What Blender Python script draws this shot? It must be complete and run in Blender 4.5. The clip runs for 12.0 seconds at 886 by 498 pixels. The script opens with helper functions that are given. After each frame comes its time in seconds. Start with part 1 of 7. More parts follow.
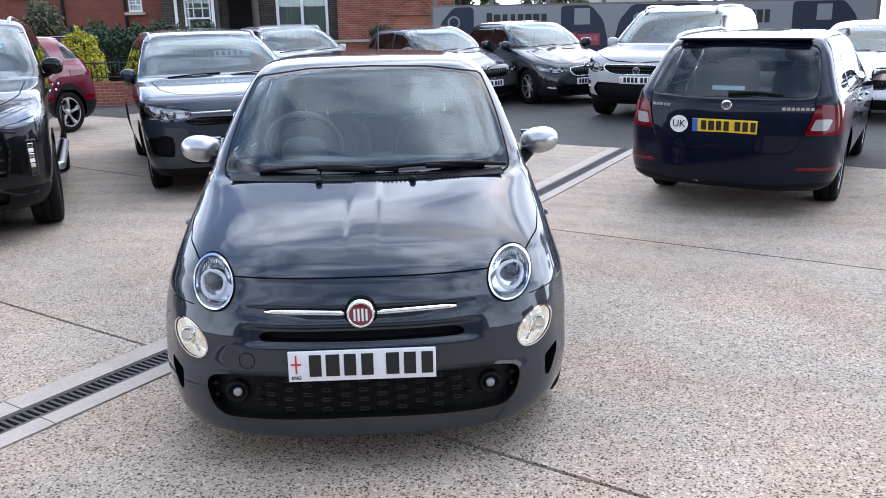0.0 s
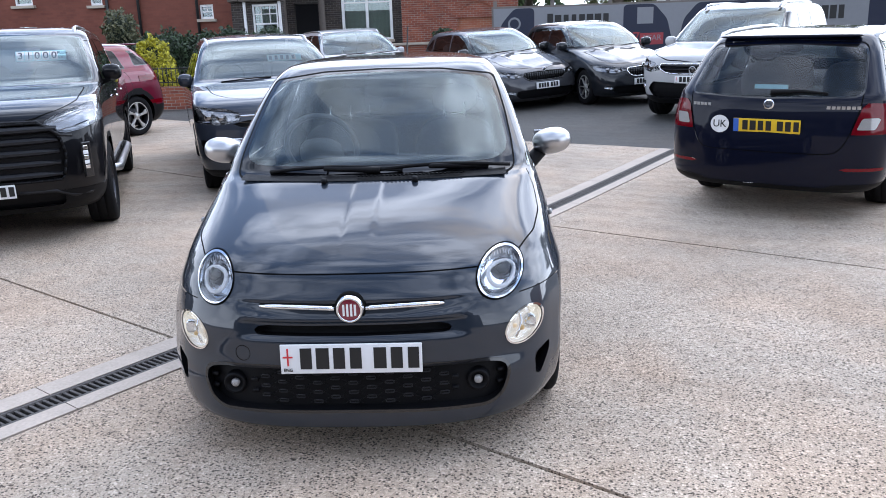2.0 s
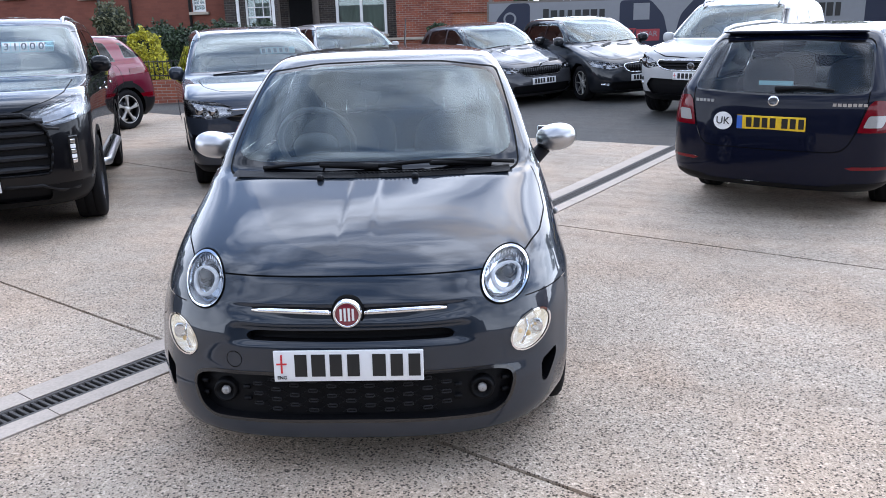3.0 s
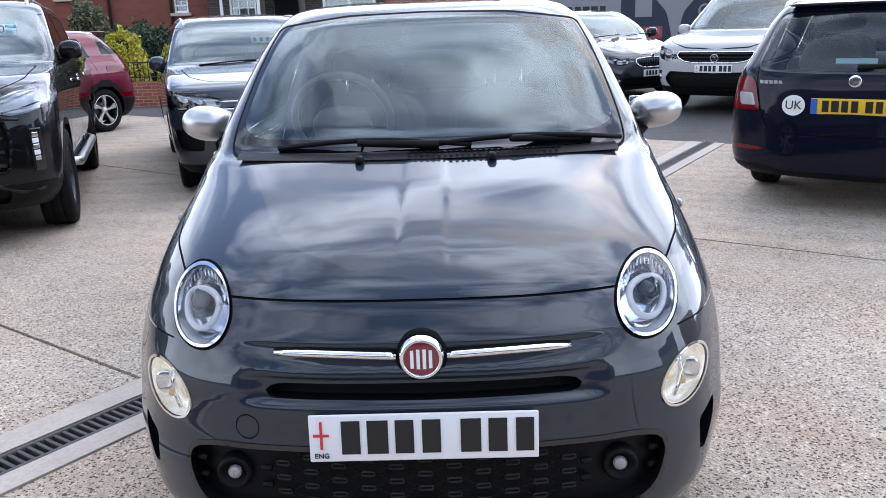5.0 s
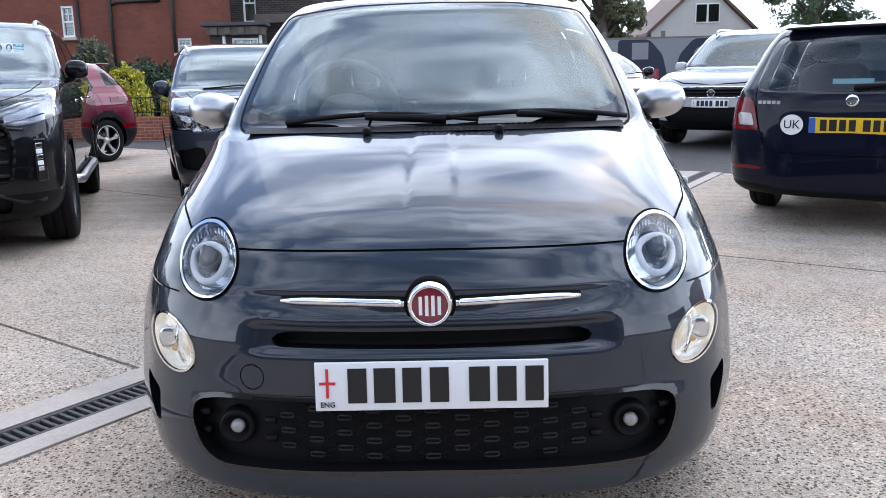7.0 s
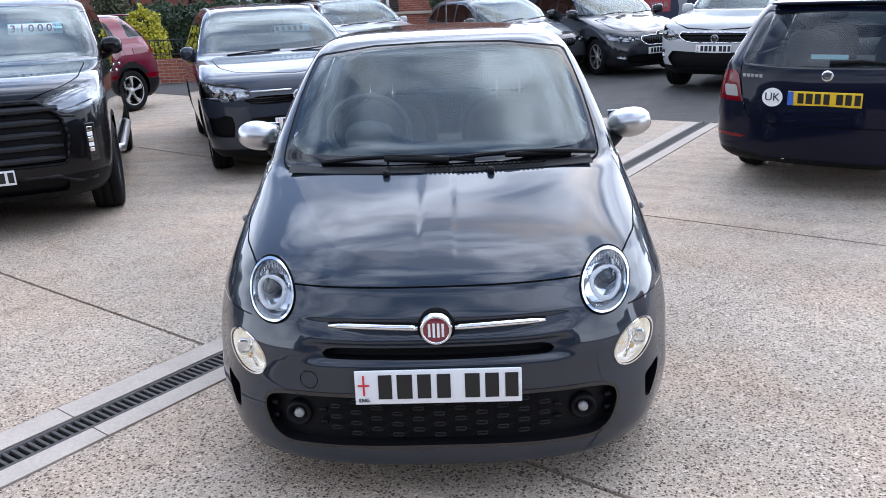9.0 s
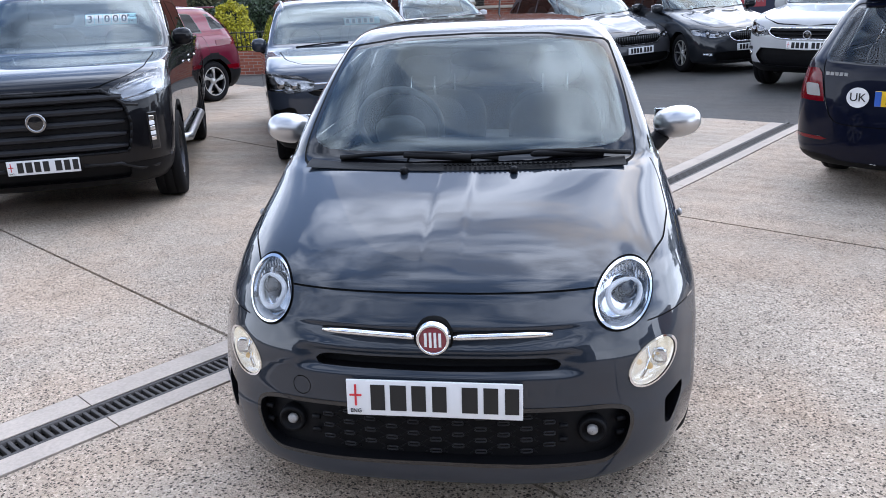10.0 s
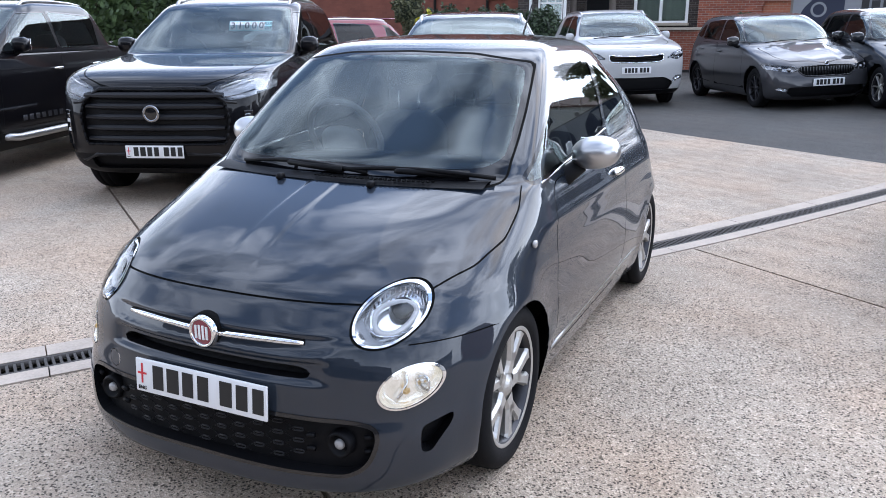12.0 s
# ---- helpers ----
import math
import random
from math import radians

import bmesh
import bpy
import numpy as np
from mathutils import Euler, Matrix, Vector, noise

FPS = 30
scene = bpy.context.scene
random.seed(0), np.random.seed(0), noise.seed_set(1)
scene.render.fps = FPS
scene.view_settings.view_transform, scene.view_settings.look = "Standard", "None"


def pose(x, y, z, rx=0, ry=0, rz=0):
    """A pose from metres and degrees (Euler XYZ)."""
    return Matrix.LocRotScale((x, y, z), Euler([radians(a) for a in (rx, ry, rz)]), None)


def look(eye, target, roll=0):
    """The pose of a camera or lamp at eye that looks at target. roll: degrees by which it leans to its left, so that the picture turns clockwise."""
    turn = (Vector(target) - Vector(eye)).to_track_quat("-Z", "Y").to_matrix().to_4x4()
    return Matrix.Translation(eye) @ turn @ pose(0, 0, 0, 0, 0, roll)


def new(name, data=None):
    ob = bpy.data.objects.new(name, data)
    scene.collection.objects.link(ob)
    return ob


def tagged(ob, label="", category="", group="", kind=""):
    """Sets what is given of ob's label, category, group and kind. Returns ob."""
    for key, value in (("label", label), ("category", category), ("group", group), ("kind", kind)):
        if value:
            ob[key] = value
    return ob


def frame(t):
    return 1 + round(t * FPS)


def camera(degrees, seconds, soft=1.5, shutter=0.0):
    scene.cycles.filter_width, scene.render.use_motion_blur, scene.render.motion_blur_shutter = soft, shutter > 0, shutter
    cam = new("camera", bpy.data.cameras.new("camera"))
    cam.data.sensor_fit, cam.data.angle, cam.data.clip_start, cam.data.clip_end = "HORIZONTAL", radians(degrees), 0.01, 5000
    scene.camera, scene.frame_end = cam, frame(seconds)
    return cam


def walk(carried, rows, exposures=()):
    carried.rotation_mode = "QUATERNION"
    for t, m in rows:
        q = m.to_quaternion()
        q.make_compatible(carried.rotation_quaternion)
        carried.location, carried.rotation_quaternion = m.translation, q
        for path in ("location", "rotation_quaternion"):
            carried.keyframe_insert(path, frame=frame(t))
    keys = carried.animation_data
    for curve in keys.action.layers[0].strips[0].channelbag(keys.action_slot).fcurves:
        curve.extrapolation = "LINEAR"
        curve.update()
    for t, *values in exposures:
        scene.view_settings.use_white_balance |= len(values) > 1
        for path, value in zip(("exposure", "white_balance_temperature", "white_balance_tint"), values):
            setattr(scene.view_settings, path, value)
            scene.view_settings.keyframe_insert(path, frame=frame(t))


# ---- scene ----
cam = camera(59.3, 12.0, 0.9)
PATH = [
    (0, (0.187, -2.574, 1.497), (0.267, -0.64, 0.993), -1.2),
    (0.5, (0.399, -2.539, 1.488), (0.4, -0.602, 0.99), -1.5),
    (1, (0.459, -2.601, 1.484), (0.404, -0.664, 0.988), -1.7),
    (1.5, (0.48, -2.634, 1.491), (0.392, -0.699, 0.996), -2.0),
    (2, (0.482, -2.635, 1.492), (0.384, -0.7, 0.997), -2.0),
    (2.5, (0.471, -2.595, 1.484), (0.379, -0.66, 0.987), -1.8),
    (3, (0.439, -2.49, 1.476), (0.36, -0.557, 0.97), -1.6),
    (3.2, (0.407, -2.442, 1.479), (0.334, -0.509, 0.969), -1.6),
    (4.8, (0.123, -1.628, 1.37), (0.086, 0.304, 0.853), -2.1),
    (5, (0.09, -1.611, 1.255), (0.051, 0.328, 0.768), -1.9),
    (5.5, (0.06, -1.595, 0.934), (0.022, 0.361, 0.521), -1.0),
    (6, (0.052, -1.619, 0.896), (0.017, 0.346, 0.52), -0.7),
    (6.5, (0.069, -1.649, 0.943), (0.041, 0.32, 0.598), -0.8),
    (7, (0.056, -1.653, 1.036), (0.028, 0.312, 0.664), -1.3),
    (7.2, (0.069, -1.668, 1.241), (0.037, 0.291, 0.842), -1.6),
    (8.8, (0.103, -2.208, 1.482), (0.052, -0.282, 0.944), -2.2),
    (9, (0.118, -2.204, 1.512), (0.044, -0.288, 0.944), -2.4),
    (9.5, (0.152, -2.179, 1.506), (-0.003, -0.268, 0.936), -2.3),
    (10, (0.35, -2.025, 1.484), (0.063, -0.13, 0.912), -2.1),
    (10.5, (0.608, -1.952, 1.47), (0.161, -0.087, 0.902), -1.9),
    (11, (0.905, -1.912, 1.482), (0.308, -0.086, 0.923), -1.5),
    (11.5, (1.283, -1.744, 1.466), (0.563, 0.042, 0.925), -0.7),
    (12, (1.622, -1.694, 1.472), (0.805, 0.054, 0.945), 0.2),
]
walk(cam, [(t, look(eye, target, roll)) for t, eye, target, roll in PATH])

# ---- world and sun ----
SUN_ELEV, SUN_ROT = 43.0, 24.0
world = bpy.data.worlds.new("world")
scene.world = world
world.use_nodes = True
wn, wl = world.node_tree.nodes, world.node_tree.links
wn.clear()
w_out = wn.new("ShaderNodeOutputWorld")
w_bg = wn.new("ShaderNodeBackground")
w_sky = wn.new("ShaderNodeTexSky")
w_sky.sky_type, w_sky.sun_disc = "NISHITA", False
w_sky.sun_elevation, w_sky.sun_rotation = radians(SUN_ELEV), radians(SUN_ROT)
w_sky.air_density, w_sky.dust_density = 1.2, 2.0
w_tc = wn.new("ShaderNodeTexCoord")
w_map = wn.new("ShaderNodeMapping")
w_map.inputs["Scale"].default_value = (0.9, 2.0, 2.6)
w_map.inputs["Location"].default_value = (0.35, 0.5, 0.9)
w_noise = wn.new("ShaderNodeTexNoise")
w_noise.inputs["Scale"].default_value = 2.3
w_noise.inputs["Detail"].default_value = 7.0
w_noise.inputs["Roughness"].default_value = 0.58
w_noise.inputs["Distortion"].default_value = 0.35
w_ramp = wn.new("ShaderNodeValToRGB")
w_ramp.color_ramp.elements[0].position, w_ramp.color_ramp.elements[0].color = 0.30, (0, 0, 0, 1)
w_ramp.color_ramp.elements[1].position, w_ramp.color_ramp.elements[1].color = 0.52, (1, 1, 1, 1)
w_cloud = wn.new("ShaderNodeValToRGB")
w_cloud.color_ramp.elements[0].position, w_cloud.color_ramp.elements[0].color = 0.41, (2.2, 3.4, 6.2, 1)
w_cloud.color_ramp.elements[1].position, w_cloud.color_ramp.elements[1].color = 0.60, (15.8, 17.7, 22.0, 1)
w_noise2 = wn.new("ShaderNodeTexNoise")
w_noise2.inputs["Scale"].default_value = 1.9
w_noise2.inputs["Detail"].default_value = 6.0
w_noise2.inputs["Distortion"].default_value = 0.6
w_mix = wn.new("ShaderNodeMixRGB")
wl.new(w_tc.outputs["Generated"], w_map.inputs["Vector"])
wl.new(w_map.outputs["Vector"], w_noise.inputs["Vector"])
wl.new(w_map.outputs["Vector"], w_noise2.inputs["Vector"])
wl.new(w_noise.outputs["Fac"], w_ramp.inputs["Fac"])
wl.new(w_noise2.outputs["Fac"], w_cloud.inputs["Fac"])
wl.new(w_ramp.outputs["Color"], w_mix.inputs["Fac"])
wl.new(w_sky.outputs["Color"], w_mix.inputs["Color1"])
wl.new(w_cloud.outputs["Color"], w_mix.inputs["Color2"])
# clouds brighten towards the veiled sun
w_dir = wn.new("ShaderNodeVectorMath")
w_dir.operation = "DOT_PRODUCT"
w_dir.inputs[1].default_value = (math.sin(radians(SUN_ROT)) * math.cos(radians(SUN_ELEV)), math.cos(radians(SUN_ROT)) * math.cos(radians(SUN_ELEV)), math.sin(radians(SUN_ELEV)))
wl.new(w_tc.outputs["Generated"], w_dir.inputs[0])
w_glow = wn.new("ShaderNodeMapRange")
w_glow.interpolation_type = "SMOOTHSTEP"
w_glow.inputs["From Min"].default_value, w_glow.inputs["From Max"].default_value = 0.15, 1.0
w_glow.inputs["To Min"].default_value, w_glow.inputs["To Max"].default_value = 0.80, 1.9
wl.new(w_dir.outputs["Value"], w_glow.inputs["Value"])
w_mul = wn.new("ShaderNodeVectorMath")
w_mul.operation = "SCALE"
# the low sky is an even white veil
w_sep = wn.new("ShaderNodeSeparateXYZ")
wl.new(w_tc.outputs["Generated"], w_sep.inputs["Vector"])
w_veil = wn.new("ShaderNodeMapRange")
w_veil.interpolation_type = "SMOOTHSTEP"
w_veil.inputs["From Min"].default_value, w_veil.inputs["From Max"].default_value = 0.10, 0.55
w_veil.inputs["To Min"].default_value, w_veil.inputs["To Max"].default_value = 0.75, 0.0
wl.new(w_sep.outputs["Z"], w_veil.inputs["Value"])
w_white = wn.new("ShaderNodeMixRGB")
w_white.inputs["Color2"].default_value = (16.8, 18.6, 22.0, 1)
wl.new(w_veil.outputs["Result"], w_white.inputs["Fac"])
wl.new(w_mix.outputs["Color"], w_white.inputs["Color1"])
wl.new(w_white.outputs["Color"], w_mul.inputs[0])
# and brighter towards the horizon
w_low = wn.new("ShaderNodeMapRange")
w_low.interpolation_type = "SMOOTHSTEP"
w_low.inputs["From Min"].default_value, w_low.inputs["From Max"].default_value = 0.06, 0.62
w_low.inputs["To Min"].default_value, w_low.inputs["To Max"].default_value = 1.2, 0.80
wl.new(w_sep.outputs["Z"], w_low.inputs["Value"])
w_both = wn.new("ShaderNodeMath")
w_both.operation = "MULTIPLY"
wl.new(w_glow.outputs["Result"], w_both.inputs[0])
wl.new(w_low.outputs["Result"], w_both.inputs[1])
wl.new(w_both.outputs["Value"], w_mul.inputs["Scale"])
wl.new(w_mul.outputs["Vector"], w_bg.inputs["Color"])
wl.new(w_bg.outputs["Background"], w_out.inputs["Surface"])
w_bg.inputs["Strength"].default_value = 0.167
sun = new("sun", bpy.data.lights.new("sun", "SUN"))
sun.data.energy, sun.data.angle, sun.data.color = 0.7, radians(80), (1.0, 0.95, 0.88)
# the sun stands where the sky names it
_a = radians(SUN_ROT)
_d = Vector((math.sin(_a) * math.cos(radians(SUN_ELEV)), math.cos(_a) * math.cos(radians(SUN_ELEV)), math.sin(radians(SUN_ELEV))))
sun.matrix_world = look(_d * 60, (0, 0, 0))
scene.view_settings.exposure = 0.0


# ---- materials ----
def node_mat(name):
    m = bpy.data.materials.new(name)
    m.use_nodes = True
    nt = m.node_tree
    return m, nt.nodes, nt.links, nt.nodes["Principled BSDF"]


def ramp(nodes, stops):
    r = nodes.new("ShaderNodeValToRGB")
    e = r.color_ramp.elements
    while len(e) < len(stops):
        e.new(0.5)
    for k, (p, c) in zip(e, stops):
        k.position, k.color = p, (*c, 1)
    return r


def coords(nodes, links, scale=(1, 1, 1)):
    tc = nodes.new("ShaderNodeTexCoord")
    mp = nodes.new("ShaderNodeMapping")
    mp.inputs["Scale"].default_value = scale
    links.new(tc.outputs["Object"], mp.inputs["Vector"])
    return mp.outputs["Vector"]


def noise_tex(nodes, links, vec, scale, detail=4.0, rough=0.55):
    n = nodes.new("ShaderNodeTexNoise")
    n.inputs["Scale"].default_value, n.inputs["Detail"].default_value, n.inputs["Roughness"].default_value = scale, detail, rough
    links.new(vec, n.inputs["Vector"])
    return n.outputs["Fac"]


def bump(nodes, links, height, bsdf, strength, dist):
    b = nodes.new("ShaderNodeBump")
    b.inputs["Strength"].default_value, b.inputs["Distance"].default_value = strength, dist
    links.new(height, b.inputs["Height"])
    links.new(b.outputs["Normal"], bsdf.inputs["Normal"])


def mixc(nodes, links, fac, a, b, mode="MIX"):
    m = nodes.new("ShaderNodeMixRGB")
    m.blend_type = mode
    for sock, v in ((m.inputs["Fac"], fac), (m.inputs["Color1"], a), (m.inputs["Color2"], b)):
        if isinstance(v, (int, float)):
            sock.default_value = v
        elif isinstance(v, tuple):
            sock.default_value = (*v, 1)
        else:
            links.new(v, sock)
    return m.outputs["Color"]


def plain(name, col, rough=0.5, metal=0.0, coat=0.0, var=0.12, scale=9.0, relief=0.0, spec=0.5):
    """A surface with two scales of slight variation in colour and gloss."""
    m, n, l, b = node_mat(name)
    v = coords(n, l)
    big, fine = noise_tex(n, l, v, scale), noise_tex(n, l, v, scale * 14, 3)
    c1 = mixc(n, l, big, tuple(x * (1 - var) for x in col), tuple(min(1, x * (1 + var)) for x in col))
    c2 = mixc(n, l, 0.25 * min(1, var * 5), c1, fine, "OVERLAY")
    l.new(c2, b.inputs["Base Color"])
    r = n.new("ShaderNodeMapRange")
    r.inputs["To Min"].default_value, r.inputs["To Max"].default_value = rough * 0.82, min(1, rough * 1.2)
    l.new(fine, r.inputs["Value"])
    l.new(r.outputs["Result"], b.inputs["Roughness"])
    b.inputs["Metallic"].default_value, b.inputs["Coat Weight"].default_value = metal, coat
    b.inputs["Specular IOR Level"].default_value = spec
    b.inputs["Coat Roughness"].default_value = 0.03
    if relief:
        bump(n, l, fine, b, 0.4, relief)
    return m


def paint(name, col, metal=0.35, rough=0.38, dust=0.015):
    """Car lacquer: a flaked base under a clear coat, with a trace of dust."""
    m, n, l, b = node_mat(name)
    v = coords(n, l)
    fl = n.new("ShaderNodeTexVoronoi")
    fl.inputs["Scale"].default_value = 900
    l.new(v, fl.inputs["Vector"])
    big = noise_tex(n, l, v, 3.0)
    c1 = mixc(n, l, fl.outputs["Distance"], tuple(x * 0.88 for x in col), tuple(min(1, x * 1.14) for x in col))
    dst = n.new("ShaderNodeMath")
    dst.operation = "MULTIPLY"
    dst.inputs[1].default_value = dust
    l.new(big, dst.inputs[0])
    c2 = mixc(n, l, dst.outputs[0], c1, (0.4, 0.37, 0.33))
    l.new(c2, b.inputs["Base Color"])
    b.inputs["Metallic"].default_value, b.inputs["Roughness"].default_value = metal, rough
    b.inputs["Specular IOR Level"].default_value = 0.08
    b.inputs["Coat Weight"].default_value, b.inputs["Coat Roughness"].default_value = 1.0, 0.02
    b.inputs["Coat IOR"].default_value = 1.48
    return m


def glass(name, tint, refl=1.5, haze=0.0, gloss=(1, 1, 1)):
    """A thin pane: tinted see-through with a mirror gloss that grows at a slant."""
    m, n, l, b = node_mat(name)
    out = n["Material Output"]
    n.remove(b)
    tr, gl, fr, mx = n.new("ShaderNodeBsdfTransparent"), n.new("ShaderNodeBsdfGlossy"), n.new("ShaderNodeFresnel"), n.new("ShaderNodeMixShader")
    tr.inputs["Color"].default_value = (*tint, 1)
    gl.inputs["Roughness"].default_value = 0.01 + haze
    gl.inputs["Color"].default_value = (*gloss, 1)
    fr.inputs["IOR"].default_value = refl
    l.new(fr.outputs["Fac"], mx.inputs["Fac"])
    l.new(tr.outputs["BSDF"], mx.inputs[1])
    l.new(gl.outputs["BSDF"], mx.inputs[2])
    l.new(mx.outputs["Shader"], out.inputs["Surface"])
    return m


def aggregate(name, cols, pebble, stain, relief):
    """Exposed stone in cement: pebbles of mixed colour, larger stains."""
    m, n, l, b = node_mat(name)
    tc = n.new("ShaderNodeTexCoord")
    v = tc.outputs["Object"]
    vo = n.new("ShaderNodeTexVoronoi")
    vo.inputs["Scale"].default_value = pebble
    l.new(v, vo.inputs["Vector"])
    sep = n.new("ShaderNodeSeparateColor")
    l.new(vo.outputs["Color"], sep.inputs["Color"])
    st = [(k / max(1, len(cols) - 1), c) for k, c in enumerate(cols)]
    r = ramp(n, st)
    r.color_ramp.interpolation = "CONSTANT"
    l.new(sep.outputs["Red"], r.inputs["Fac"])
    vo2 = n.new("ShaderNodeTexVoronoi")
    vo2.inputs["Scale"].default_value = pebble * 2.3
    l.new(v, vo2.inputs["Vector"])
    sep2 = n.new("ShaderNodeSeparateColor")
    l.new(vo2.outputs["Color"], sep2.inputs["Color"])
    r2 = ramp(n, [(0.0, cols[2]), (0.74, cols[1]), (0.93, cols[-1])])
    l.new(sep2.outputs["Green"], r2.inputs["Fac"])
    mid = noise_tex(n, l, v, pebble * 0.35, 3)
    rm = ramp(n, [(0.40, (0, 0, 0)), (0.60, (1, 1, 1))])
    l.new(mid, rm.inputs["Fac"])
    base = mixc(n, l, rm.outputs["Color"], r.outputs["Color"], r2.outputs["Color"])
    big = noise_tex(n, l, v, 0.55, 6, 0.65)
    rb = ramp(n, [(0.32, stain), (0.62, (1, 1, 1))])
    l.new(big, rb.inputs["Fac"])
    c = mixc(n, l, 1.0, base, rb.outputs["Color"], "MULTIPLY")
    small = noise_tex(n, l, v, 5.0, 5, 0.7)
    rs = ramp(n, [(0.30, (0.78, 0.76, 0.74)), (0.5, (1, 1, 1))])
    l.new(small, rs.inputs["Fac"])
    c = mixc(n, l, 0.8, c, rs.outputs["Color"], "MULTIPLY")
    warm = noise_tex(n, l, v, 0.9, 4, 0.6)
    rw = ramp(n, [(0.42, (0.97, 0.995, 1.0)), (0.62, (1.03, 0.975, 0.92))])
    l.new(warm, rw.inputs["Fac"])
    c = mixc(n, l, 1.0, c, rw.outputs["Color"], "MULTIPLY")
    b.inputs["Roughness"].default_value = 0.85
    # scattered dark chippings
    for sc, lim, off, dk in ((pebble * 0.85, 1.18, -0.60, 0.12), (pebble * 0.45, 0.87, -0.63, 0.08), (pebble * 0.06, 0.40, -0.33, 0.14)):
        sv = n.new("ShaderNodeTexVoronoi")
        sv.inputs["Scale"].default_value = sc
        l.new(v, sv.inputs["Vector"])
        sc2 = n.new("ShaderNodeSeparateColor")
        l.new(sv.outputs["Color"], sc2.inputs["Color"])
        lt = n.new("ShaderNodeMath")
        lt.operation = "MULTIPLY_ADD"
        l.new(sc2.outputs["Blue"], lt.inputs[0])
        lt.inputs[1].default_value, lt.inputs[2].default_value = lim, off
        gt = n.new("ShaderNodeMath")
        gt.operation = "LESS_THAN"
        l.new(sv.outputs["Distance"], gt.inputs[0])
        l.new(lt.outputs[0], gt.inputs[1])
        c = mixc(n, l, gt.outputs[0], c, mixc(n, l, 1.0, c, (dk * 1.6, dk * 1.5, dk * 1.4), "MULTIPLY"))
    l.new(c, b.inputs["Base Color"])
    bump(n, l, vo.outputs["Distance"], b, 0.5, relief)
    return m


def bricks(name, c1, c2, mortar):
    m, n, l, b = node_mat(name)
    tc = n.new("ShaderNodeTexCoord")
    geo = n.new("ShaderNodeNewGeometry")
    sx = n.new("ShaderNodeSeparateXYZ")
    l.new(tc.outputs["Object"], sx.inputs["Vector"])
    add = n.new("ShaderNodeMath")
    l.new(sx.outputs["X"], add.inputs[0])
    l.new(sx.outputs["Y"], add.inputs[1])
    cb = n.new("ShaderNodeCombineXYZ")
    l.new(add.outputs[0], cb.inputs["X"])
    l.new(sx.outputs["Z"], cb.inputs["Y"])
    br = n.new("ShaderNodeTexBrick")
    br.inputs["Scale"].default_value = 1.0
    br.inputs["Brick Width"].default_value, br.inputs["Row Height"].default_value = 0.225, 0.075
    br.inputs["Mortar Size"].default_value = 0.006
    for k, c in (("Color1", c1), ("Color2", c2), ("Mortar", mortar)):
        br.inputs[k].default_value = (*c, 1)
    l.new(cb.outputs["Vector"], br.inputs["Vector"])
    big = noise_tex(n, l, tc.outputs["Object"], 0.8, 5, 0.65)
    rb = ramp(n, [(0.3, (0.62, 0.6, 0.6)), (0.65, (1, 1, 1))])
    l.new(big, rb.inputs["Fac"])
    c = mixc(n, l, 0.85, br.outputs["Color"], rb.outputs["Color"], "MULTIPLY")
    l.new(c, b.inputs["Base Color"])
    b.inputs["Roughness"].default_value = 0.85
    bump(n, l, br.outputs["Fac"], b, -0.6, 0.01)
    return m


def foliage(name, lo, hi):
    m, n, l, b = node_mat(name)
    geo = n.new("ShaderNodeNewGeometry")
    r = ramp(n, [(0.0, lo), (0.7, hi), (1.0, tuple(x * 1.35 for x in hi))])
    l.new(geo.outputs["Random Per Island"], r.inputs["Fac"])
    l.new(r.outputs["Color"], b.inputs["Base Color"])
    b.inputs["Roughness"].default_value = 0.6
    b.inputs["Transmission Weight"].default_value = 0.0
    return m


M_GREY = paint("slate_grey_lacquer", (0.013, 0.019, 0.029), 0.0, 0.4, 0.004)
M_GREY.node_tree.nodes["Principled BSDF"].inputs["Coat IOR"].default_value = 1.56
M_BLACKP = paint("black_lacquer", (0.002, 0.002, 0.0035), 0.0, 0.4, 0.003)
M_RED = paint("crimson_lacquer", (0.12, 0.003, 0.020), 0.35, 0.35)
M_BLUEG = paint("blue_grey_lacquer", (0.030, 0.037, 0.052), 0.3, 0.35)
M_WHITEP = paint("white_lacquer", (0.44, 0.44, 0.44), 0.0, 0.4)
M_MIDG = paint("graphite_lacquer", (0.052, 0.053, 0.060), 0.45, 0.38)
M_DARKG = paint("anthracite_lacquer", (0.006, 0.008, 0.012), 0.1, 0.35)
M_NAVY = paint("navy_lacquer", (0.001, 0.0025, 0.012), 0.0, 0.4, 0.002)
M_SILVER = paint("pale_silver_lacquer", (0.55, 0.57, 0.6), 0.5, 0.35)
M_PLASTIC = plain("black_textured_plastic", (0.005, 0.005, 0.006), 0.5, relief=0.0006, scale=20, spec=0.14)
M_GLOSSB = plain("gloss_black_plastic", (0.008, 0.008, 0.009), 0.12, coat=0.5)
M_GAP = plain("shadow_gap_rubber", (0.004, 0.004, 0.004), 0.8, spec=0.1)
M_TYRE = plain("tyre_rubber", (0.008, 0.008, 0.009), 0.75, relief=0.001, scale=12, spec=0.12)
M_CHROME = plain("chrome", (0.85, 0.85, 0.86), 0.05, 1.0, var=0.004, scale=3)
M_SATIN = plain("satin_chrome", (0.52, 0.52, 0.53), 0.30, 1.0, var=0.004, scale=3)
M_ALLOY = plain("machined_alloy", (0.52, 0.51, 0.49), 0.42, 0.8, var=0.06)
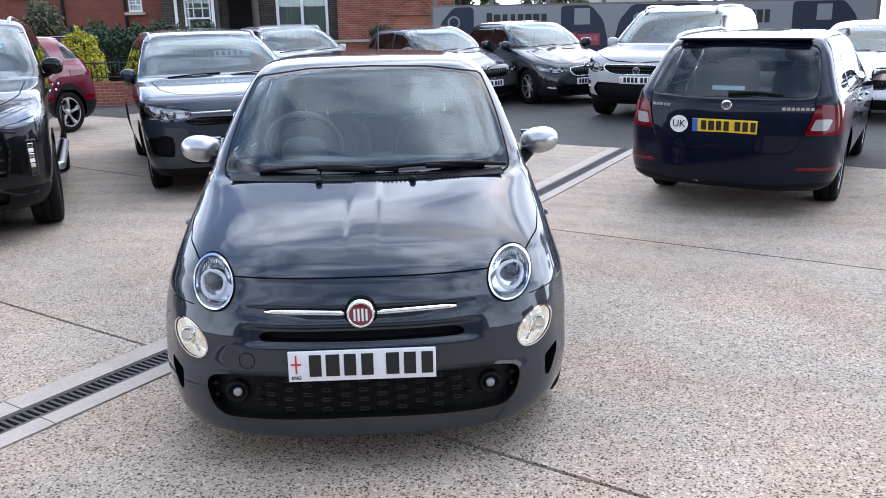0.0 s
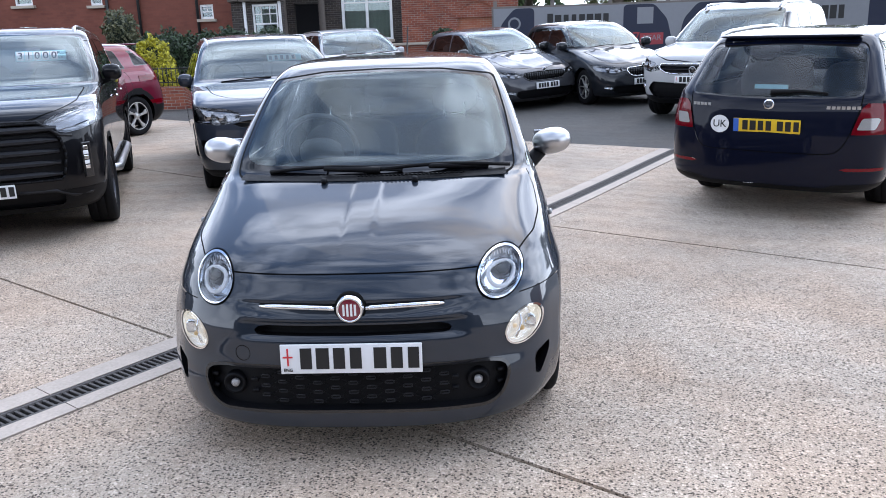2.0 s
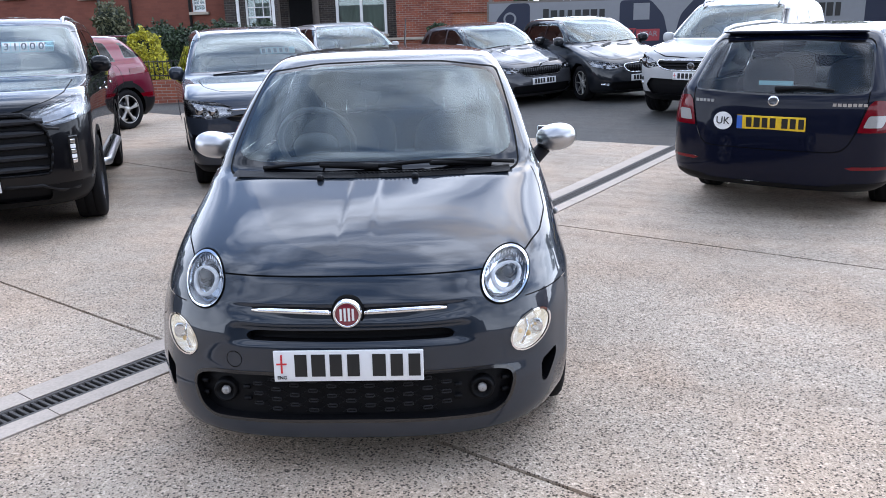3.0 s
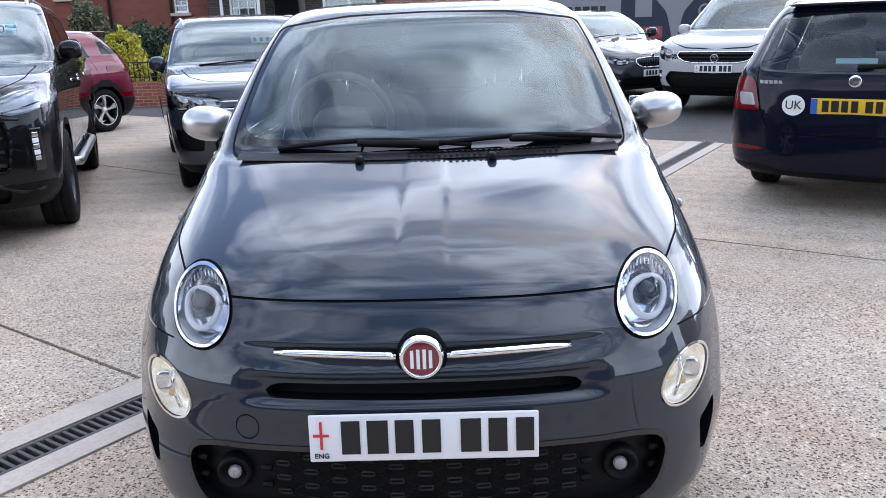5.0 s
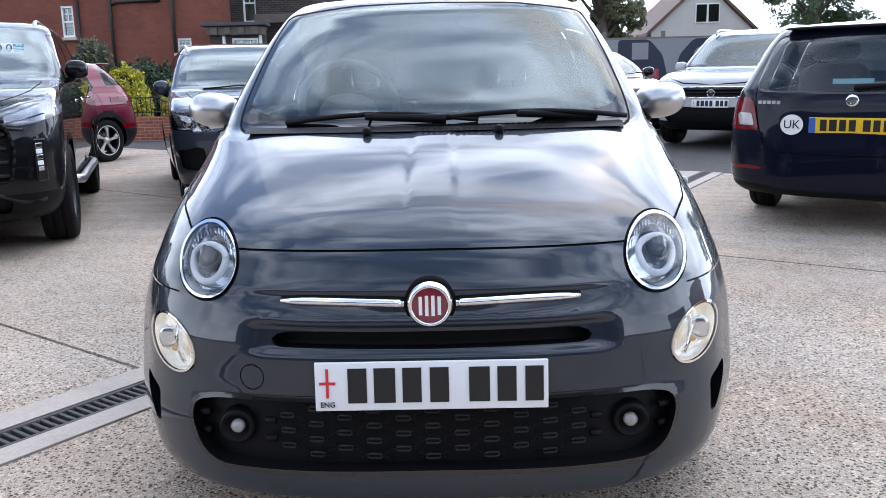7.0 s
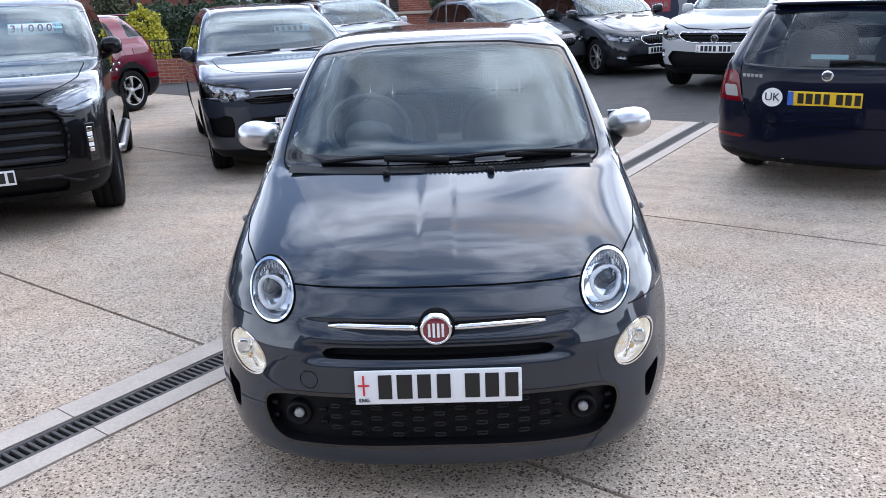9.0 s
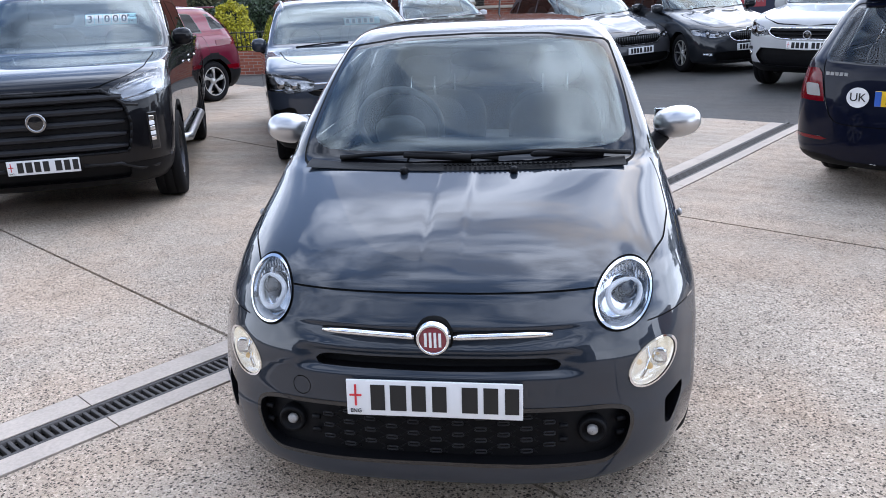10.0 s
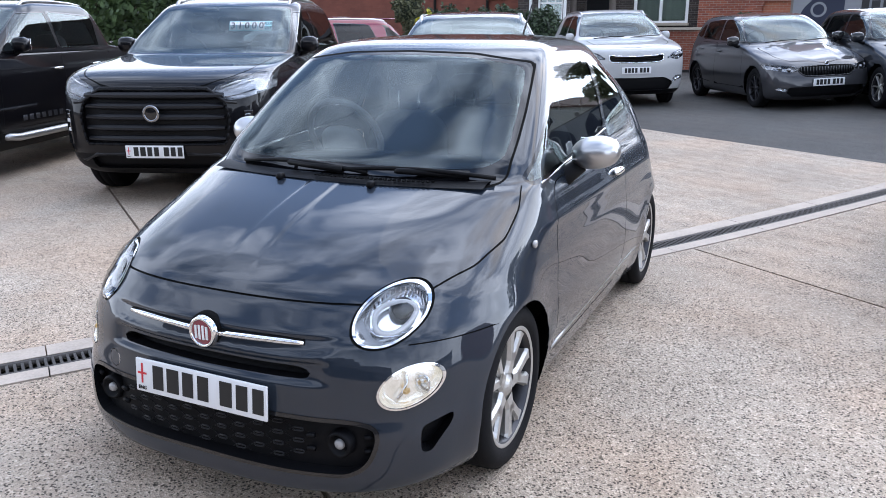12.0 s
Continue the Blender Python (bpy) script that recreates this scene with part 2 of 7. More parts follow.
M_DCHROME = plain("smoked_chrome", (0.32, 0.32, 0.33), 0.12, 1.0, var=0.01)
M_ALLOYD = plain("dark_alloy", (0.05, 0.05, 0.055), 0.35, 0.8)
M_GLASS = glass("car_glass", (0.74, 0.80, 0.79), 1.8, gloss=(0.93, 1.0, 1.0))
M_GLASSD = glass("privacy_glass", (0.22, 0.24, 0.25), 2.0)
M_CLEAR = glass("clear_car_glass", (0.82, 0.88, 0.88), 1.5)
M_SCREEN = glass("windscreen_glass", (0.78, 0.84, 0.83), 1.74, gloss=(0.90, 1.0, 1.0))
M_SCREENB = glass("tinted_windscreen_glass", (0.60, 0.68, 0.67), 1.72, gloss=(0.90, 1.0, 1.0))
M_LENS = glass("lamp_lens", (0.93, 0.94, 0.95), 1.45)
M_REFL = plain("lamp_reflector", (0.80, 0.82, 0.85), 0.14, 0.95, var=0.06, scale=30)
M_BORDER = plain("black_printed_border", (0.003, 0.003, 0.004), 0.03, spec=0.5)
for _m, _k in ((M_NAVY, 1.28), (M_BLACKP, 1.36)):
    _m.node_tree.nodes["Principled BSDF"].inputs["Coat IOR"].default_value = _k
M_TINT = glass("dark_tinted_glass", (0.05, 0.055, 0.06), 1.32)
M_LAMPIN = plain("pale_lamp_bowl", (0.42, 0.43, 0.45), 0.25, 0.6, var=0.08, scale=20)
M_BORDER.node_tree.nodes["Principled BSDF"].inputs["IOR"].default_value = 1.5
M_LEATHER = plain("grey_leather_rim", (0.15, 0.155, 0.16), 0.4, var=0.1)
M_LIT = plain("lit_lamp_bowl", (0.90, 0.86, 0.78), 0.2, 0.85, var=0.3, scale=55)
_b = M_LIT.node_tree.nodes["Principled BSDF"]
_b.inputs["Emission Color"].default_value, _b.inputs["Emission Strength"].default_value = (1.0, 0.93, 0.80, 1), 0.26
M_AMBER = plain("amber_bulb", (0.80, 0.55, 0.25), 0.25)
M_REDLENS = plain("red_lamp_lens", (0.13, 0.001, 0.006), 0.12, coat=0.4, scale=40, spec=0.2)
M_CLEARL = plain("clear_lamp_lens", (0.30, 0.29, 0.28), 0.12, coat=1.0)
M_WHITE = plain("white_plate", (0.78, 0.78, 0.78), 0.4, var=0.03)
M_YELLOW = plain("yellow_plate", (0.78, 0.5, 0.02), 0.4, var=0.03)
M_BLACKINK = plain("black_ink", (0.01, 0.01, 0.01), 0.5)
M_REDINK = plain("red_ink", (0.6, 0.03, 0.04), 0.5)
M_BLUEINK = plain("blue_ink", (0.03, 0.12, 0.5), 0.5)
M_BADGE = plain("maroon_enamel", (0.2, 0.012, 0.03), 0.25, coat=1.0)
M_CABIN = plain("cabin_trim", (0.026, 0.027, 0.030), 0.7, relief=0.0005, spec=0.2)
M_SEAT = plain("seat_cloth", (0.05, 0.05, 0.055), 0.85, relief=0.001, scale=20)
M_LABEL = plain("pale_blue_card", (0.45, 0.74, 0.80), 0.5, var=0.03)
M_STICK = plain("sticker_white", (0.8, 0.8, 0.8), 0.45, var=0.03)
M_CONC = aggregate("exposed_aggregate_concrete", [(0.36, 0.286, 0.220), (0.485, 0.391, 0.306), (0.585, 0.474, 0.374), (0.41, 0.328, 0.254), (0.73, 0.611, 0.497), (0.12, 0.095, 0.073)], 120.0, (0.76, 0.74, 0.72), 0.008)
M_KERB = plain("drain_kerb_concrete", (0.47, 0.395, 0.33), 0.85, var=0.2, relief=0.002, scale=5)
M_IRON = plain("cast_iron_grate", (0.075, 0.067, 0.062), 0.6, 0.5, var=0.35, relief=0.001, scale=14)
M_PIT = plain("drain_pit", (0.02, 0.018, 0.016), 0.9)
M_JOINT = plain("joint_sealant", (0.06, 0.05, 0.04), 0.9, var=0.3)
M_ASPH = aggregate("worn_asphalt", [(0.045, 0.043, 0.041), (0.066, 0.062, 0.058), (0.08, 0.075, 0.07), (0.048, 0.046, 0.044), (0.11, 0.103, 0.096), (0.03, 0.029, 0.027)], 90.0, (0.62, 0.61, 0.60), 0.003)
M_BRICK = bricks("red_brick", (0.30, 0.085, 0.045), (0.20, 0.05, 0.03), (0.30, 0.26, 0.22))
M_BRICKD = bricks("sooty_brick", (0.06, 0.045, 0.036), (0.03, 0.025, 0.022), (0.13, 0.12, 0.11))
M_REDREND = bricks("painted_red_brick", (0.205, 0.064, 0.040), (0.165, 0.05, 0.032), (0.175, 0.062, 0.042))
M_STONE = plain("dressed_stone", (0.42, 0.36, 0.29), 0.85, var=0.15, scale=4)
M_OLDSTONE = plain("weathered_sooty_stone", (0.13, 0.11, 0.095), 0.9, var=0.3, scale=6, relief=0.004)
M_FRAME = plain("white_window_paint", (0.76, 0.76, 0.75), 0.4, var=0.04)
M_SLATE = plain("slate_roof", (0.06, 0.06, 0.065), 0.7, var=0.25, scale=4)
M_TILE = plain("brown_roof_tile", (0.13, 0.075, 0.055), 0.8, var=0.25, scale=4)
M_RENDER = plain("cream_render", (0.52, 0.5, 0.46), 0.9, var=0.1, scale=2)
M_DARK = plain("dark_interior", (0.02, 0.02, 0.022), 0.8)
M_NAVYB = plain("navy_banner", (0.007, 0.012, 0.034), 0.55, var=0.1)
M_GREYB = plain("grey_banner", (0.21, 0.215, 0.23), 0.55, var=0.06)
M_REDB = plain("red_banner_panel", (0.30, 0.03, 0.04), 0.5)
M_FENCE = plain("grey_fence_wood", (0.16, 0.14, 0.125), 0.85, var=0.25, scale=6)
M_RAIL = plain("black_iron_paint", (0.012, 0.013, 0.013), 0.45)
M_BARK = plain("bark", (0.10, 0.08, 0.06), 0.9, var=0.3, scale=8, relief=0.01)
M_HEDGE = foliage("hedge_leaves", (0.010, 0.020, 0.008), (0.030, 0.055, 0.020))
M_GOLD = foliage("golden_leaves", (0.16, 0.15, 0.008), (0.42, 0.38, 0.02))
M_TREE = foliage("tree_leaves", (0.02, 0.040, 0.012), (0.06, 0.10, 0.03))
M_CONIF = foliage("cypress_leaves", (0.04, 0.05, 0.018), (0.12, 0.125, 0.05))
M_FAR = foliage("far_wood_leaves", (0.025, 0.042, 0.014), (0.075, 0.115, 0.035))
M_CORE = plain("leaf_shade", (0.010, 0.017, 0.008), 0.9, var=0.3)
M_LINK = plain("satin_black_plastic", (0.014, 0.014, 0.016), 0.4, spec=0.3)
M_SHRUB = foliage("shrub_leaves", (0.04, 0.05, 0.02), (0.10, 0.10, 0.05))
M_CURT = plain("net_curtain", (0.45, 0.44, 0.38), 0.9, var=0.15)
M_STEEL = plain("brushed_step_steel", (0.5, 0.5, 0.5), 0.35, 0.9, var=0.1)


# ---- mesh helpers ----
def part(name, bm, mat, parent=None, label="", smooth=True, normals=None, m=None):
    me = bpy.data.meshes.new(name)
    bm.normal_update()
    bm.to_mesh(me)
    bm.free()
    for k in mat if isinstance(mat, (list, tuple)) else [mat]:
        me.materials.append(k)
    if smooth:
        me.shade_smooth()
    ob = new(name, me)
    if parent is not None:
        ob.parent = parent
    if m is not None:
        ob.matrix_basis = m
    if label:
        ob["label"] = label
    return ob


def thing(name, m, label, category, group="", kind=""):
    e = new(name)
    e.empty_display_size = 0.2
    e.matrix_basis = m
    return tagged(e, label, category, group, kind)


def add_box(bm, c, s, bev=0.0, rot=None, taper=1.0):
    r = bmesh.ops.create_cube(bm, size=1.0)
    vs = r["verts"]
    for v in vs:
        k = taper if v.co.z > 0 else 1.0
        v.co = Vector((v.co.x * s[0] * k, v.co.y * s[1] * k, v.co.z * s[2]))
    if bev:
        es = list({e for v in vs for e in v.link_edges})
        o = bmesh.ops.bevel(bm, geom=es, offset=bev, segments=2, affect="EDGES", profile=0.6)
        vs = list({v for f in o["faces"] for v in f.verts} | {v for v in vs if v.is_valid})
    mm = Matrix.Translation(c) @ (rot.to_4x4() if rot is not None else Matrix.Identity(4))
    for v in vs:
        v.co = mm @ v.co
    return vs


def box(c, s, bev=0.0, rot=None, taper=1.0):
    bm = bmesh.new()
    add_box(bm, c, s, bev, rot, taper)
    return bm


def cyl(p, q, r0, r1=None, seg=16, bm=None, caps=True):
    bm = bm or bmesh.new()
    p, q = Vector(p), Vector(q)
    d = q - p
    rot = d.to_track_quat("Z", "Y").to_matrix().to_4x4()
    bmesh.ops.create_cone(bm, cap_ends=caps, segments=seg, radius1=r0, radius2=r0 if r1 is None else r1, depth=d.length, matrix=Matrix.Translation((p + q) / 2) @ rot)
    return bm


def tube(pts, r, seg=8, bm=None):
    """A round bar along points."""
    bm = bm or bmesh.new()
    rings = []
    pts = [Vector(p) for p in pts]
    for k, p in enumerate(pts):
        d = (pts[min(k + 1, len(pts) - 1)] - pts[max(k - 1, 0)]).normalized()
        a = d.cross(Vector((0, 0, 1)) if abs(d.z) < 0.9 else Vector((1, 0, 0))).normalized()
        b = d.cross(a)
        rr = float(r[k] if isinstance(r, (list, tuple)) else r)
        rings.append([bm.verts.new(p + (a * math.cos(t) + b * math.sin(t)) * rr) for t in np.linspace(0, 2 * math.pi, seg, endpoint=False)])
    for u, w in zip(rings, rings[1:]):
        for k in range(seg):
            bm.faces.new((u[k], u[(k + 1) % seg], w[(k + 1) % seg], w[k]))
    for ring, flip in ((rings[0], True), (rings[-1], False)):
        bm.faces.new(ring[::-1] if flip else ring)
    bmesh.ops.recalc_face_normals(bm, faces=bm.faces)
    return bm


def lathe(prof, seg=48, axis="X", bm=None):
    """A turned body: (radius, along) points round the axis."""
    bm = bm or bmesh.new()
    rings = []
    for r, a in prof:
        ring = []
        for t in np.linspace(0, 2 * math.pi, seg, endpoint=False):
            c, s = r * math.cos(t), r * math.sin(t)
            ring.append(bm.verts.new({"X": (a, c, s), "Y": (c, a, s), "Z": (c, s, a)}[axis]))
        rings.append(ring)
    for u, w in zip(rings, rings[1:]):
        for k in range(seg):
            bm.faces.new((u[k], u[(k + 1) % seg], w[(k + 1) % seg], w[k]))
    bmesh.ops.recalc_face_normals(bm, faces=bm.faces)
    return bm


def prism(poly, depth, plane="xz", at=0.0, bev=0.0):
    """A flat outline with thickness; at: where its front face stands on the third axis, which it runs along."""
    bm = bmesh.new()
    put = {"xz": lambda a, b, c: (a, c, b), "xy": lambda a, b, c: (a, b, c), "yz": lambda a, b, c: (c, a, b)}[plane]
    f = bm.faces.new([bm.verts.new(put(a, b, at)) for a, b in poly])
    r = bmesh.ops.extrude_face_region(bm, geom=[f])
    d = Vector(put(0, 0, depth))
    for v in r["geom"]:
        if isinstance(v, bmesh.types.BMVert):
            v.co += d
    bmesh.ops.recalc_face_normals(bm, faces=bm.faces)
    if bev:
        bmesh.ops.bevel(bm, geom=list(bm.edges), offset=bev, segments=2, affect="EDGES", profile=0.6)
    return bm


def text_mesh(s, size, depth=0.001):
    """Letters of the built-in font as a mesh, centred, standing in the xz plane and facing -y."""
    cu = bpy.data.curves.new("letters", "FONT")
    cu.body, cu.size, cu.extrude, cu.align_x, cu.align_y = s, size, depth, "CENTER", "CENTER"
    ob = new("letters", cu)
    bpy.context.view_layer.update()
    me = bpy.data.meshes.new_from_object(ob.evaluated_get(bpy.context.evaluated_depsgraph_get()))
    bm = bmesh.new()
    bm.from_mesh(me)
    bpy.data.objects.remove(ob)
    bpy.data.curves.remove(cu)
    bpy.data.meshes.remove(me)
    for v in bm.verts:
        v.co = Vector((v.co.x, -v.co.z, v.co.y))
    return bm


# ---- shells cut into panels ----
def spline(vals, u):
    """Smooth, not overshooting, through values at 0, 1, 2, ..."""
    k = np.arange(len(vals), dtype=float)
    v = np.array(vals, float)
    d = np.diff(v)
    m = np.zeros(len(v))
    m[1:-1] = np.where(d[:-1] * d[1:] > 0, 2 * d[:-1] * d[1:] / (d[:-1] + d[1:] + 1e-12), 0)
    m[0], m[-1] = d[0], d[-1]
    i = np.clip(np.floor(u).astype(int), 0, len(v) - 2)
    t = u - i
    return (2 * t**3 - 3 * t**2 + 1) * v[i] + (t**3 - 2 * t**2 + t) * m[i] + (-2 * t**3 + 3 * t**2) * v[i + 1] + (t**3 - t**2) * m[i + 1]


def shell(rows, ns, na=(22, 14, 16), shape=None):
    """A closed car body from level outlines. rows: z, nose y, tail y, half-width, nose depth, tail depth, nose squareness, tail squareness."""
    u = np.linspace(0, len(rows) - 1, ns)
    z, yf, yr, w, df, dr, nf, nr = (spline(c, u) for c in zip(*rows))
    bm = bmesh.new()
    rings = []
    for k in range(ns):
        half = []
        th = np.linspace(0, math.pi / 2, na[0] + 1)
        ax = w[k] * np.sin(th) ** (2 / nf[k])
        ay = yf[k] + df[k] * (1 - np.cos(th) ** (2 / nf[k]))
        half += list(zip(ax, ay))
        y0, y1 = yf[k] + df[k], yr[k] - dr[k]
        half += [(w[k], y0 + (y1 - y0) * s / na[1]) for s in range(1, na[1])]
        th = np.linspace(math.pi / 2, 0, na[2] + 1)
        half += list(zip(w[k] * np.sin(th) ** (2 / nr[k]), yr[k] - dr[k] * (1 - np.cos(th) ** (2 / nr[k]))))
        pts = half + [(-x, y) for x, y in half[-2:0:-1]]
        rings.append([bm.verts.new(Vector((x, y, z[k]))) for x, y in pts])
    n = len(rings[0])
    for a, b in zip(rings, rings[1:]):
        for k in range(n):
            bm.faces.new((a[k], a[(k + 1) % n], b[(k + 1) % n], b[k]))
    bm.faces.new(rings[0][::-1])
    bm.faces.new(rings[-1])
    if shape:
        for v in bm.verts:
            shape(v.co)
    bmesh.ops.recalc_face_normals(bm, faces=bm.faces)
    bm.normal_update()
    return bm


def sd_poly(poly):
    """Signed distance to an outline, below nought inside."""
    a = np.array(poly, float)
    b = np.roll(a, -1, 0)
    e = b - a
    ee = (e * e).sum(1) + 1e-12

    x0, y0, x1, y1 = a[:, 0].min(), a[:, 1].min(), a[:, 0].max(), a[:, 1].max()

    def f(px, py):
        far = max(x0 - px, px - x1, y0 - py, py - y1)
        if far > 0.08:
            return far
        p = np.array((px, py))
        w = p - a
        t = np.clip((w * e).sum(1) / ee, 0, 1)
        q = w - e * t[:, None]
        d = math.sqrt((q * q).sum(1).min())
        c = ((a[:, 1] > py) != (b[:, 1] > py)) & (px < e[:, 0] * (py - a[:, 1]) / (e[:, 1] + 1e-15) + a[:, 0])
        return -d if c.sum() % 2 else d

    return f


def rounded(poly, r, seg=4):
    """An outline with its corners rounded."""
    out = []
    n = len(poly)
    for k in range(n):
        p, c, q = (Vector(poly[(k + j) % n]) for j in (-1, 0, 1))
        a, b = c + (p - c).normalized() * min(r, (p - c).length * 0.45), c + (q - c).normalized() * min(r, (q - c).length * 0.45)
        for s in range(seg + 1):
            t = s / seg
            out.append(tuple((1 - t) ** 2 * a + 2 * t * (1 - t) * c + t**2 * b))
    return out


def cut(bm, f, near=None):
    """Cuts the mesh along f = 0, so that every face lies on one side."""
    val = {}
    for v in bm.verts:
        if near is None or near(v.co):
            k = f(v.co)
            val[v] = 0.0 if abs(k) < 2e-4 else k
    for e in [e for e in bm.edges if e.verts[0] in val and e.verts[1] in val and val[e.verts[0]] * val[e.verts[1]] < 0]:
        a, b = e.verts
        t = val[a] / (val[a] - val[b])
        for _ in range(2):
            k = f(a.co.lerp(b.co, t))
            if abs(k) < 1e-4:
                break
            t = min(0.98, max(0.02, t - k / (val[b] - val[a])))
        _, v = bmesh.utils.edge_split(e, a, t)
        val[v] = 0.0
    zero = {v for v, k in val.items() if k == 0.0}
    for fc in list({fc for v in zero for fc in v.link_faces}):
        zs = [v for v in fc.verts if v in zero]
        if len(zs) == 2 and not any(zs[1] in e.verts for e in zs[0].link_edges if fc in e.link_faces):
            bmesh.utils.face_split(fc, zs[0], zs[1])


def pick(bm, lay, code, f, near=None, over=None):
    """Cuts out the region f < 0 and gives its faces a code."""
    cut(bm, f, near)
    for fc in bm.faces:
        c = fc.calc_center_median()
        if (near is None or near(c)) and (over is None or fc[lay] in over) and f(c) < 0:
            fc[lay] = code


def seam(bm, lay, code, f, w, near=None, over=None):
    """A panel gap of width 2w along f = 0."""
    cut(bm, lambda c: f(c) - w, near)
    cut(bm, lambda c: f(c) + w, near)
    for fc in bm.faces:
        c = fc.calc_center_median()
        if (near is None or near(c)) and (over is None or fc[lay] in over) and abs(f(c)) < w:
            fc[lay] = code


def lift(bm, lay, code, push=0.0, where=None):
    """The faces of a code as a mesh of their own, with the whole shell's normals; push: metres along them."""
    out = bmesh.new()
    made = {}
    for fc in bm.faces:
        if fc[lay] == code and (where is None or where(fc.calc_center_median())):
            vs = []
            for v in fc.verts:
                if v not in made:
                    made[v] = out.verts.new(v.co + v.normal * push)
                vs.append(made[v])
            out.faces.new(vs)
    out.normal_update()
    return out


def lift_part(name, bm, lay, code, mat, parent, label="", push=0.0, where=None):
    """As lift(), linked as a part that keeps the shell's shading."""
    nor, made, out = [], {}, bmesh.new()
    for fc in bm.faces:
        if fc[lay] == code and (where is None or where(fc.calc_center_median())):
            vs = []
            for v in fc.verts:
                if v not in made:
                    made[v] = out.verts.new(v.co + v.normal * push)
                    nor.append(tuple(v.normal))
                vs.append(made[v])
            out.faces.new(vs)
    if not nor:
        out.free()
        return None
    ob = part(name, out, mat, parent, label)
    ob.data.normals_split_custom_set_from_vertices(nor)
    return ob


def sunk(bm, vec):
    """Turns a lifted patch into a recess: walls from its rim and a floor moved by vec."""
    old = list(bm.faces)
    r = bmesh.ops.extrude_face_region(bm, geom=old)
    for v in r["geom"]:
        if isinstance(v, bmesh.types.BMVert):
            v.co += Vector(vec)
    bmesh.ops.delete(bm, geom=[f for f in old if f.is_valid], context="FACES_ONLY")
    return bm


# ---- ground ----
DX, DY = 0.55, 0.835  # along the drain
NX, NY = 0.835, -0.55  # square to it
CX, CY = 0.81, -0.587  # along the cross joints, which run a little askew


def rise(x, y):
    """The forecourt is level at the front and climbs gently to the back."""
    k = y - 4.2 + 0.42 * max(0.0, min(3.0, x))
    s = 0.5 * (k + math.sqrt(k * k + 2.0))
    s = 13 - 0.5 * ((13 - s) + math.sqrt((13 - s) ** 2 + 4.0)) if s > 0 else 0.0
    g = 0.034 + 0.003 * max(-2.5, min(2.5, x))
    return max(0.0, g * s - 0.012)


def on_ground(x, y, yaw):
    """The pose of a thing on the ground with its nose at x, y."""
    c, s = math.cos(radians(yaw)), math.sin(radians(yaw))
    back = Vector((-s, c, 0))
    p = Vector((x, y, 0))
    a, b = p + back * 0.8, p + back * 3.4
    za, zb = rise(a.x, a.y), rise(b.x, b.y)
    yv = Vector((back.x * 2.6, back.y * 2.6, zb - za)).normalized()
    xv = yv.cross(Vector((0, 0, 1))).normalized()
    mid = (a + b) / 2
    l, r = mid - xv * 0.78, mid + xv * 0.78
    xv = (xv + Vector((0, 0, (rise(r.x, r.y) - rise(l.x, l.y)) / 1.56))).normalized()
    zv = xv.cross(yv).normalized()
    xv = yv.cross(zv)
    m = Matrix((xv, yv, zv)).transposed().to_4x4()
    m.translation = Vector((x, y, za - 0.8 * (zb - za) / 2.6))
    return m


def st(s, t):
    return DX * s + CX * t, DY * s + CY * t


def sheet(s0, s1, t0, t1, ns, nt, dz, thick=0.0):
    """A patch of ground in drain coordinates that follows the rise."""
    bm = bmesh.new()
    g = [[bm.verts.new((*st(s0 + (s1 - s0) * a / ns, t0 + (t1 - t0) * b / nt), 0)) for b in range(nt + 1)] for a in range(ns + 1)]
    for r in g:
        for v in r:
            v.co.z = rise(v.co.x, v.co.y) + dz
    for a in range(ns):
        for b in range(nt):
            bm.faces.new((g[a][b], g[a][b + 1], g[a + 1][b + 1], g[a + 1][b])).normal_flip()
    bmesh.ops.recalc_face_normals(bm, faces=bm.faces)
    if sum(f.normal.z for f in bm.faces) < 0:
        bmesh.ops.reverse_faces(bm, faces=bm.faces)
    if thick:
        r = bmesh.ops.extrude_edge_only(bm, edges=[e for e in bm.edges if e.is_boundary])
        for v in r["geom"]:
            if isinstance(v, bmesh.types.BMVert):
                v.co.z -= thick
    return bm


# one sheet to the horizon, under everything
bm = bmesh.new()
xs = [-900, -200, -60, -30, -20, -14, -10, -7, -4, -2, 0, 2, 4, 7, 10, 14, 20, 30, 60, 200, 900]
ys = [-900, -200, -60, -20, -8, 0, 3, 5, 7, 9, 11, 13, 15, 17, 20, 25, 35, 60, 200, 900]
gv = [[bm.verts.new((x, y, rise(x, y) - 0.05)) for y in ys] for x in xs]
for a in range(len(xs) - 1):
    for b in range(len(ys) - 1):
        bm.faces.new((gv[a][b], gv[a + 1][b], gv[a + 1][b + 1], gv[a][b + 1]))
ground = tagged(part("ground", bm, M_JOINT), "dark earth and worn surface under the forecourt", "ground", kind="structure")

asphalt = tagged(part("road", sheet(7.74, 40, -40, 40, 24, 30, -0.004), M_ASPH), "dark worn asphalt of the rear car park", "asphalt", kind="structure")

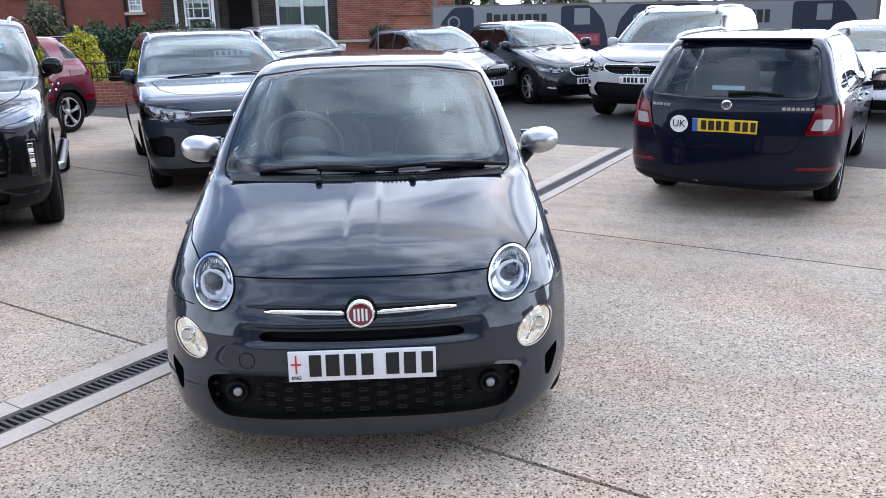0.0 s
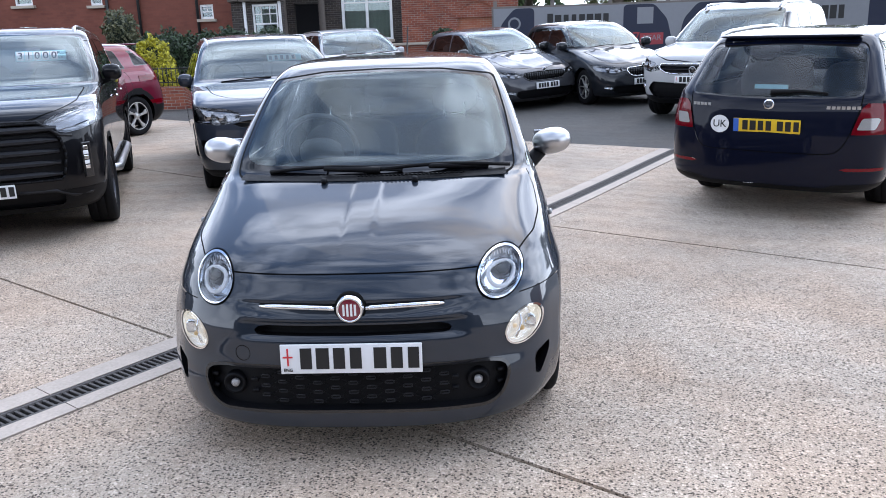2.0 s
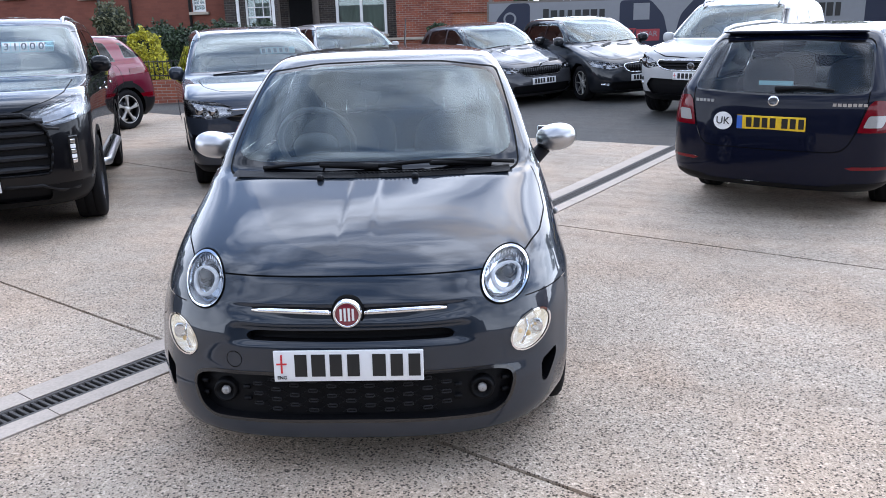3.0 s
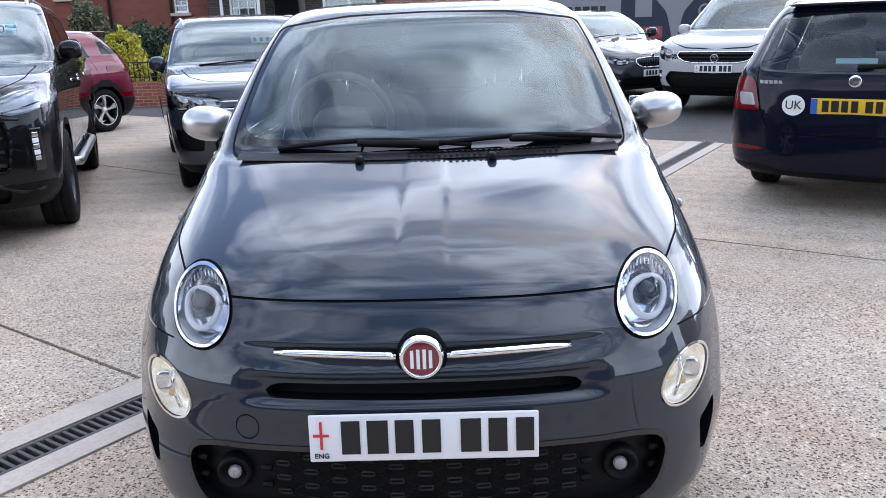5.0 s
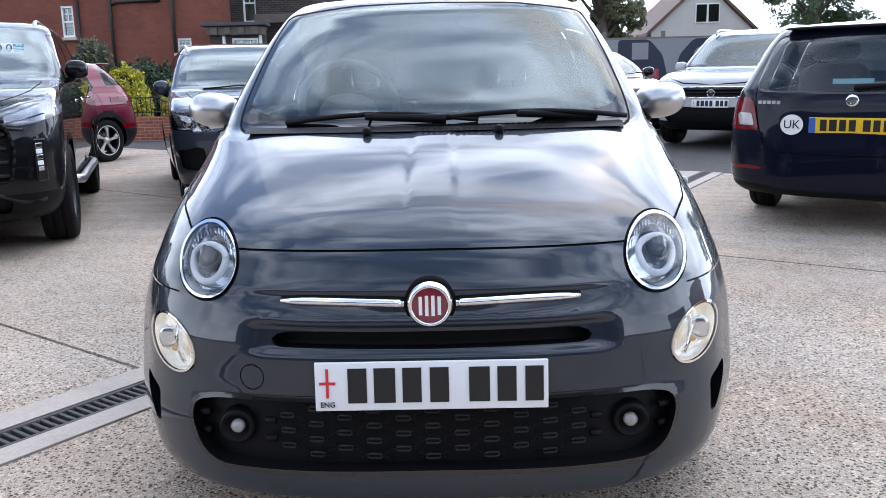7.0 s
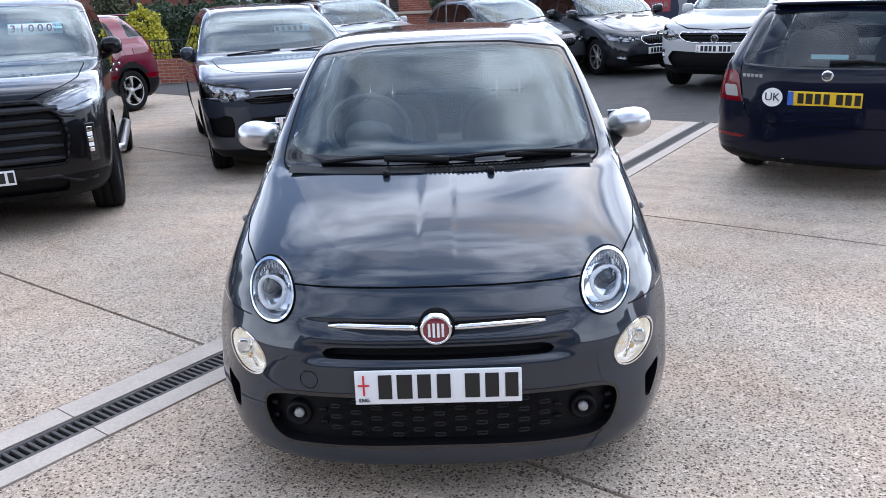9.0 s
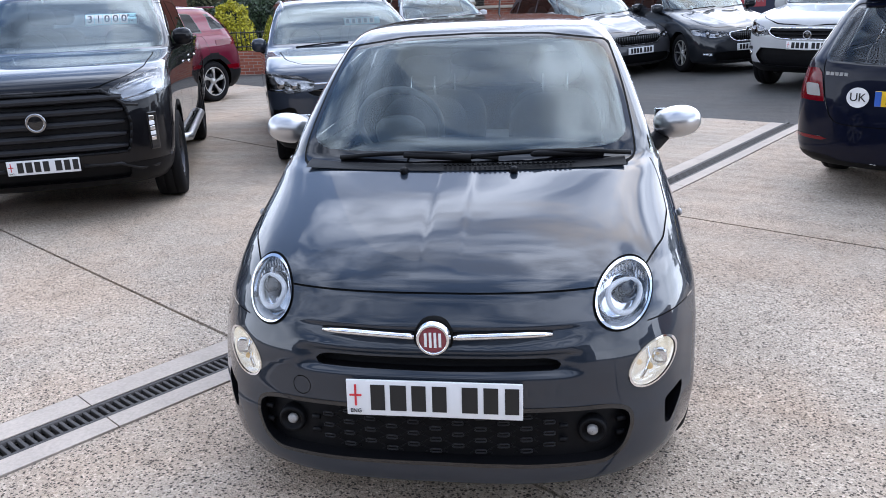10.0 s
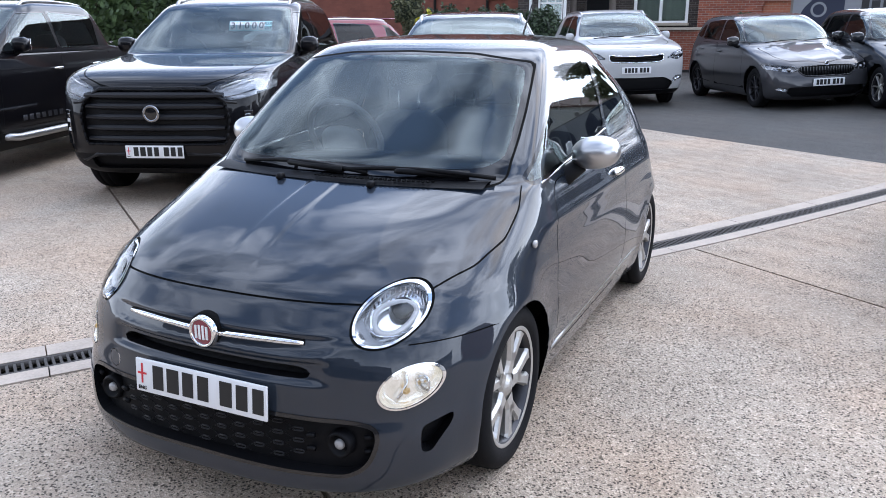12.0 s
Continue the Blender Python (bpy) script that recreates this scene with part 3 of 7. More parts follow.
pavement = thing("pavement", Matrix.Identity(4), "pale exposed-aggregate concrete forecourt laid in bays", "forecourt", kind="structure")
bays_s = [-16.5, -13.1, -9.78, -6.40, -3.02, 0.35, 3.76, 7.72]
for side, (t0, t1) in enumerate(((-1.36, 9.0), (-9.0, -1.77), (9.0, 18), (-18, -9.0))):
    for s0, s1 in zip(bays_s, bays_s[1:]):
        off = 0.02 if side == 1 else 0.0
        part("slab", sheet(s0 + 0.010 + off, s1 - 0.010 + off, t0 + 0.006, t1 - 0.006, 8, 12, 0.0, 0.05), M_CONC, pavement, smooth=False)

drain = thing("drain", Matrix.Identity(4), "linear surface drain with iron grate between concrete kerbs", "drain", kind="structure")
part("channel", sheet(-16.5, 7.72, -1.64, -1.46, 90, 1, -0.035), M_PIT, drain)
k = 0
s0 = -16.4
while s0 < 7.70:
    s1 = min(s0 + 1.0, 7.72)
    part("kerb", sheet(s0 + 0.003, s1 - 0.003, -1.765, -1.625, 3, 1, 0.004, 0.05), M_KERB, drain, smooth=False)
    part("kerb", sheet(s0 + 0.003, s1 - 0.003, -1.475, -1.365, 3, 1, 0.004, 0.05), M_KERB, drain, smooth=False)
    s0 = s1


# ---- car kit ----
def blob(c, s, n=3.0, seg=(20, 12), rot=None, bm=None):
    """A soft box: a superellipsoid."""
    bm = bm or bmesh.new()
    sg = lambda a, p: math.copysign(abs(a) ** p, a)
    rings = []
    for j in range(1, seg[1]):
        ph = -math.pi / 2 + math.pi * j / seg[1]
        ring = []
        for i in range(seg[0]):
            th = 2 * math.pi * i / seg[0]
            p = Vector((s[0] * sg(math.cos(ph), 2 / n) * sg(math.cos(th), 2 / n), s[1] * sg(math.cos(ph), 2 / n) * sg(math.sin(th), 2 / n), s[2] * sg(math.sin(ph), 2 / n)))
            ring.append(bm.verts.new((rot @ p if rot else p) + Vector(c)))
        rings.append(ring)
    for u, w in zip(rings, rings[1:]):
        for k in range(seg[0]):
            bm.faces.new((u[k], u[(k + 1) % seg[0]], w[(k + 1) % seg[0]], w[k]))
    bm.faces.new(rings[0][::-1])
    bm.faces.new(rings[-1])
    return bm


def wheel(parent, c, r, width, rim, spokes, side, style="star", mat=None, dark=None):
    """One road wheel: tyre, rim barrel, spokes, hub cap. side: +1 when its face looks to +x."""
    mat, dark = mat or M_ALLOY, dark or M_ALLOYD
    h = width / 2
    m = Matrix.Translation(c) @ Matrix.Diagonal((side, 1, 1, 1))
    flip = side < 0

    def put(name, bm, mt, par, label=""):
        bm.transform(m)
        if flip:
            bmesh.ops.reverse_faces(bm, faces=bm.faces)
        return part(name, bm, mt, par, label)

    tyre = [(rim - 0.004, -h * 0.8), (rim + 0.012, -h * 0.95), ((r + rim) / 2, -h), (r - 0.02, -h * 0.93), (r - 0.004, -h * 0.78), (r, -h * 0.5)]
    tyre += [(r, -0.045), (r - 0.006, -0.042), (r - 0.006, -0.034), (r, -0.031), (r, 0.031), (r - 0.006, 0.034), (r - 0.006, 0.042), (r, 0.045)]
    tyre += [(r, h * 0.5), (r - 0.004, h * 0.78), (r - 0.02, h * 0.93), ((r + rim) / 2, h), (rim + 0.012, h * 0.95), (rim - 0.004, h * 0.8)]
    w = new("wheel")
    w.parent = parent
    put("tyre", lathe(tyre, 56), M_TYRE, w)
    put("rim", lathe([(rim + 0.003, h * 0.84), (rim - 0.004, h * 0.87), (rim - 0.014, h * 0.82), (rim - 0.022, h * 0.6), (rim - 0.03, -h * 0.7), (rim, -h * 0.85)], 56), dark, w)
    put("rim_lip", lathe([(rim + 0.004, h * 0.85), (rim - 0.002, h * 0.885), (rim - 0.012, h * 0.84)], 56), mat, w)
    put("brake_disc", lathe([(0.05, 0.0), (rim * 0.72, 0.0), (rim * 0.72, -0.02), (0.05, -0.02)], 40), M_ALLOYD, w)
    hub = h * 0.55
    for k in range(spokes):
        a = 2 * math.pi * k / spokes
        bm = bmesh.new()
        if style == "y":
            rows = [((0.045, 0), 0.075), ((rim * 0.34, 0), 0.062), ((rim * 0.56, 0), 0.066)]
            arms = [[((rim * 0.42, q * 0.008), 0.045), ((rim * 0.60, q * 0.026), 0.042), ((rim * 0.80, q * 0.046), 0.046), ((rim * 0.985, q * 0.066), 0.088)] for q in (1, -1)]
        elif style == "twist":
            rows = [((0.04, 0), 0.032), ((rim * 0.6, 0.03), 0.05), ((rim * 0.98, 0.08), 0.12)]
            arms = []
        else:
            rows = [((0.04, 0), 0.028), ((rim * 0.6, 0), 0.02), ((rim * 0.98, 0), 0.026)]
            arms = []
        for line in [rows] + arms:
            prev = None
            for (rad, tan), wd in line:
                x = hub + 0.012 * (rad / rim)
                q = []
                for dx, dt in ((0.0, -wd * 0.5), (0.012, -wd * 0.32), (0.012, wd * 0.32), (0.0, wd * 0.5), (-0.025, wd * 0.45), (-0.025, -wd * 0.45)):
                    cc, tt = rad, tan + dt
                    q.append(bm.verts.new((x + dx, cc * math.cos(a) - tt * math.sin(a), cc * math.sin(a) + tt * math.cos(a))))
                if prev:
                    for j in range(6):
                        bm.faces.new((prev[j], prev[(j + 1) % 6], q[(j + 1) % 6], q[j]))
                prev = q
        bmesh.ops.recalc_face_normals(bm, faces=bm.faces)
        sp = put("spoke", bm, mat, w)
        sp.data.shade_flat()
    put("hub_cap", lathe([(0.001, hub + 0.022), (0.028, hub + 0.02), (0.034, hub + 0.012), (0.06, hub + 0.006), (0.064, hub - 0.02)], 28), mat, w)
    return w


PLATE_W = (0.046, 0.052, 0.046, 0.046, 0.05, 0.046, 0.044)


def plate(parent, m, front=True, flag=True):
    """A registration plate with bars for its characters."""
    p = part("number_plate", box((0, 0, 0), (0.52, 0.008, 0.111), 0.003), M_WHITE if front else M_YELLOW, parent, "white reflective plate" if front else "yellow reflective plate", m=m)
    x = -0.19 if flag else -0.215
    for k, wd in enumerate(PLATE_W):
        part("lettering_bar", box((x + 0.025, -0.0052, 0.002), (wd * 0.92, 0.002, 0.079)), M_BLACKINK, p, smooth=False)
        x += 0.061 + (0.028 if k == 3 else 0)
    if flag and front:
        fl = bmesh.new()
        add_box(fl, (-0.232, -0.0052, 0.008), (0.006, 0.002, 0.066))
        add_box(fl, (-0.232, -0.0054, 0.008), (0.036, 0.002, 0.006))
        part("flag_cross", fl, M_REDINK, p, "red cross on white", smooth=False)
        tx = text_mesh("ENG", 0.017)
        tx.transform(Matrix.Translation((-0.232, -0.0055, -0.041)))
        part("lettering", tx, M_BLACKINK, p, smooth=False)
    elif not front:
        part("flag_band", box((-0.238, -0.0052, 0), (0.042, 0.002, 0.107)), M_BLUEINK, p, smooth=False)
    return p


def mirrored(poly):
    return list(poly) + [(-x, z) for x, z in reversed(poly)]


def mirror_unit(parent, x, y, z, size, cap, base, side):
    mu = part("wing_mirror", blob((side * (x + size[0] * 0.9), y, z), size, 2.6, (22, 14)), cap, parent)
    gl = box((side * (x + size[0] * 0.9), y + size[1] * 0.93, z), (size[0] * 1.6, 0.01, size[2] * 1.45), 0.004)
    part("mirror_glass", gl, M_CHROME, mu)
    part("mirror_arm", tube([(side * (x - 0.06), y + 0.03, z - size[2] * 1.25), (side * (x + 0.02), y + 0.01, z - size[2] * 1.05), (side * (x + size[0] * 0.7), y, z - size[2] * 0.6)], [0.03, 0.026, 0.035], 10), base, mu)
    return mu


def seats(parent, ys, x, z, top, w=0.24):
    for y in ys:
        for sx in (-x, x):
            s = part("seat", blob((sx, y - 0.02, z), (w, 0.25, 0.09), 3.2), M_SEAT, parent)
            part("backrest", blob((sx, y + 0.28, (z + top) / 2), (w * 0.95, 0.08, (top - z) / 2), 3.0, rot=Matrix.Rotation(radians(-14), 3, "X")), M_SEAT, s)
            part("headrest", blob((sx, y + 0.40, top + 0.11), (w * 0.55, 0.05, 0.085), 2.6), M_SEAT, s)


def wheels(root, bm, spec, lay):
    """Cuts the arches out of the shell and puts liners and wheels there."""
    r, wd, rim, yf, yr, tr = spec["wheel"]
    ra = r * spec.get("arch", 1.12)
    for y in (yf, yr):
        f = lambda c, y=y: math.hypot(c.y - y, c.z - r) - ra
        near = lambda c, y=y: abs(c.x) > tr * 0.72 and abs(c.y - y) < ra + 0.25 and c.z < r + ra + 0.2
        trim = spec.get("cladding")
        if trim:
            pick(bm, lay, 12, lambda c, y=y: max(math.hypot(c.y - y, c.z - r) - ra - trim, -1), near, {0, 8})
        cut(bm, f, near)
        bmesh.ops.delete(bm, geom=[fc for fc in bm.faces if near(fc.calc_center_median()) and f(fc.calc_center_median()) < 0], context="FACES")
        for side in (-1, 1):
            ln = lathe([(ra + 0.005, side * (tr - 0.09)), (ra + 0.005, side * (tr - wd - 0.08)), (0.02, side * (tr - wd - 0.08))], 32)
            bmesh.ops.delete(ln, geom=[v for v in ln.verts if v.co.z < -0.35 * ra], context="VERTS")
            ln.transform(Matrix.Translation((0, y, r)))
            part("arch_liner", ln, M_GAP, root)
            wheel(root, (side * (tr - wd / 2), y, r), r, wd, rim, spec.get("spokes", 5), side, spec.get("style", "star"), spec.get("alloy"))


def lamp_unit(root, bm, lay, code, side, name, vec, label, inner=None):
    """A lamp: clear lens on the shell, silver bowl behind it, projector inside."""
    where = lambda c: c.x * side > 0
    ob = lift_part(name, bm, lay, code, M_LENS, root, label, 0.002, where)
    if ob is None:
        return None
    bowl = lift(bm, lay, code, -0.004, where)
    cs = [v.co.copy() for v in bowl.verts]
    mid = sum(cs, Vector()) / len(cs)
    sunk(bowl, vec)
    seat_pts = [v.co.copy() for v in bowl.verts]
    part("reflector", bowl, inner or M_REFL, ob)
    span = max(c.x for c in cs) - min(c.x for c in cs), max(c.z for c in cs) - min(c.z for c in cs)
    rr = min(span) * 0.21
    if min(span) < 0.05 or inner is M_LAMPIN:
        return ob
    for k in (-0.55, 0.05):
        want = mid + Vector((k * side * span[0] * 0.45, 0, -0.01 + 0.03 * k))
        at = min(seat_pts, key=lambda c: (c.x - want.x) ** 2 + (c.z - want.z) ** 2)
        pj = lathe([(0.001, -0.016), (rr * 0.6, -0.011), (rr * 0.9, 0.0), (rr * 0.95, 0.006), (rr * 1.12, 0.0), (rr * 1.16, 0.03)], 24, "Y")
        pj.transform(Matrix.Translation((want.x, at.y - 0.006, want.z)))
        part("projector", pj, M_CHROME if inner is None else M_DCHROME, ob)
    # white light guide under the upper edge
    if span[0] > 0.2 and inner is None:
        edge = [(abs(v.co.x), v.co.copy()) for v in ob.data.vertices]
        lo, hi = min(e[0] for e in edge), max(e[0] for e in edge)
        line = []
        for q in np.linspace(0.12, 0.82, 7):
            x = lo + (hi - lo) * q
            near = [c for a, c in edge if abs(a - x) < (hi - lo) * 0.09]
            if near:
                top = max(near, key=lambda c: c.z)
                line.append(Vector((side * x, top.y + 0.03, top.z - span[1] * 0.13)))
        if len(line) > 2:
            part("light_guide", tube(line, 0.007, 6), M_STICK, ob, "white light guide")
    return ob


def build_car(name, m, label, spec, group="parked cars"):
    """A parked car from its level outlines and panel outlines."""
    root = thing(name, m, label, "car" if "pickup" not in name else "pickup truck", group)
    bm = shell(spec["rows"], spec.get("ns", 46), spec.get("na", (16, 16, 12)), spec.get("shape"))
    lay = bm.faces.layers.int.new("code")
    w = max(r[3] for r in spec["rows"])
    length = max(r[2] for r in spec["rows"])
    side_of = lambda c: abs(c.x) > w * 0.5 and c.y > 0.25
    nose = lambda c: c.y < 1.0 and c.z < spec["cowl"][1]
    tail = lambda c: c.y > length - 0.75
    pnt = spec["paint"]
    # panels
    for pts in spec.get("doors", ()):
        d = sd_poly(rounded(pts, 0.08))
        seam(bm, lay, 1, lambda c, d=d: d(c.y, c.z), 0.004, side_of, {0})
    if "bonnet" in spec:
        d = sd_poly(rounded(mirrored(spec["bonnet"]), 0.08))
        seam(bm, lay, 1, lambda c: d(c.x, c.y), 0.005, lambda c: c.y < spec["cowl"][0] + 0.2 and c.z > spec["bonnet_z"], {0})
    wheels(root, bm, spec, lay)
    if "sill" in spec:
        pick(bm, lay, 12, lambda c: c.z - spec["sill"], None, {0, 1})
    # glass
    hs, ws_ = [r[0] for r in spec["rows"]], [r[3] for r in spec["rows"]]
    edge_pts = [(x if x == 0 else float(np.interp(z_, hs, ws_)) - 0.062, z_) for x, z_ in spec["screen"]]
    d2 = sd_poly(rounded(mirrored(edge_pts), 0.035))
    scr = lambda c: c.y < length * 0.6 and c.z > spec["cowl"][1] - 0.08
    pick(bm, lay, 26, lambda c: d2(c.x, c.z) - 0.013, scr)
    pick(bm, lay, 2, lambda c: d2(c.x, c.z), scr)
    for k, pts in enumerate(spec["windows"]):
        if k == 0:
            pts = [(pts[0][0] - 0.12, pts[0][1]), *pts[1:-1], (pts[-1][0] - 0.10, pts[-1][1])]
        d = sd_poly(rounded(pts, 0.035))
        pick(bm, lay, 14, lambda c, d=d: d(c.y, c.z) - 0.014, side_of, {0, 1, 14})
        pick(bm, lay, 3, lambda c, d=d: d(c.y, c.z), side_of, {14})
    if "rear" in spec:
        d3 = sd_poly(rounded(mirrored(spec["rear"]), 0.06))
        rs = lambda c: c.y > length * 0.55 and c.z > spec["cowl"][1] - 0.05
        pick(bm, lay, 27, lambda c: d3(c.x, c.z) - 0.015, rs, {0, 1})
        pick(bm, lay, 4, lambda c: d3(c.x, c.z), rs, {27})
    # front and rear pieces
    for code, key, where in ((7, "lower", nose), (6, "grille", nose), (5, "lamp", lambda c: nose(c) and c.y < spec.get("lamp_back", 0.6)), (15, "fog", nose), (11, "tail_lamp", tail), (16, "tail_black", tail), (17, "tail_clear", tail), (18, "tail_refl", tail)):
        for pts in spec.get(key, ()):
            for sg in (1, -1):
                d = sd_poly(rounded([(x * sg, z) for x, z in pts], spec.get("round", 0.03)))
                pick(bm, lay, code, lambda c, d=d: d(c.x, c.z), where)
    if "tailgate" in spec:
        d = sd_poly(rounded(mirrored(spec["tailgate"]), 0.08))
        seam(bm, lay, 1, lambda c: d(c.x, c.z), 0.004, tail, {0})
    bm.normal_update()
    splits = [-9.0] + [(max(p[0] for p in a) + min(p[0] for p in b)) / 2 for a, b in zip(spec["windows"], spec["windows"][1:])] + [99.0]
    lift_part("body", bm, lay, 0, pnt, root)
    lift_part("panel_gap", bm, lay, 1, M_GAP, root, push=-0.004)
    if "sill" in spec:
        lift_part("cladding", bm, lay, 12, M_PLASTIC, root, "black plastic cladding", 0.003)
    else:
        for sg in (-1, 1):
            for rear in (False, True):
                lift_part("arch_trim", bm, lay, 12, M_PLASTIC, root, "black plastic arch trim", 0.003, lambda c: c.x * sg > 0 and (c.y > length / 2) == rear)
    lift_part("windscreen_seal", bm, lay, 26, M_GLOSSB, root)
    lift_part("rear_seal", bm, lay, 27, M_GLOSSB, root)
    lift_part("windscreen", bm, lay, 2, spec.get("screen_mat", M_SCREENB), root, "tinted glass")
    for sg in (-1, 1):
        for lo, hi in zip(splits, splits[1:]):
            own = lambda c: c.x * sg > 0 and lo <= c.y < hi
            pane = lift_part("side_window", bm, lay, 3, spec.get("glass", M_GLASS), root, "tinted glass", -0.003, own)
            lift_part("window_seal", bm, lay, 14, M_GLOSSB, pane or root, where=own)
        lamp_unit(root, bm, lay, 5, sg, "headlamp", (0, 0.07, 0), "clear headlamp with silver bowl", spec.get("bowl"))
        lamp_unit(root, bm, lay, 15, sg, "fog_lamp", (0, 0.04, 0), "small clear lamp")
        lift_part("tail_lamp", bm, lay, 11, M_REDLENS, root, "red lens", 0.006, lambda c: c.x * sg > 0)
        lift_part("reversing_lamp", bm, lay, 17, M_CLEARL, root, "clear lens", 0.008, lambda c: c.x * sg > 0)
        lift_part("reflector_strip", bm, lay, 18, M_REDLENS, root, "red strip", 0.004, lambda c: c.x * sg > 0)
    lift_part("rear_window", bm, lay, 4, spec.get("glass", M_GLASS), root, "tinted glass")
    lift_part("rear_trim", bm, lay, 16, M_PLASTIC, root, "black plastic", 0.002)
    for code, nm in ((7, "lower_grille"), (6, "grille")):
        g = lift(bm, lay, code)
        if len(g.faces):
            gz = [v.co.z for v in g.verts]
            gx = [abs(v.co.x) for v in g.verts]
            gy = min(v.co.y for v in g.verts)
            rim = lift(bm, lay, code)
            g = sunk(g, (0, 0.05, 0))
            gr = part(nm, g, M_PLASTIC, root, "black plastic", smooth=False)
            if code == 6 and spec.get("slats"):
                kind, cnt = spec["slats"]
                for k in range(cnt):
                    b = bmesh.new()
                    if kind == "h":
                        z = min(gz) + (max(gz) - min(gz)) * (k + 0.5) / cnt
                        pts = [(x, 0.022 + gy + spec["grille_curve"] * x * x, z) for x in np.linspace(-max(gx) * 0.93, max(gx) * 0.93, 9)]
                        hh = 0.32 * (max(gz) - min(gz)) / cnt
                        prev = None
                        for x_, y_, z_ in pts:
                            e_ = 0.6 if abs(x_) > max(gx) * 0.9 else 1.0
                            q = [b.verts.new((x_, y_ + dy, z_ + dz * hh * e_)) for dy, dz in ((0.03, 1.0), (0.004, 0.75), (-0.012, 0.1), (-0.012, -0.55), (0.002, -0.9), (0.03, -1.0))]
                            for j in range(6) if prev else ():
                                b.faces.new((prev[j], prev[(j + 1) % 6], q[(j + 1) % 6], q[j]))
                            if prev is None:
                                b.faces.new(q[::-1])
                            prev = q
                        b.faces.new(prev)
                        bmesh.ops.recalc_face_normals(b, faces=b.faces)
                        part("grille_bar", b, spec.get("slat_mat", M_GLOSSB), gr, smooth=False)
                    else:
                        x = max(gx) * 0.95 * (2 * (k + 0.5) / cnt - 1)
                        add_box(b, (x, gy + 0.03 + spec["grille_curve"] * x * x, (min(gz) + max(gz)) / 2), (0.012, 0.03, (max(gz) - min(gz)) * 0.8))
                        part("grille_bar", b, spec.get("slat_mat", M_GLOSSB), gr)
            if code == 6 and spec.get("surround"):
                edges = [e for e in rim.edges if e.is_boundary]
                ch = bmesh.new()
                for e in edges:
                    tube([e.verts[0].co, e.verts[1].co], 0.011, 6, ch)
                part("grille_surround", ch, spec["surround"], gr)
            rim.free()
        else:
            g.free()
    bm.free()
    # loose pieces
    for sg in (-1, 1):
        x, y, z = spec["mirror"]
        mirror_unit(root, x, y, z, spec.get("mirror_size", (0.105, 0.07, 0.08)), spec.get("mirror_paint", pnt), M_PLASTIC, sg)
        for y, z, x in spec.get("handles", ()):
            part("door_handle", blob((sg * (x + 0.012), y, z), (0.018, 0.1, 0.016), 2.4), spec.get("handle_mat", pnt), root)
        if "rails" in spec:
            y0, y1, x, z = spec["rails"]
            pts = [(sg * x, y0, z - 0.05), (sg * x, y0 + 0.12, z + 0.015), (sg * x, y0 + 0.3, z + 0.03), (sg * x * 0.98, (y0 + y1) / 2, z + 0.035), (sg * x, y1 - 0.3, z + 0.02), (sg * x, y1 - 0.1, z + 0.0), (sg * x, y1, z - 0.06)]
            part("roof_rail", tube(pts, 0.018, 8), spec.get("rail_mat", M_SATIN), root)
    if "plate" in spec:
        y, z = spec["plate"]
        plate(root, pose(0, y, z), True, spec.get("flag", False))
    if "badge" in spec:
        y, z, r = spec["badge"]
        bd = lathe([(r, 0.004), (r, -0.008), (r * 0.9, -0.012), (r * 0.74, -0.012), (r * 0.7, -0.006)], 28, "Y")
        bd.transform(Matrix.Translation((0, y, z)))
        b = part("badge", bd, spec.get("badge_mat", M_CHROME), root, "round chrome badge")
        iv = lathe([(r * 0.7, -0.004), (r * 0.4, -0.008), (0.001, -0.009)], 24, "Y")
        iv.transform(Matrix.Translation((0, y, z)))
        part("badge_field", iv, M_GLOSSB, b)
    # cabin
    cz, floor = spec["cowl"][1], 0.35
    cb = box((0, (spec["cowl"][0] + spec["cabin_end"]) / 2 + 0.1, (floor + cz - 0.12) / 2), (w * 1.55, spec["cabin_end"] - spec["cowl"][0] - 0.35, cz - 0.12 - floor), 0.05)
    part("cabin_floor", cb, M_CABIN, root)
    part("dashboard", blob((0, spec["cowl"][0] + 0.42, cz - 0.08), (w * 0.76, 0.32, 0.10), 3.0), M_CABIN, root)
    seats(root, spec["seats"], w * 0.42, cz - 0.25, cz + spec.get("seat_top", 0.22))
    sw = lathe([(0.19 + 0.014 * math.cos(a), 0.014 * math.sin(a)) for a in np.linspace(0, 2 * math.pi, 9)], 28, "Y")
    sw.transform(Matrix.Translation((-w * 0.42, spec["cowl"][0] + 0.78, cz + 0.02)) @ Matrix.Rotation(radians(22), 4, "X"))
    part("steering_wheel", sw, M_CABIN, root)
    if spec.get("wipers"):
        for x0 in (-0.55, 0.15):
            part("wiper", tube([(x0, spec["cowl"][0] - 0.02, cz + 0.015), (x0 + 0.3, spec["cowl"][0] - 0.0, cz + 0.035), (x0 + 0.58, spec["cowl"][0] + 0.03, cz + 0.04)], 0.008, 6), M_PLASTIC, root)
    return root


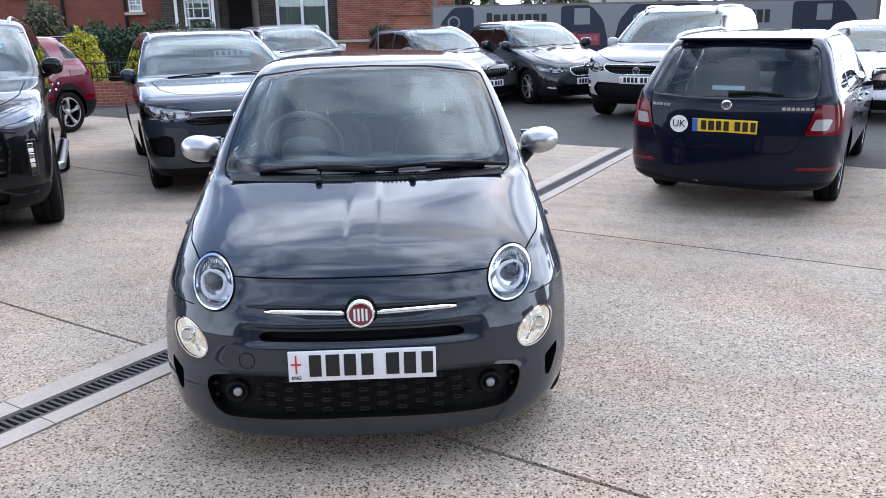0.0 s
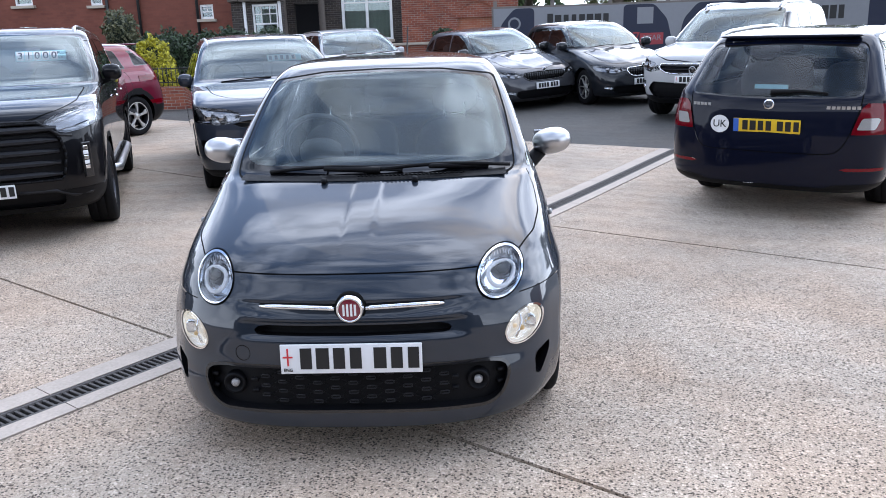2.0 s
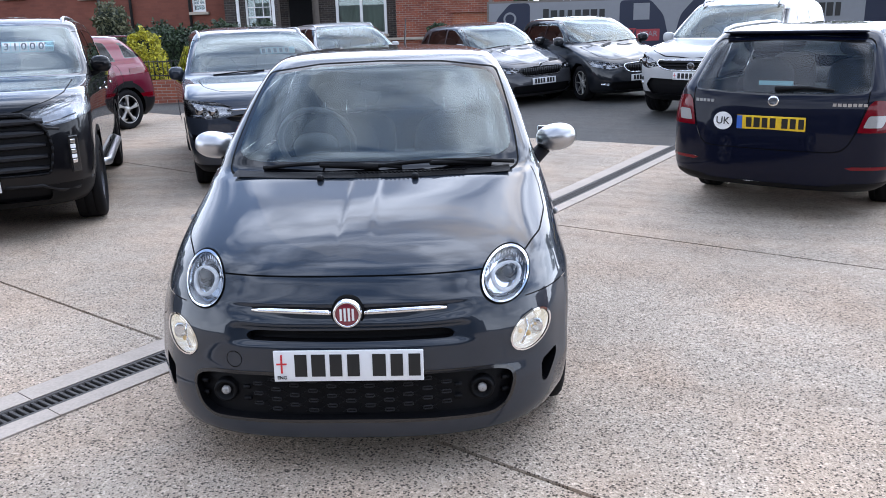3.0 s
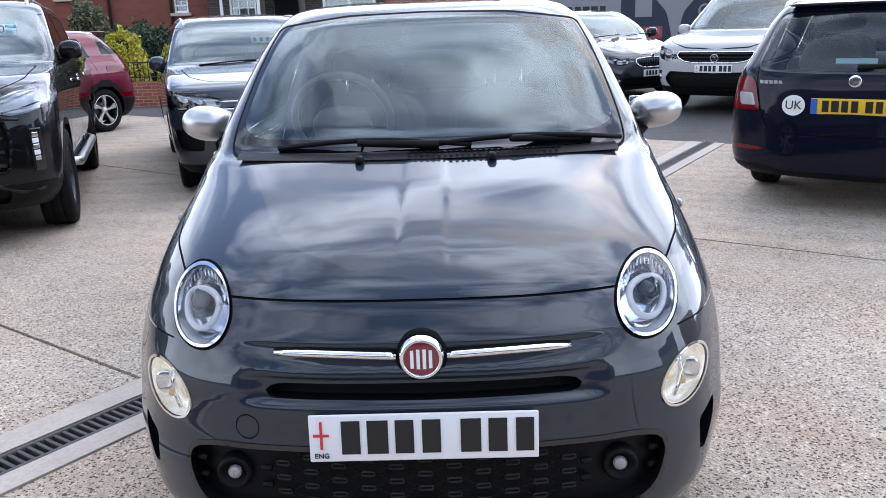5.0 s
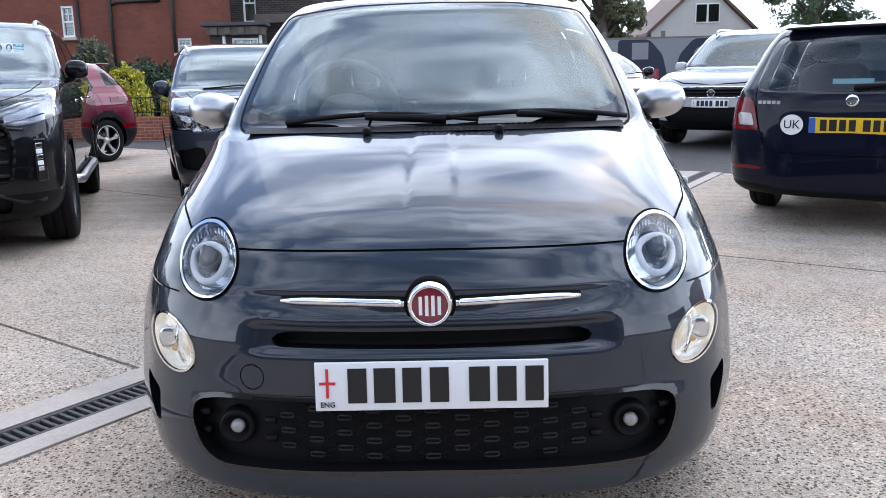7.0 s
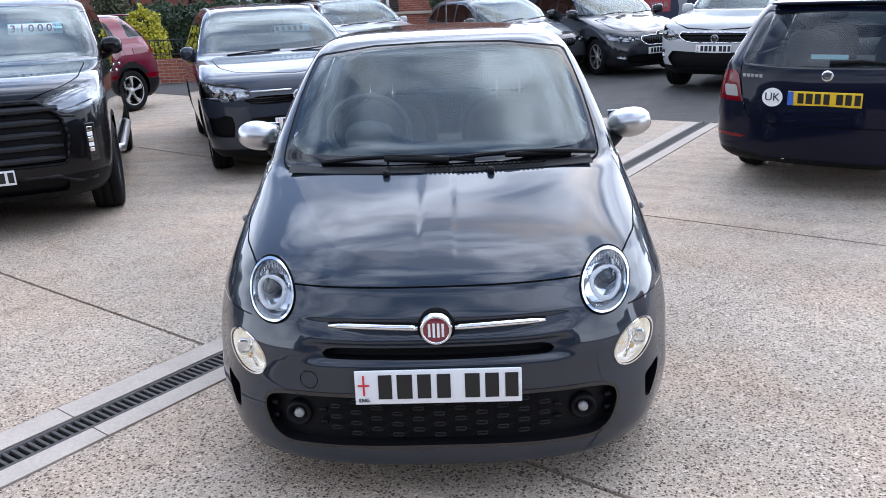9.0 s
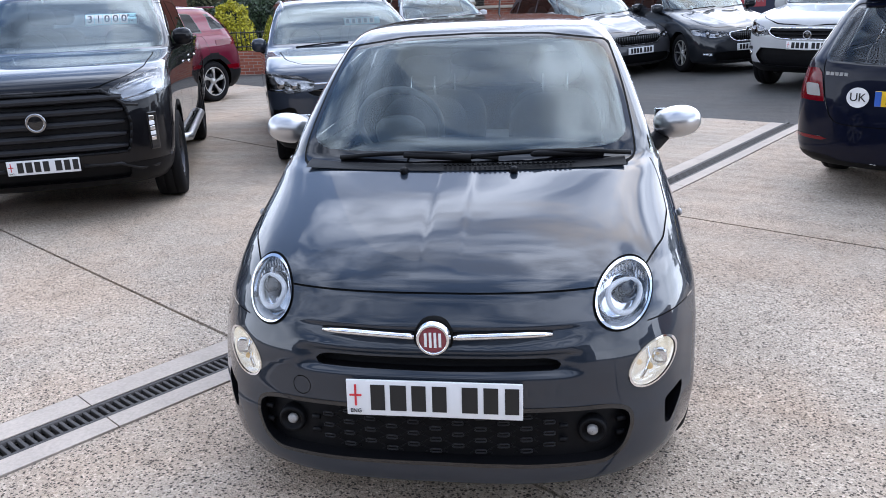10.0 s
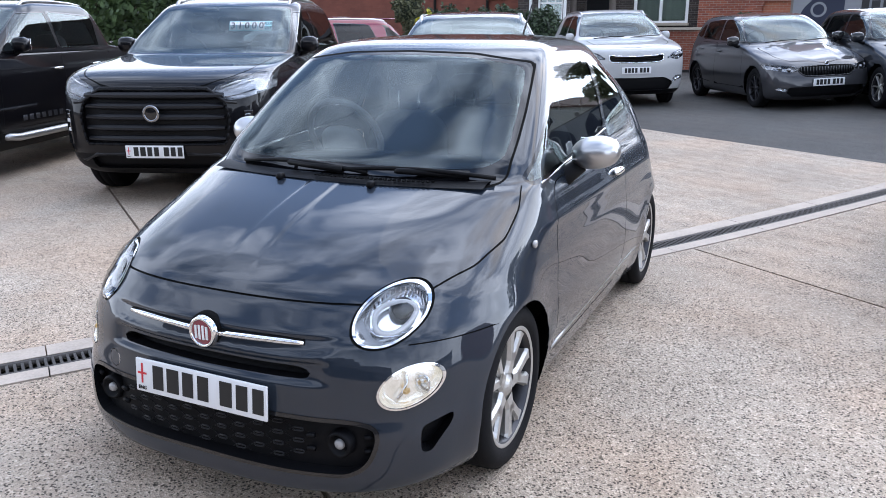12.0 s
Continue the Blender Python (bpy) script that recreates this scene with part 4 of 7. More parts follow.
def rows_of(z, yf, yr, w, df, dr, nf=2.6, nr=3.0, belt=1.0):
    """Level outlines from columns; df, dr: nose and tail depth below and above the belt line."""
    out = []
    for k in range(len(z)):
        up = min(1.0, max(0.0, (z[k] - belt + 0.06) / 0.12))
        room = (yr[k] - yf[k]) * 0.48
        out.append((z[k], yf[k], yr[k], w[k], min(room, df[0] + (df[1] - df[0]) * up), min(room, dr[0] + (dr[1] - dr[0]) * up), nf + (3.6 - nf) * up, nr))
    return out


# ---- the small grey hatchback ----
def small_hatchback(m):
    root = thing("small_hatchback", m, "slate-grey three-door city hatchback with satin chrome mirrors, parked on the concrete", "car")
    z = (0.132, 0.148, 0.195, 0.30, 0.40, 0.50, 0.59, 0.665, 0.715, 0.77, 0.83, 0.89, 0.935, 0.965, 1.03, 1.12, 1.22, 1.32, 1.39, 1.435, 1.465, 1.482, 1.488)
    yf = (0.012, -0.012, -0.018, -0.006, 0.012, 0.018, 0.035, 0.085, 0.135, 0.225, 0.36, 0.53, 0.69, 0.79, 0.875, 1.005, 1.15, 1.30, 1.41, 1.525, 1.71, 1.99, 2.35)
    yr = (3.38, 3.44, 3.48, 3.51, 3.53, 3.54, 3.53, 3.51, 3.50, 3.48, 3.46, 3.44, 3.42, 3.41, 3.38, 3.31, 3.18, 3.00, 2.86, 2.74, 2.62, 2.54, 2.48)
    w = (0.70, 0.745, 0.775, 0.797, 0.808, 0.813, 0.813, 0.81, 0.802, 0.795, 0.783, 0.765, 0.748, 0.738, 0.716, 0.688, 0.654, 0.614, 0.576, 0.532, 0.436, 0.27, 0.05)
    rows = []
    for k in range(len(z)):
        df = np.interp(z[k], (0.3, 0.55, 0.8, 0.87, 0.94, 1.0, 1.15, 1.35), (0.60, 0.72, 0.75, 0.66, 0.40, 0.32, 0.27, 0.22))
        nf = np.interp(z[k], (0.35, 0.5, 0.66, 0.9, 1.1, 1.35), (2.9, 2.8, 2.45, 2.4, 2.6, 3.0))
        dr = np.interp(z[k], (0.9, 1.1, 1.3), (0.65, 0.7, 0.8))
        room = (yr[k] - yf[k]) * 0.48
        rows.append((z[k], yf[k], yr[k], w[k], min(room, df), min(room, dr), nf, 2.6))
    wf, wr, wz = 0.675, 3.014, 0.291

    def nose_y(x, h):
        """Where the nose's surface stands at a height and distance from the middle."""
        a, w_, d, n_ = (float(np.interp(h, z, [r[q] for r in rows])) for q in (1, 3, 4, 6))
        return a + d * (1 - (1 - min(0.999, abs(x) / w_) ** n_) ** (1 / n_))


    def shape(c):
        # flared arches and a shallow crease along the flank
        for y in (wf, wr):
            d = math.hypot(c.y - y, c.z - wz)
            if abs(c.x) > 0.5 and d < 0.5:
                c.x += math.copysign(0.014 * math.exp(-(((d - 0.31) / 0.06) ** 2)), c.x)
        if abs(c.x) > 0.6 and 1.0 < c.y < 2.9:
            c.x += math.copysign(0.006 * math.exp(-(((c.z - 0.80) / 0.02) ** 2)) - 0.012 * math.exp(-(((c.z - 0.42) / 0.12) ** 2)), c.x)
    step = lambda a, soft: 0.5 + 0.5 * math.tanh(a / soft)
    bm = shell(rows, 96, (34, 30, 20), shape)
    # scooped bands round the slot and the whiskers, and the raised spine of the bonnet
    front = lambda c: c.y < 0.42 and abs(c.x) < 0.56 and 0.44 < c.z < 0.66
    fine = lambda c: c.y < 0.66 and 0.19 < c.z < 0.79
    edges = {e for f in bm.faces if fine(f.calc_center_median()) for e in f.edges}
    bmesh.ops.subdivide_edges(bm, edges=list(edges), cuts=1, use_grid_fill=True, smooth=1.0)
    for h in (0.470, 0.480, 0.490, 0.534, 0.543, 0.552, 0.562, 0.604, 0.613, 0.622):
        cut(bm, lambda c: c.z - h, front)
    top = lambda c: c.y < 1.1 and 0.69 < c.z < 0.97 and abs(c.x) < 0.3
    for q in (0.028, 0.040, 0.048, 0.056, 0.064, 0.072, 0.084, 0.10):
        cut(bm, lambda c: abs(c.x) - q, top)
    for v in bm.verts:
        c = v.co
        if c.y < 0.42 and abs(c.x) < 0.56:
            c.y += 0.016 * step(c.z - 0.482, 0.007) * step(0.543 - c.z, 0.006) * step(0.405 - abs(c.x), 0.02)
            low = 0.556 + 0.02 * (abs(c.x) / 0.42) ** 4
            c.y += 0.011 * step(c.z - low, 0.006) * step(0.612 - c.z, 0.006) * step(0.42 - abs(c.x), 0.03)
        if top(c):
            c.z += 0.0028 * step(0.060 - abs(c.x), 0.009) * step(c.z - 0.790, 0.045)
    bm.normal_update()
    lay = bm.faces.layers.int.new("code")
    nose = lambda c: c.y < 0.75 and c.z < 0.80
    flank = lambda c: abs(c.x) > 0.42 and c.y > 0.45
    # arches
    spec = {"wheel": (wz, 0.195, 0.212, wf, wr, 0.800), "arch": 1.07, "spokes": 5, "style": "y"}
    wheels(root, bm, spec, lay)
    # bonnet
    d_b = sd_poly(rounded(mirrored([(0, 0.0), (0.55, 0.0), (0.60, 0.30), (0.634, 0.364), (0.70, 0.519), (0.733, 0.70), (0.725, 0.86), (0.685, 1.0), (0.60, 1.3), (0, 1.4)]), 0.03))
    seam(bm, lay, 1, lambda c: max(d_b(c.x, c.y), 0.700 - 0.02 * c.x * c.x - c.z), 0.0024, lambda c: c.z > 0.6 and c.y < 1.05 and c.z < 0.95, {0})
    # bumper line to the arch
    seam(bm, lay, 1, lambda c: c.z - 0.592, 0.0018, lambda c: abs(c.x) > 0.62 and 0.18 < c.y < 0.5, {0})
    # doors
    for pts in (((1.06, 0.27), (2.18, 0.27), (2.27, 0.55), (2.30, 0.95), (1.16, 0.935), (1.08, 0.7)),):
        d = sd_poly(rounded(pts, 0.09))
        seam(bm, lay, 1, lambda c: d(c.y, c.z), 0.003, flank, {0})
    # glass
    ws = sd_poly(rounded(mirrored([(0, 0.966), (0.45, 0.962), (0.60, 0.954), (0.640, 0.968), (0.630, 1.076), (0.610, 1.188), (0.586, 1.28), (0.558, 1.366), (0.3, 1.399), (0, 1.406)]), 0.025))
    up = lambda c: c.y < 1.9 and c.z > 0.9
    pick(bm, lay, 25, lambda c: ws(c.x, c.z) - 0.008, up)
    pick(bm, lay, 2, lambda c: ws(c.x, c.z), up)
    fr_ = sd_poly(rounded(mirrored([(0, 1.002), (0.44, 1.002), (0.56, 1.006), (0.614, 1.04), (0.606, 1.10), (0.588, 1.19), (0.565, 1.28), (0.539, 1.354), (0.3, 1.388), (0, 1.395)]), 0.045))
    pick(bm, lay, 24, lambda c: -fr_(c.x, c.z), up, {2})
    for pts in (((0.985, 0.955), (2.10, 1.05), (2.13, 1.2), (2.15, 1.362), (1.82, 1.320), (1.50, 1.240), (1.28, 1.142), (1.11, 1.035)), ((2.17, 1.058), (2.66, 1.105), (2.55, 1.23), (2.40, 1.32), (2.23, 1.364), (2.20, 1.20))):
        d = sd_poly(rounded(pts, 0.04))
        pick(bm, lay, 14, lambda c: d(c.y, c.z) - 0.014, flank, {0, 1, 14})
        pick(bm, lay, 3, lambda c: d(c.y, c.z), flank, {14})
    rw = sd_poly(rounded(mirrored([(0, 1.02), (0.55, 1.03), (0.44, 1.33), (0, 1.35)]), 0.06))
    pick(bm, lay, 4, lambda c: rw(c.x, c.z), lambda c: c.y > 2.9 and c.z > 0.95, {0})
    rf = sd_poly(rounded([(-0.47, 1.70), (0.47, 1.70), (0.44, 2.75), (-0.44, 2.75)], 0.08))
    pick(bm, lay, 10, lambda c: rf(c.x, c.y), lambda c: c.z > 1.36, {0})
    # lamps
    for sg in (1, -1):
        def hl(c, k=1.0):
            a, b = c.x * sg - 0.553, c.z - 0.668
            a, b = a - b * 0.12, b
            return math.hypot(a / (0.088 * k), b / (0.080 * k)) * 0.085 * k - 0.085 * k

        pick(bm, lay, 20, lambda c: hl(c, 1.075), nose)
        pick(bm, lay, 21, lambda c: hl(c, 1.0), nose)
        pick(bm, lay, 5, lambda c: hl(c, 0.92), nose)

        def ind(c, k=1.0):
            a, b = c.x * sg - 0.641, c.z - 0.474
            a, b = a - b * 0.32, b
            return math.hypot(a / (0.074 * k), b / (0.066 * k)) * 0.07 * k - 0.07 * k

        pick(bm, lay, 22, lambda c: ind(c, 1.0), nose)
        pick(bm, lay, 6, lambda c: ind(c, 0.92), nose)
        dv = sd_poly(rounded([(0.680 * sg, 0.352), (0.744 * sg, 0.378), (0.742 * sg, 0.345), (0.702 * sg, 0.266), (0.682 * sg, 0.272)], 0.014))
        pick(bm, lay, 9, lambda c: dv(c.x, c.z), lambda c: c.y < 0.6 and c.z < 0.6)
    # grilles
    lg = sd_poly(rounded(mirrored([(0, 0.372), (0.30, 0.378), (0.50, 0.376), (0.566, 0.362), (0.580, 0.32), (0.556, 0.246), (0.505, 0.211), (0.30, 0.210), (0.0, 0.212)]), 0.03))
    seam(bm, lay, 23, lambda c: lg(c.x, c.z), 0.006, nose, {0})
    pick(bm, lay, 7, lambda c: lg(c.x, c.z), nose, {0})
    sl = sd_poly(rounded(mirrored([(0, 0.528), (0.33, 0.528), (0.372, 0.515), (0.36, 0.492), (0, 0.488)]), 0.014))
    pick(bm, lay, 8, lambda c: sl(c.x, c.z), nose, {0})
    seam(bm, lay, 1, lambda c: math.hypot(c.x + 0.415, c.z - 0.423) - 0.029, 0.0012, nose, {0})
    bm.normal_update()

    lift_part("body", bm, lay, 0, M_GREY, root, "slate-grey lacquered shell")
    lift_part("panel_gap", bm, lay, 1, M_GAP, root, push=-0.004)
    scr = lift_part("windscreen", bm, lay, 2, M_SCREEN, root, "clear tinted glass")
    lift_part("windscreen_border", bm, lay, 24, M_BORDER, scr, "black printed border")
    lift_part("windscreen_seal", bm, lay, 25, M_GAP, scr)
    part("sensor_housing", blob((0, 1.475, 1.335), (0.105, 0.04, 0.05), 3.2, rot=Matrix.Rotation(radians(-40), 3, "X")), M_CABIN, scr)
    lift_part("roof_panel", bm, lay, 10, M_GLOSSB, root, "dark glass roof panel")
    lift_part("rear_window", bm, lay, 4, M_GLASS, root)
    lift_part("grille_rim", bm, lay, 23, M_GLOSSB, root, push=0.003)
    part("air_slot", sunk(lift(bm, lay, 8), (0, 0.05, -0.005)), M_PLASTIC, root, "black slot above the plate", smooth=False)
    grille = part("lower_grille", sunk(lift(bm, lay, 7), (0, 0.045, 0)), M_PLASTIC, root, "black lower grille", smooth=False)
    for sg in (-1, 1):
        on = lambda c: c.x * sg > 0
        behind = lambda c: c.y - 2.137 - (c.z - 1.05) * 0.17 > 0
        for nm, far in (("door_window", False), ("quarter_window", True)):
            sw_ = lift_part(nm, bm, lay, 3, M_GLASS, root, push=-0.002, where=lambda c: c.x * sg > 0 and behind(c) == far)
            lift_part("window_seal", bm, lay, 14, M_BORDER, sw_, where=lambda c: c.x * sg > 0 and behind(c) == far)
        hlm = lift_part("headlamp_rim", bm, lay, 21, M_CHROME, root, "polished ring round the headlamp", 0.004, on)
        lift_part("headlamp_seal", bm, lay, 20, M_GAP, hlm, push=-0.003, where=on)
        lift_part("headlamp_lens", bm, lay, 5, M_LENS, hlm, "clear bowed lens", 0.012, on)
        bowl = sunk(lift(bm, lay, 5, -0.002, on), (-0.0 * sg, 0.075, 0.0))
        part("reflector", bowl, M_REFL, hlm)
        c0 = Vector((0.556 * sg, nose_y(0.556, 0.662) + 0.025, 0.662))
        face = lambda x, h: nose_y(x, h)
        dr = bmesh.new()
        ring = []
        for a in np.linspace(0, 2 * math.pi, 33)[:-1]:
            q = 1.0 if math.sin(a) < 0 else 0.55
            x, z_ = c0.x + 0.050 * math.cos(a), c0.z + 0.05 * math.sin(a) * q + 0.004
            ring.append(Vector((x, face(x, z_) + 0.026, z_)))
        tube(ring + [ring[0]], 0.0085, 8, dr)
        tick = bmesh.new()
        for a in np.linspace(0.35, 2.8, 15):
            x, z_ = c0.x + 0.066 * math.cos(a), c0.z + 0.062 * math.sin(a)
            add_box(tick, (x, face(x, z_) + 0.03, z_), (0.003, 0.012, 0.016))
        part("light_optic", tick, M_CHROME, hlm, smooth=False)
        part("light_ring", dr, M_STICK, hlm, "white light guide ring")
        pj = lathe([(0.001, -0.03), (0.02, -0.026), (0.034, -0.012), (0.037, 0.0), (0.043, 0.004), (0.045, 0.03)], 28, "Y")
        pj.transform(Matrix.Translation(c0 + Vector((0, 0.035, -0.006))))
        part("projector", pj, M_GLOSSB, hlm, "dark projector lens")
        ir = lift_part("indicator_rim", bm, lay, 22, M_CHROME, root, "chrome ring round the lower lamp", 0.004, on)
        lift_part("indicator_lens", bm, lay, 6, M_LENS, ir, "clear bowed lens", 0.008, on)
        part("indicator_bowl", sunk(lift(bm, lay, 6, -0.002, on), (-0.01 * sg, 0.04, 0)), M_LIT, ir, "lit lamp bowl")
        part("bulb", blob((0.630 * sg, nose_y(0.63, 0.458) + 0.018, 0.458), (0.011, 0.014, 0.009), 2.2), M_AMBER, ir, "amber bulb")
        dv2 = tube([(sg * x, nose_y(x, z_) + 0.018, z_) for x, z_ in ((0.605, 0.428), (0.622, 0.455), (0.628, 0.485), (0.622, 0.515))], 0.006, 6)
        part("lamp_divider", dv2, M_CHROME, ir)
        part("lamp_mirror", blob((0.662 * sg, nose_y(0.662, 0.47) + 0.03, 0.470), (0.026, 0.008, 0.032), 2.4), M_REFL, ir, "small mirror bowl")
        part("side_vent", sunk(lift(bm, lay, 9, 0, on), (-0.03 * sg, 0.05, 0)), M_PLASTIC, root, "black corner vent", smooth=False)
        # fog lamp in its black pod
        surf = lambda x: nose_y(x, 0.297)
        y = surf(0.461) + 0.02
        pod = lathe([(0.045, 0.03), (0.042, 0.002), (0.036, -0.006), (0.030, 0.0), (0.026, 0.010), (0.001, 0.012)], 28, "Y")
        pod.transform(Matrix.Translation((0.461 * sg, y, 0.297)))
        fp = part("fog_lamp", pod, M_PLASTIC, root, "round fog lamp in a black surround")
        fl = lathe([(0.017, 0.012), (0.016, 0.002), (0.010, -0.003), (0.001, -0.004)], 24, "Y")
        fl.transform(Matrix.Translation((0.461 * sg, y, 0.297)))
        part("fog_lens", fl, M_CLEARL, fp, "pale ribbed lens")
        for dx, dz in ((-0.085, 0.022), (-0.085, -0.022), (0.083, 0.026), (0.083, -0.020)):
            xx = 0.461 + dx
            part("grille_lug", tube([(sg * (xx - 0.012), surf(xx - 0.012) + 0.026, 0.297 + dz), (sg * (xx + 0.012), surf(xx + 0.012) + 0.026, 0.297 + dz)], 0.0085, 8), M_PLASTIC, fp)
    # honeycomb of the lower grille
    for row in range(7):
        zc = 0.352 - 0.0185 * row
        for k in range(-3, 4):
            x = 0.134 * k + (0.067 if row % 2 else 0.0)
            if abs(x) > 0.375 - 0.004 * row:
                continue
            y = 0.006 + 0.27 * x * x
            loop = [(-0.011, 0.0052), (0.011, 0.0052), (0.0165, 0.003), (0.0165, -0.003), (0.011, -0.0052), (-0.011, -0.0052), (-0.0165, -0.003), (-0.0165, 0.003), (-0.011, 0.0052)]
            part("grille_link", tube([(x + a, y + 0.5 * x * a, zc + b) for a, b in loop], 0.0026, 6), M_LINK, grille)
            for q in (-1, 1):
                for v in (-1, 1):
                    if abs(x + q * 0.067) < 0.40:
                        xa, xb = x + q * 0.017, x + q * 0.0335
                        part("grille_web", tube([(xa, 0.009 + 0.27 * xa * xa, zc), (xb, 0.012 + 0.27 * xb * xb, zc + v * 0.0093)], 0.002, 5), M_PLASTIC, grille)
    bm.free()
    # badge and whiskers
    bd = lathe([(0.053, 0.03), (0.053, 0.004), (0.050, 0.0), (0.049, -0.008), (0.044, -0.012), (0.040, -0.009), (0.039, -0.004)], 40, "Y")
    bd.transform(Matrix.Translation((0, 0.03, 0.591)))
    badge = part("badge", bd, M_CHROME, root, "round chrome badge")
    iv = lathe([(0.040, -0.004), (0.02, -0.008), (0.001, -0.009)], 32, "Y")
    iv.transform(Matrix.Translation((0, 0.03, 0.591)))
    part("badge_field", iv, M_BADGE, badge, "maroon enamel")
    bars = bmesh.new()
    for x, h in ((-0.021, 0.042), (-0.007, 0.046), (0.007, 0.046), (0.021, 0.042)):
        add_box(bars, (x, 0.0215, 0.591), (0.0075, 0.003, h))
    part("badge_bar", bars, M_STICK, badge, smooth=False)
    for sg in (-1, 1):
        pts = [(sg * x, 0.041 + 0.30 * x * x, 0.592 + 0.004 * math.sin((x - 0.06) * 8)) for x in np.linspace(0.058, 0.342, 12)]
        st_ = bmesh.new()
        rr = [0.0065 + 0.0035 * min(1, (0.345 - abs(p[0])) / 0.06) for p in pts]
        tube(pts, rr, 10, st_)
        strip = part("chrome_strip", st_, M_CHROME, root)
        part("strip_recess", tube([(a, b + 0.009, c) for a, b, c in pts], [r + 0.0045 for r in rr], 10), M_GAP, strip)
    part("badge_recess", lathe([(0.050, 0.03), (0.050, 0.002), (0.058, 0.004), (0.060, 0.03)], 40, "Y"), M_GAP, badge, m=pose(0, 0.034, 0.591))
    plate(root, pose(0, -0.006, 0.4165, -4), True, True)
    # mirrors, handles, repeaters, sill strips
    for sg in (-1, 1):
        mu = part("wing_mirror", blob((sg * 0.855, 1.40, 1.023), (0.098, 0.085, 0.066), 2.25, (32, 20), rot=Matrix.Rotation(radians(-8 * sg), 3, "Y")), M_SATIN, root, "satin chrome cap")
        part("mirror_glass", box((sg * 0.845, 1.469, 1.023), (0.15, 0.008, 0.1), 0.003), M_CHROME, mu)
        part("mirror_arm", tube([(sg * 0.71, 1.36, 0.89), (sg * 0.745, 1.37, 0.925), (sg * 0.80, 1.39, 0.975)], [0.05, 0.038, 0.034], 12), M_PLASTIC, mu)
        part("door_handle", blob((sg * 0.795, 2.13, 0.835), (0.02, 0.085, 0.018), 2.4), M_CHROME, root, "chrome handle")
        rp = blob((sg * 0.797, 0.835, 0.77), (0.009, 0.02, 0.014), 2.2)
        part("side_repeater", rp, M_CLEARL, root, "small clear side lamp")
        pts = [(sg * (0.797 + 0.004 * math.sin(y * 3)), y, 0.30 + 0.02 * (y - 1.04)) for y in np.linspace(1.05, 2.68, 8)]
        part("sill_strip", tube(pts, 0.012, 8), M_SATIN, root, "bright sill strip")
        bl = tube([(sg * 0.738, 1.06, 0.945), (sg * 0.728, 1.6, 0.992), (sg * 0.714, 2.12, 1.038)], 0.006, 6)
        part("belt_strip", bl, M_CHROME, root)
    # scuttle, wipers, washer jets
    part("scuttle", sweep_strip(0.60, 0.775, 0.950, 0.05), M_PLASTIC, root, "black plastic scuttle panel")
    for x0, x1, n in ((-0.05, 0.42, 26),):
        b = bmesh.new()
        for k in range(n):
            x = x0 + (x1 - x0) * k / n
            for r_ in range(2):
                add_box(b, (x + 0.009 * r_, 0.745 + 0.022 * r_ + 0.27 * x * x, 0.966), (0.009, 0.012, 0.004))
        part("scuttle_vent", b, M_GAP, root, smooth=False)
    for x in (-0.2, 0.2):
        part("washer_jet", blob((x, 0.725, 0.952), (0.014, 0.02, 0.014), 2.6), M_PLASTIC, root)
    for x0, x1 in ((-0.47, 0.14), (-0.02, 0.62)):
        wp = part("wiper", tube([(x1 - 0.10, 0.785 + 0.27 * x1 * x1, 0.985), (x1 - 0.35, 0.80, 0.995), (x0 + 0.28, 0.805 + 0.2 * x0 * x0, 0.992)], [0.016, 0.011, 0.008], 8), M_PLASTIC, root, "black wiper arm")
        pts = [(x0 + (x1 - x0) * t, 0.795 + 0.27 * (x0 + (x1 - x0) * t) ** 2, 0.980 + 0.022 * math.sin(math.pi * t)) for t in np.linspace(0, 1, 8)]
        part("wiper_blade", tube(pts, 0.009, 6), M_PLASTIC, wp)
    # aerial
    part("aerial", tube([(0, 2.85, 1.46), (0, 2.90, 1.48), (0, 3.05, 1.66)], [0.02, 0.006, 0.004], 8), M_PLASTIC, root)
    # cabin
    part("cabin_floor", box((0, 1.95, 0.52), (1.28, 2.3, 0.5), 0.05), M_CABIN, root)
    part("dashboard", blob((0, 1.14, 0.88), (0.60, 0.30, 0.11), 3.0), M_CABIN, root)
    part("dash_panel", blob((0, 1.32, 0.86), (0.58, 0.13, 0.07), 3.0), M_GREY, root)
    seats(root, (1.75,), 0.34, 0.62, 1.10, 0.25)
    seats(root, (2.48,), 0.33, 0.66, 1.06, 0.27)
    sw = lathe([(0.185 + 0.015 * math.cos(a), 0.015 * math.sin(a)) for a in np.linspace(0, 2 * math.pi, 11)], 36, "Y")
    sw.transform(Matrix.Translation((-0.34, 1.42, 1.02)) @ Matrix.Rotation(radians(24), 4, "X"))
    wheel_ob = part("steering_wheel", sw, M_LEATHER, root)
    for y, z_, xs_ in ((2.06, 1.14, (0.28, 0.40)), (2.80, 1.10, (0.27, 0.40))):
        for x in xs_:
            for q in (-1, 1):
                part("headrest_post", cyl((q * x, y, z_ - 0.07), (q * x, y + 0.01, z_ + 0.05), 0.007, seg=8), M_CHROME, root)
    part("steering_hub", blob((-0.34, 1.405, 0.99), (0.115, 0.035, 0.09), 2.4, rot=Matrix.Rotation(radians(24), 3, "X")), M_LEATHER, wheel_ob)
    part("wheel_emblem", box((-0.34, 1.36, 1.175), (0.016, 0.006, 0.014), 0.002), M_STICK, wheel_ob, "small bright emblem", smooth=False)
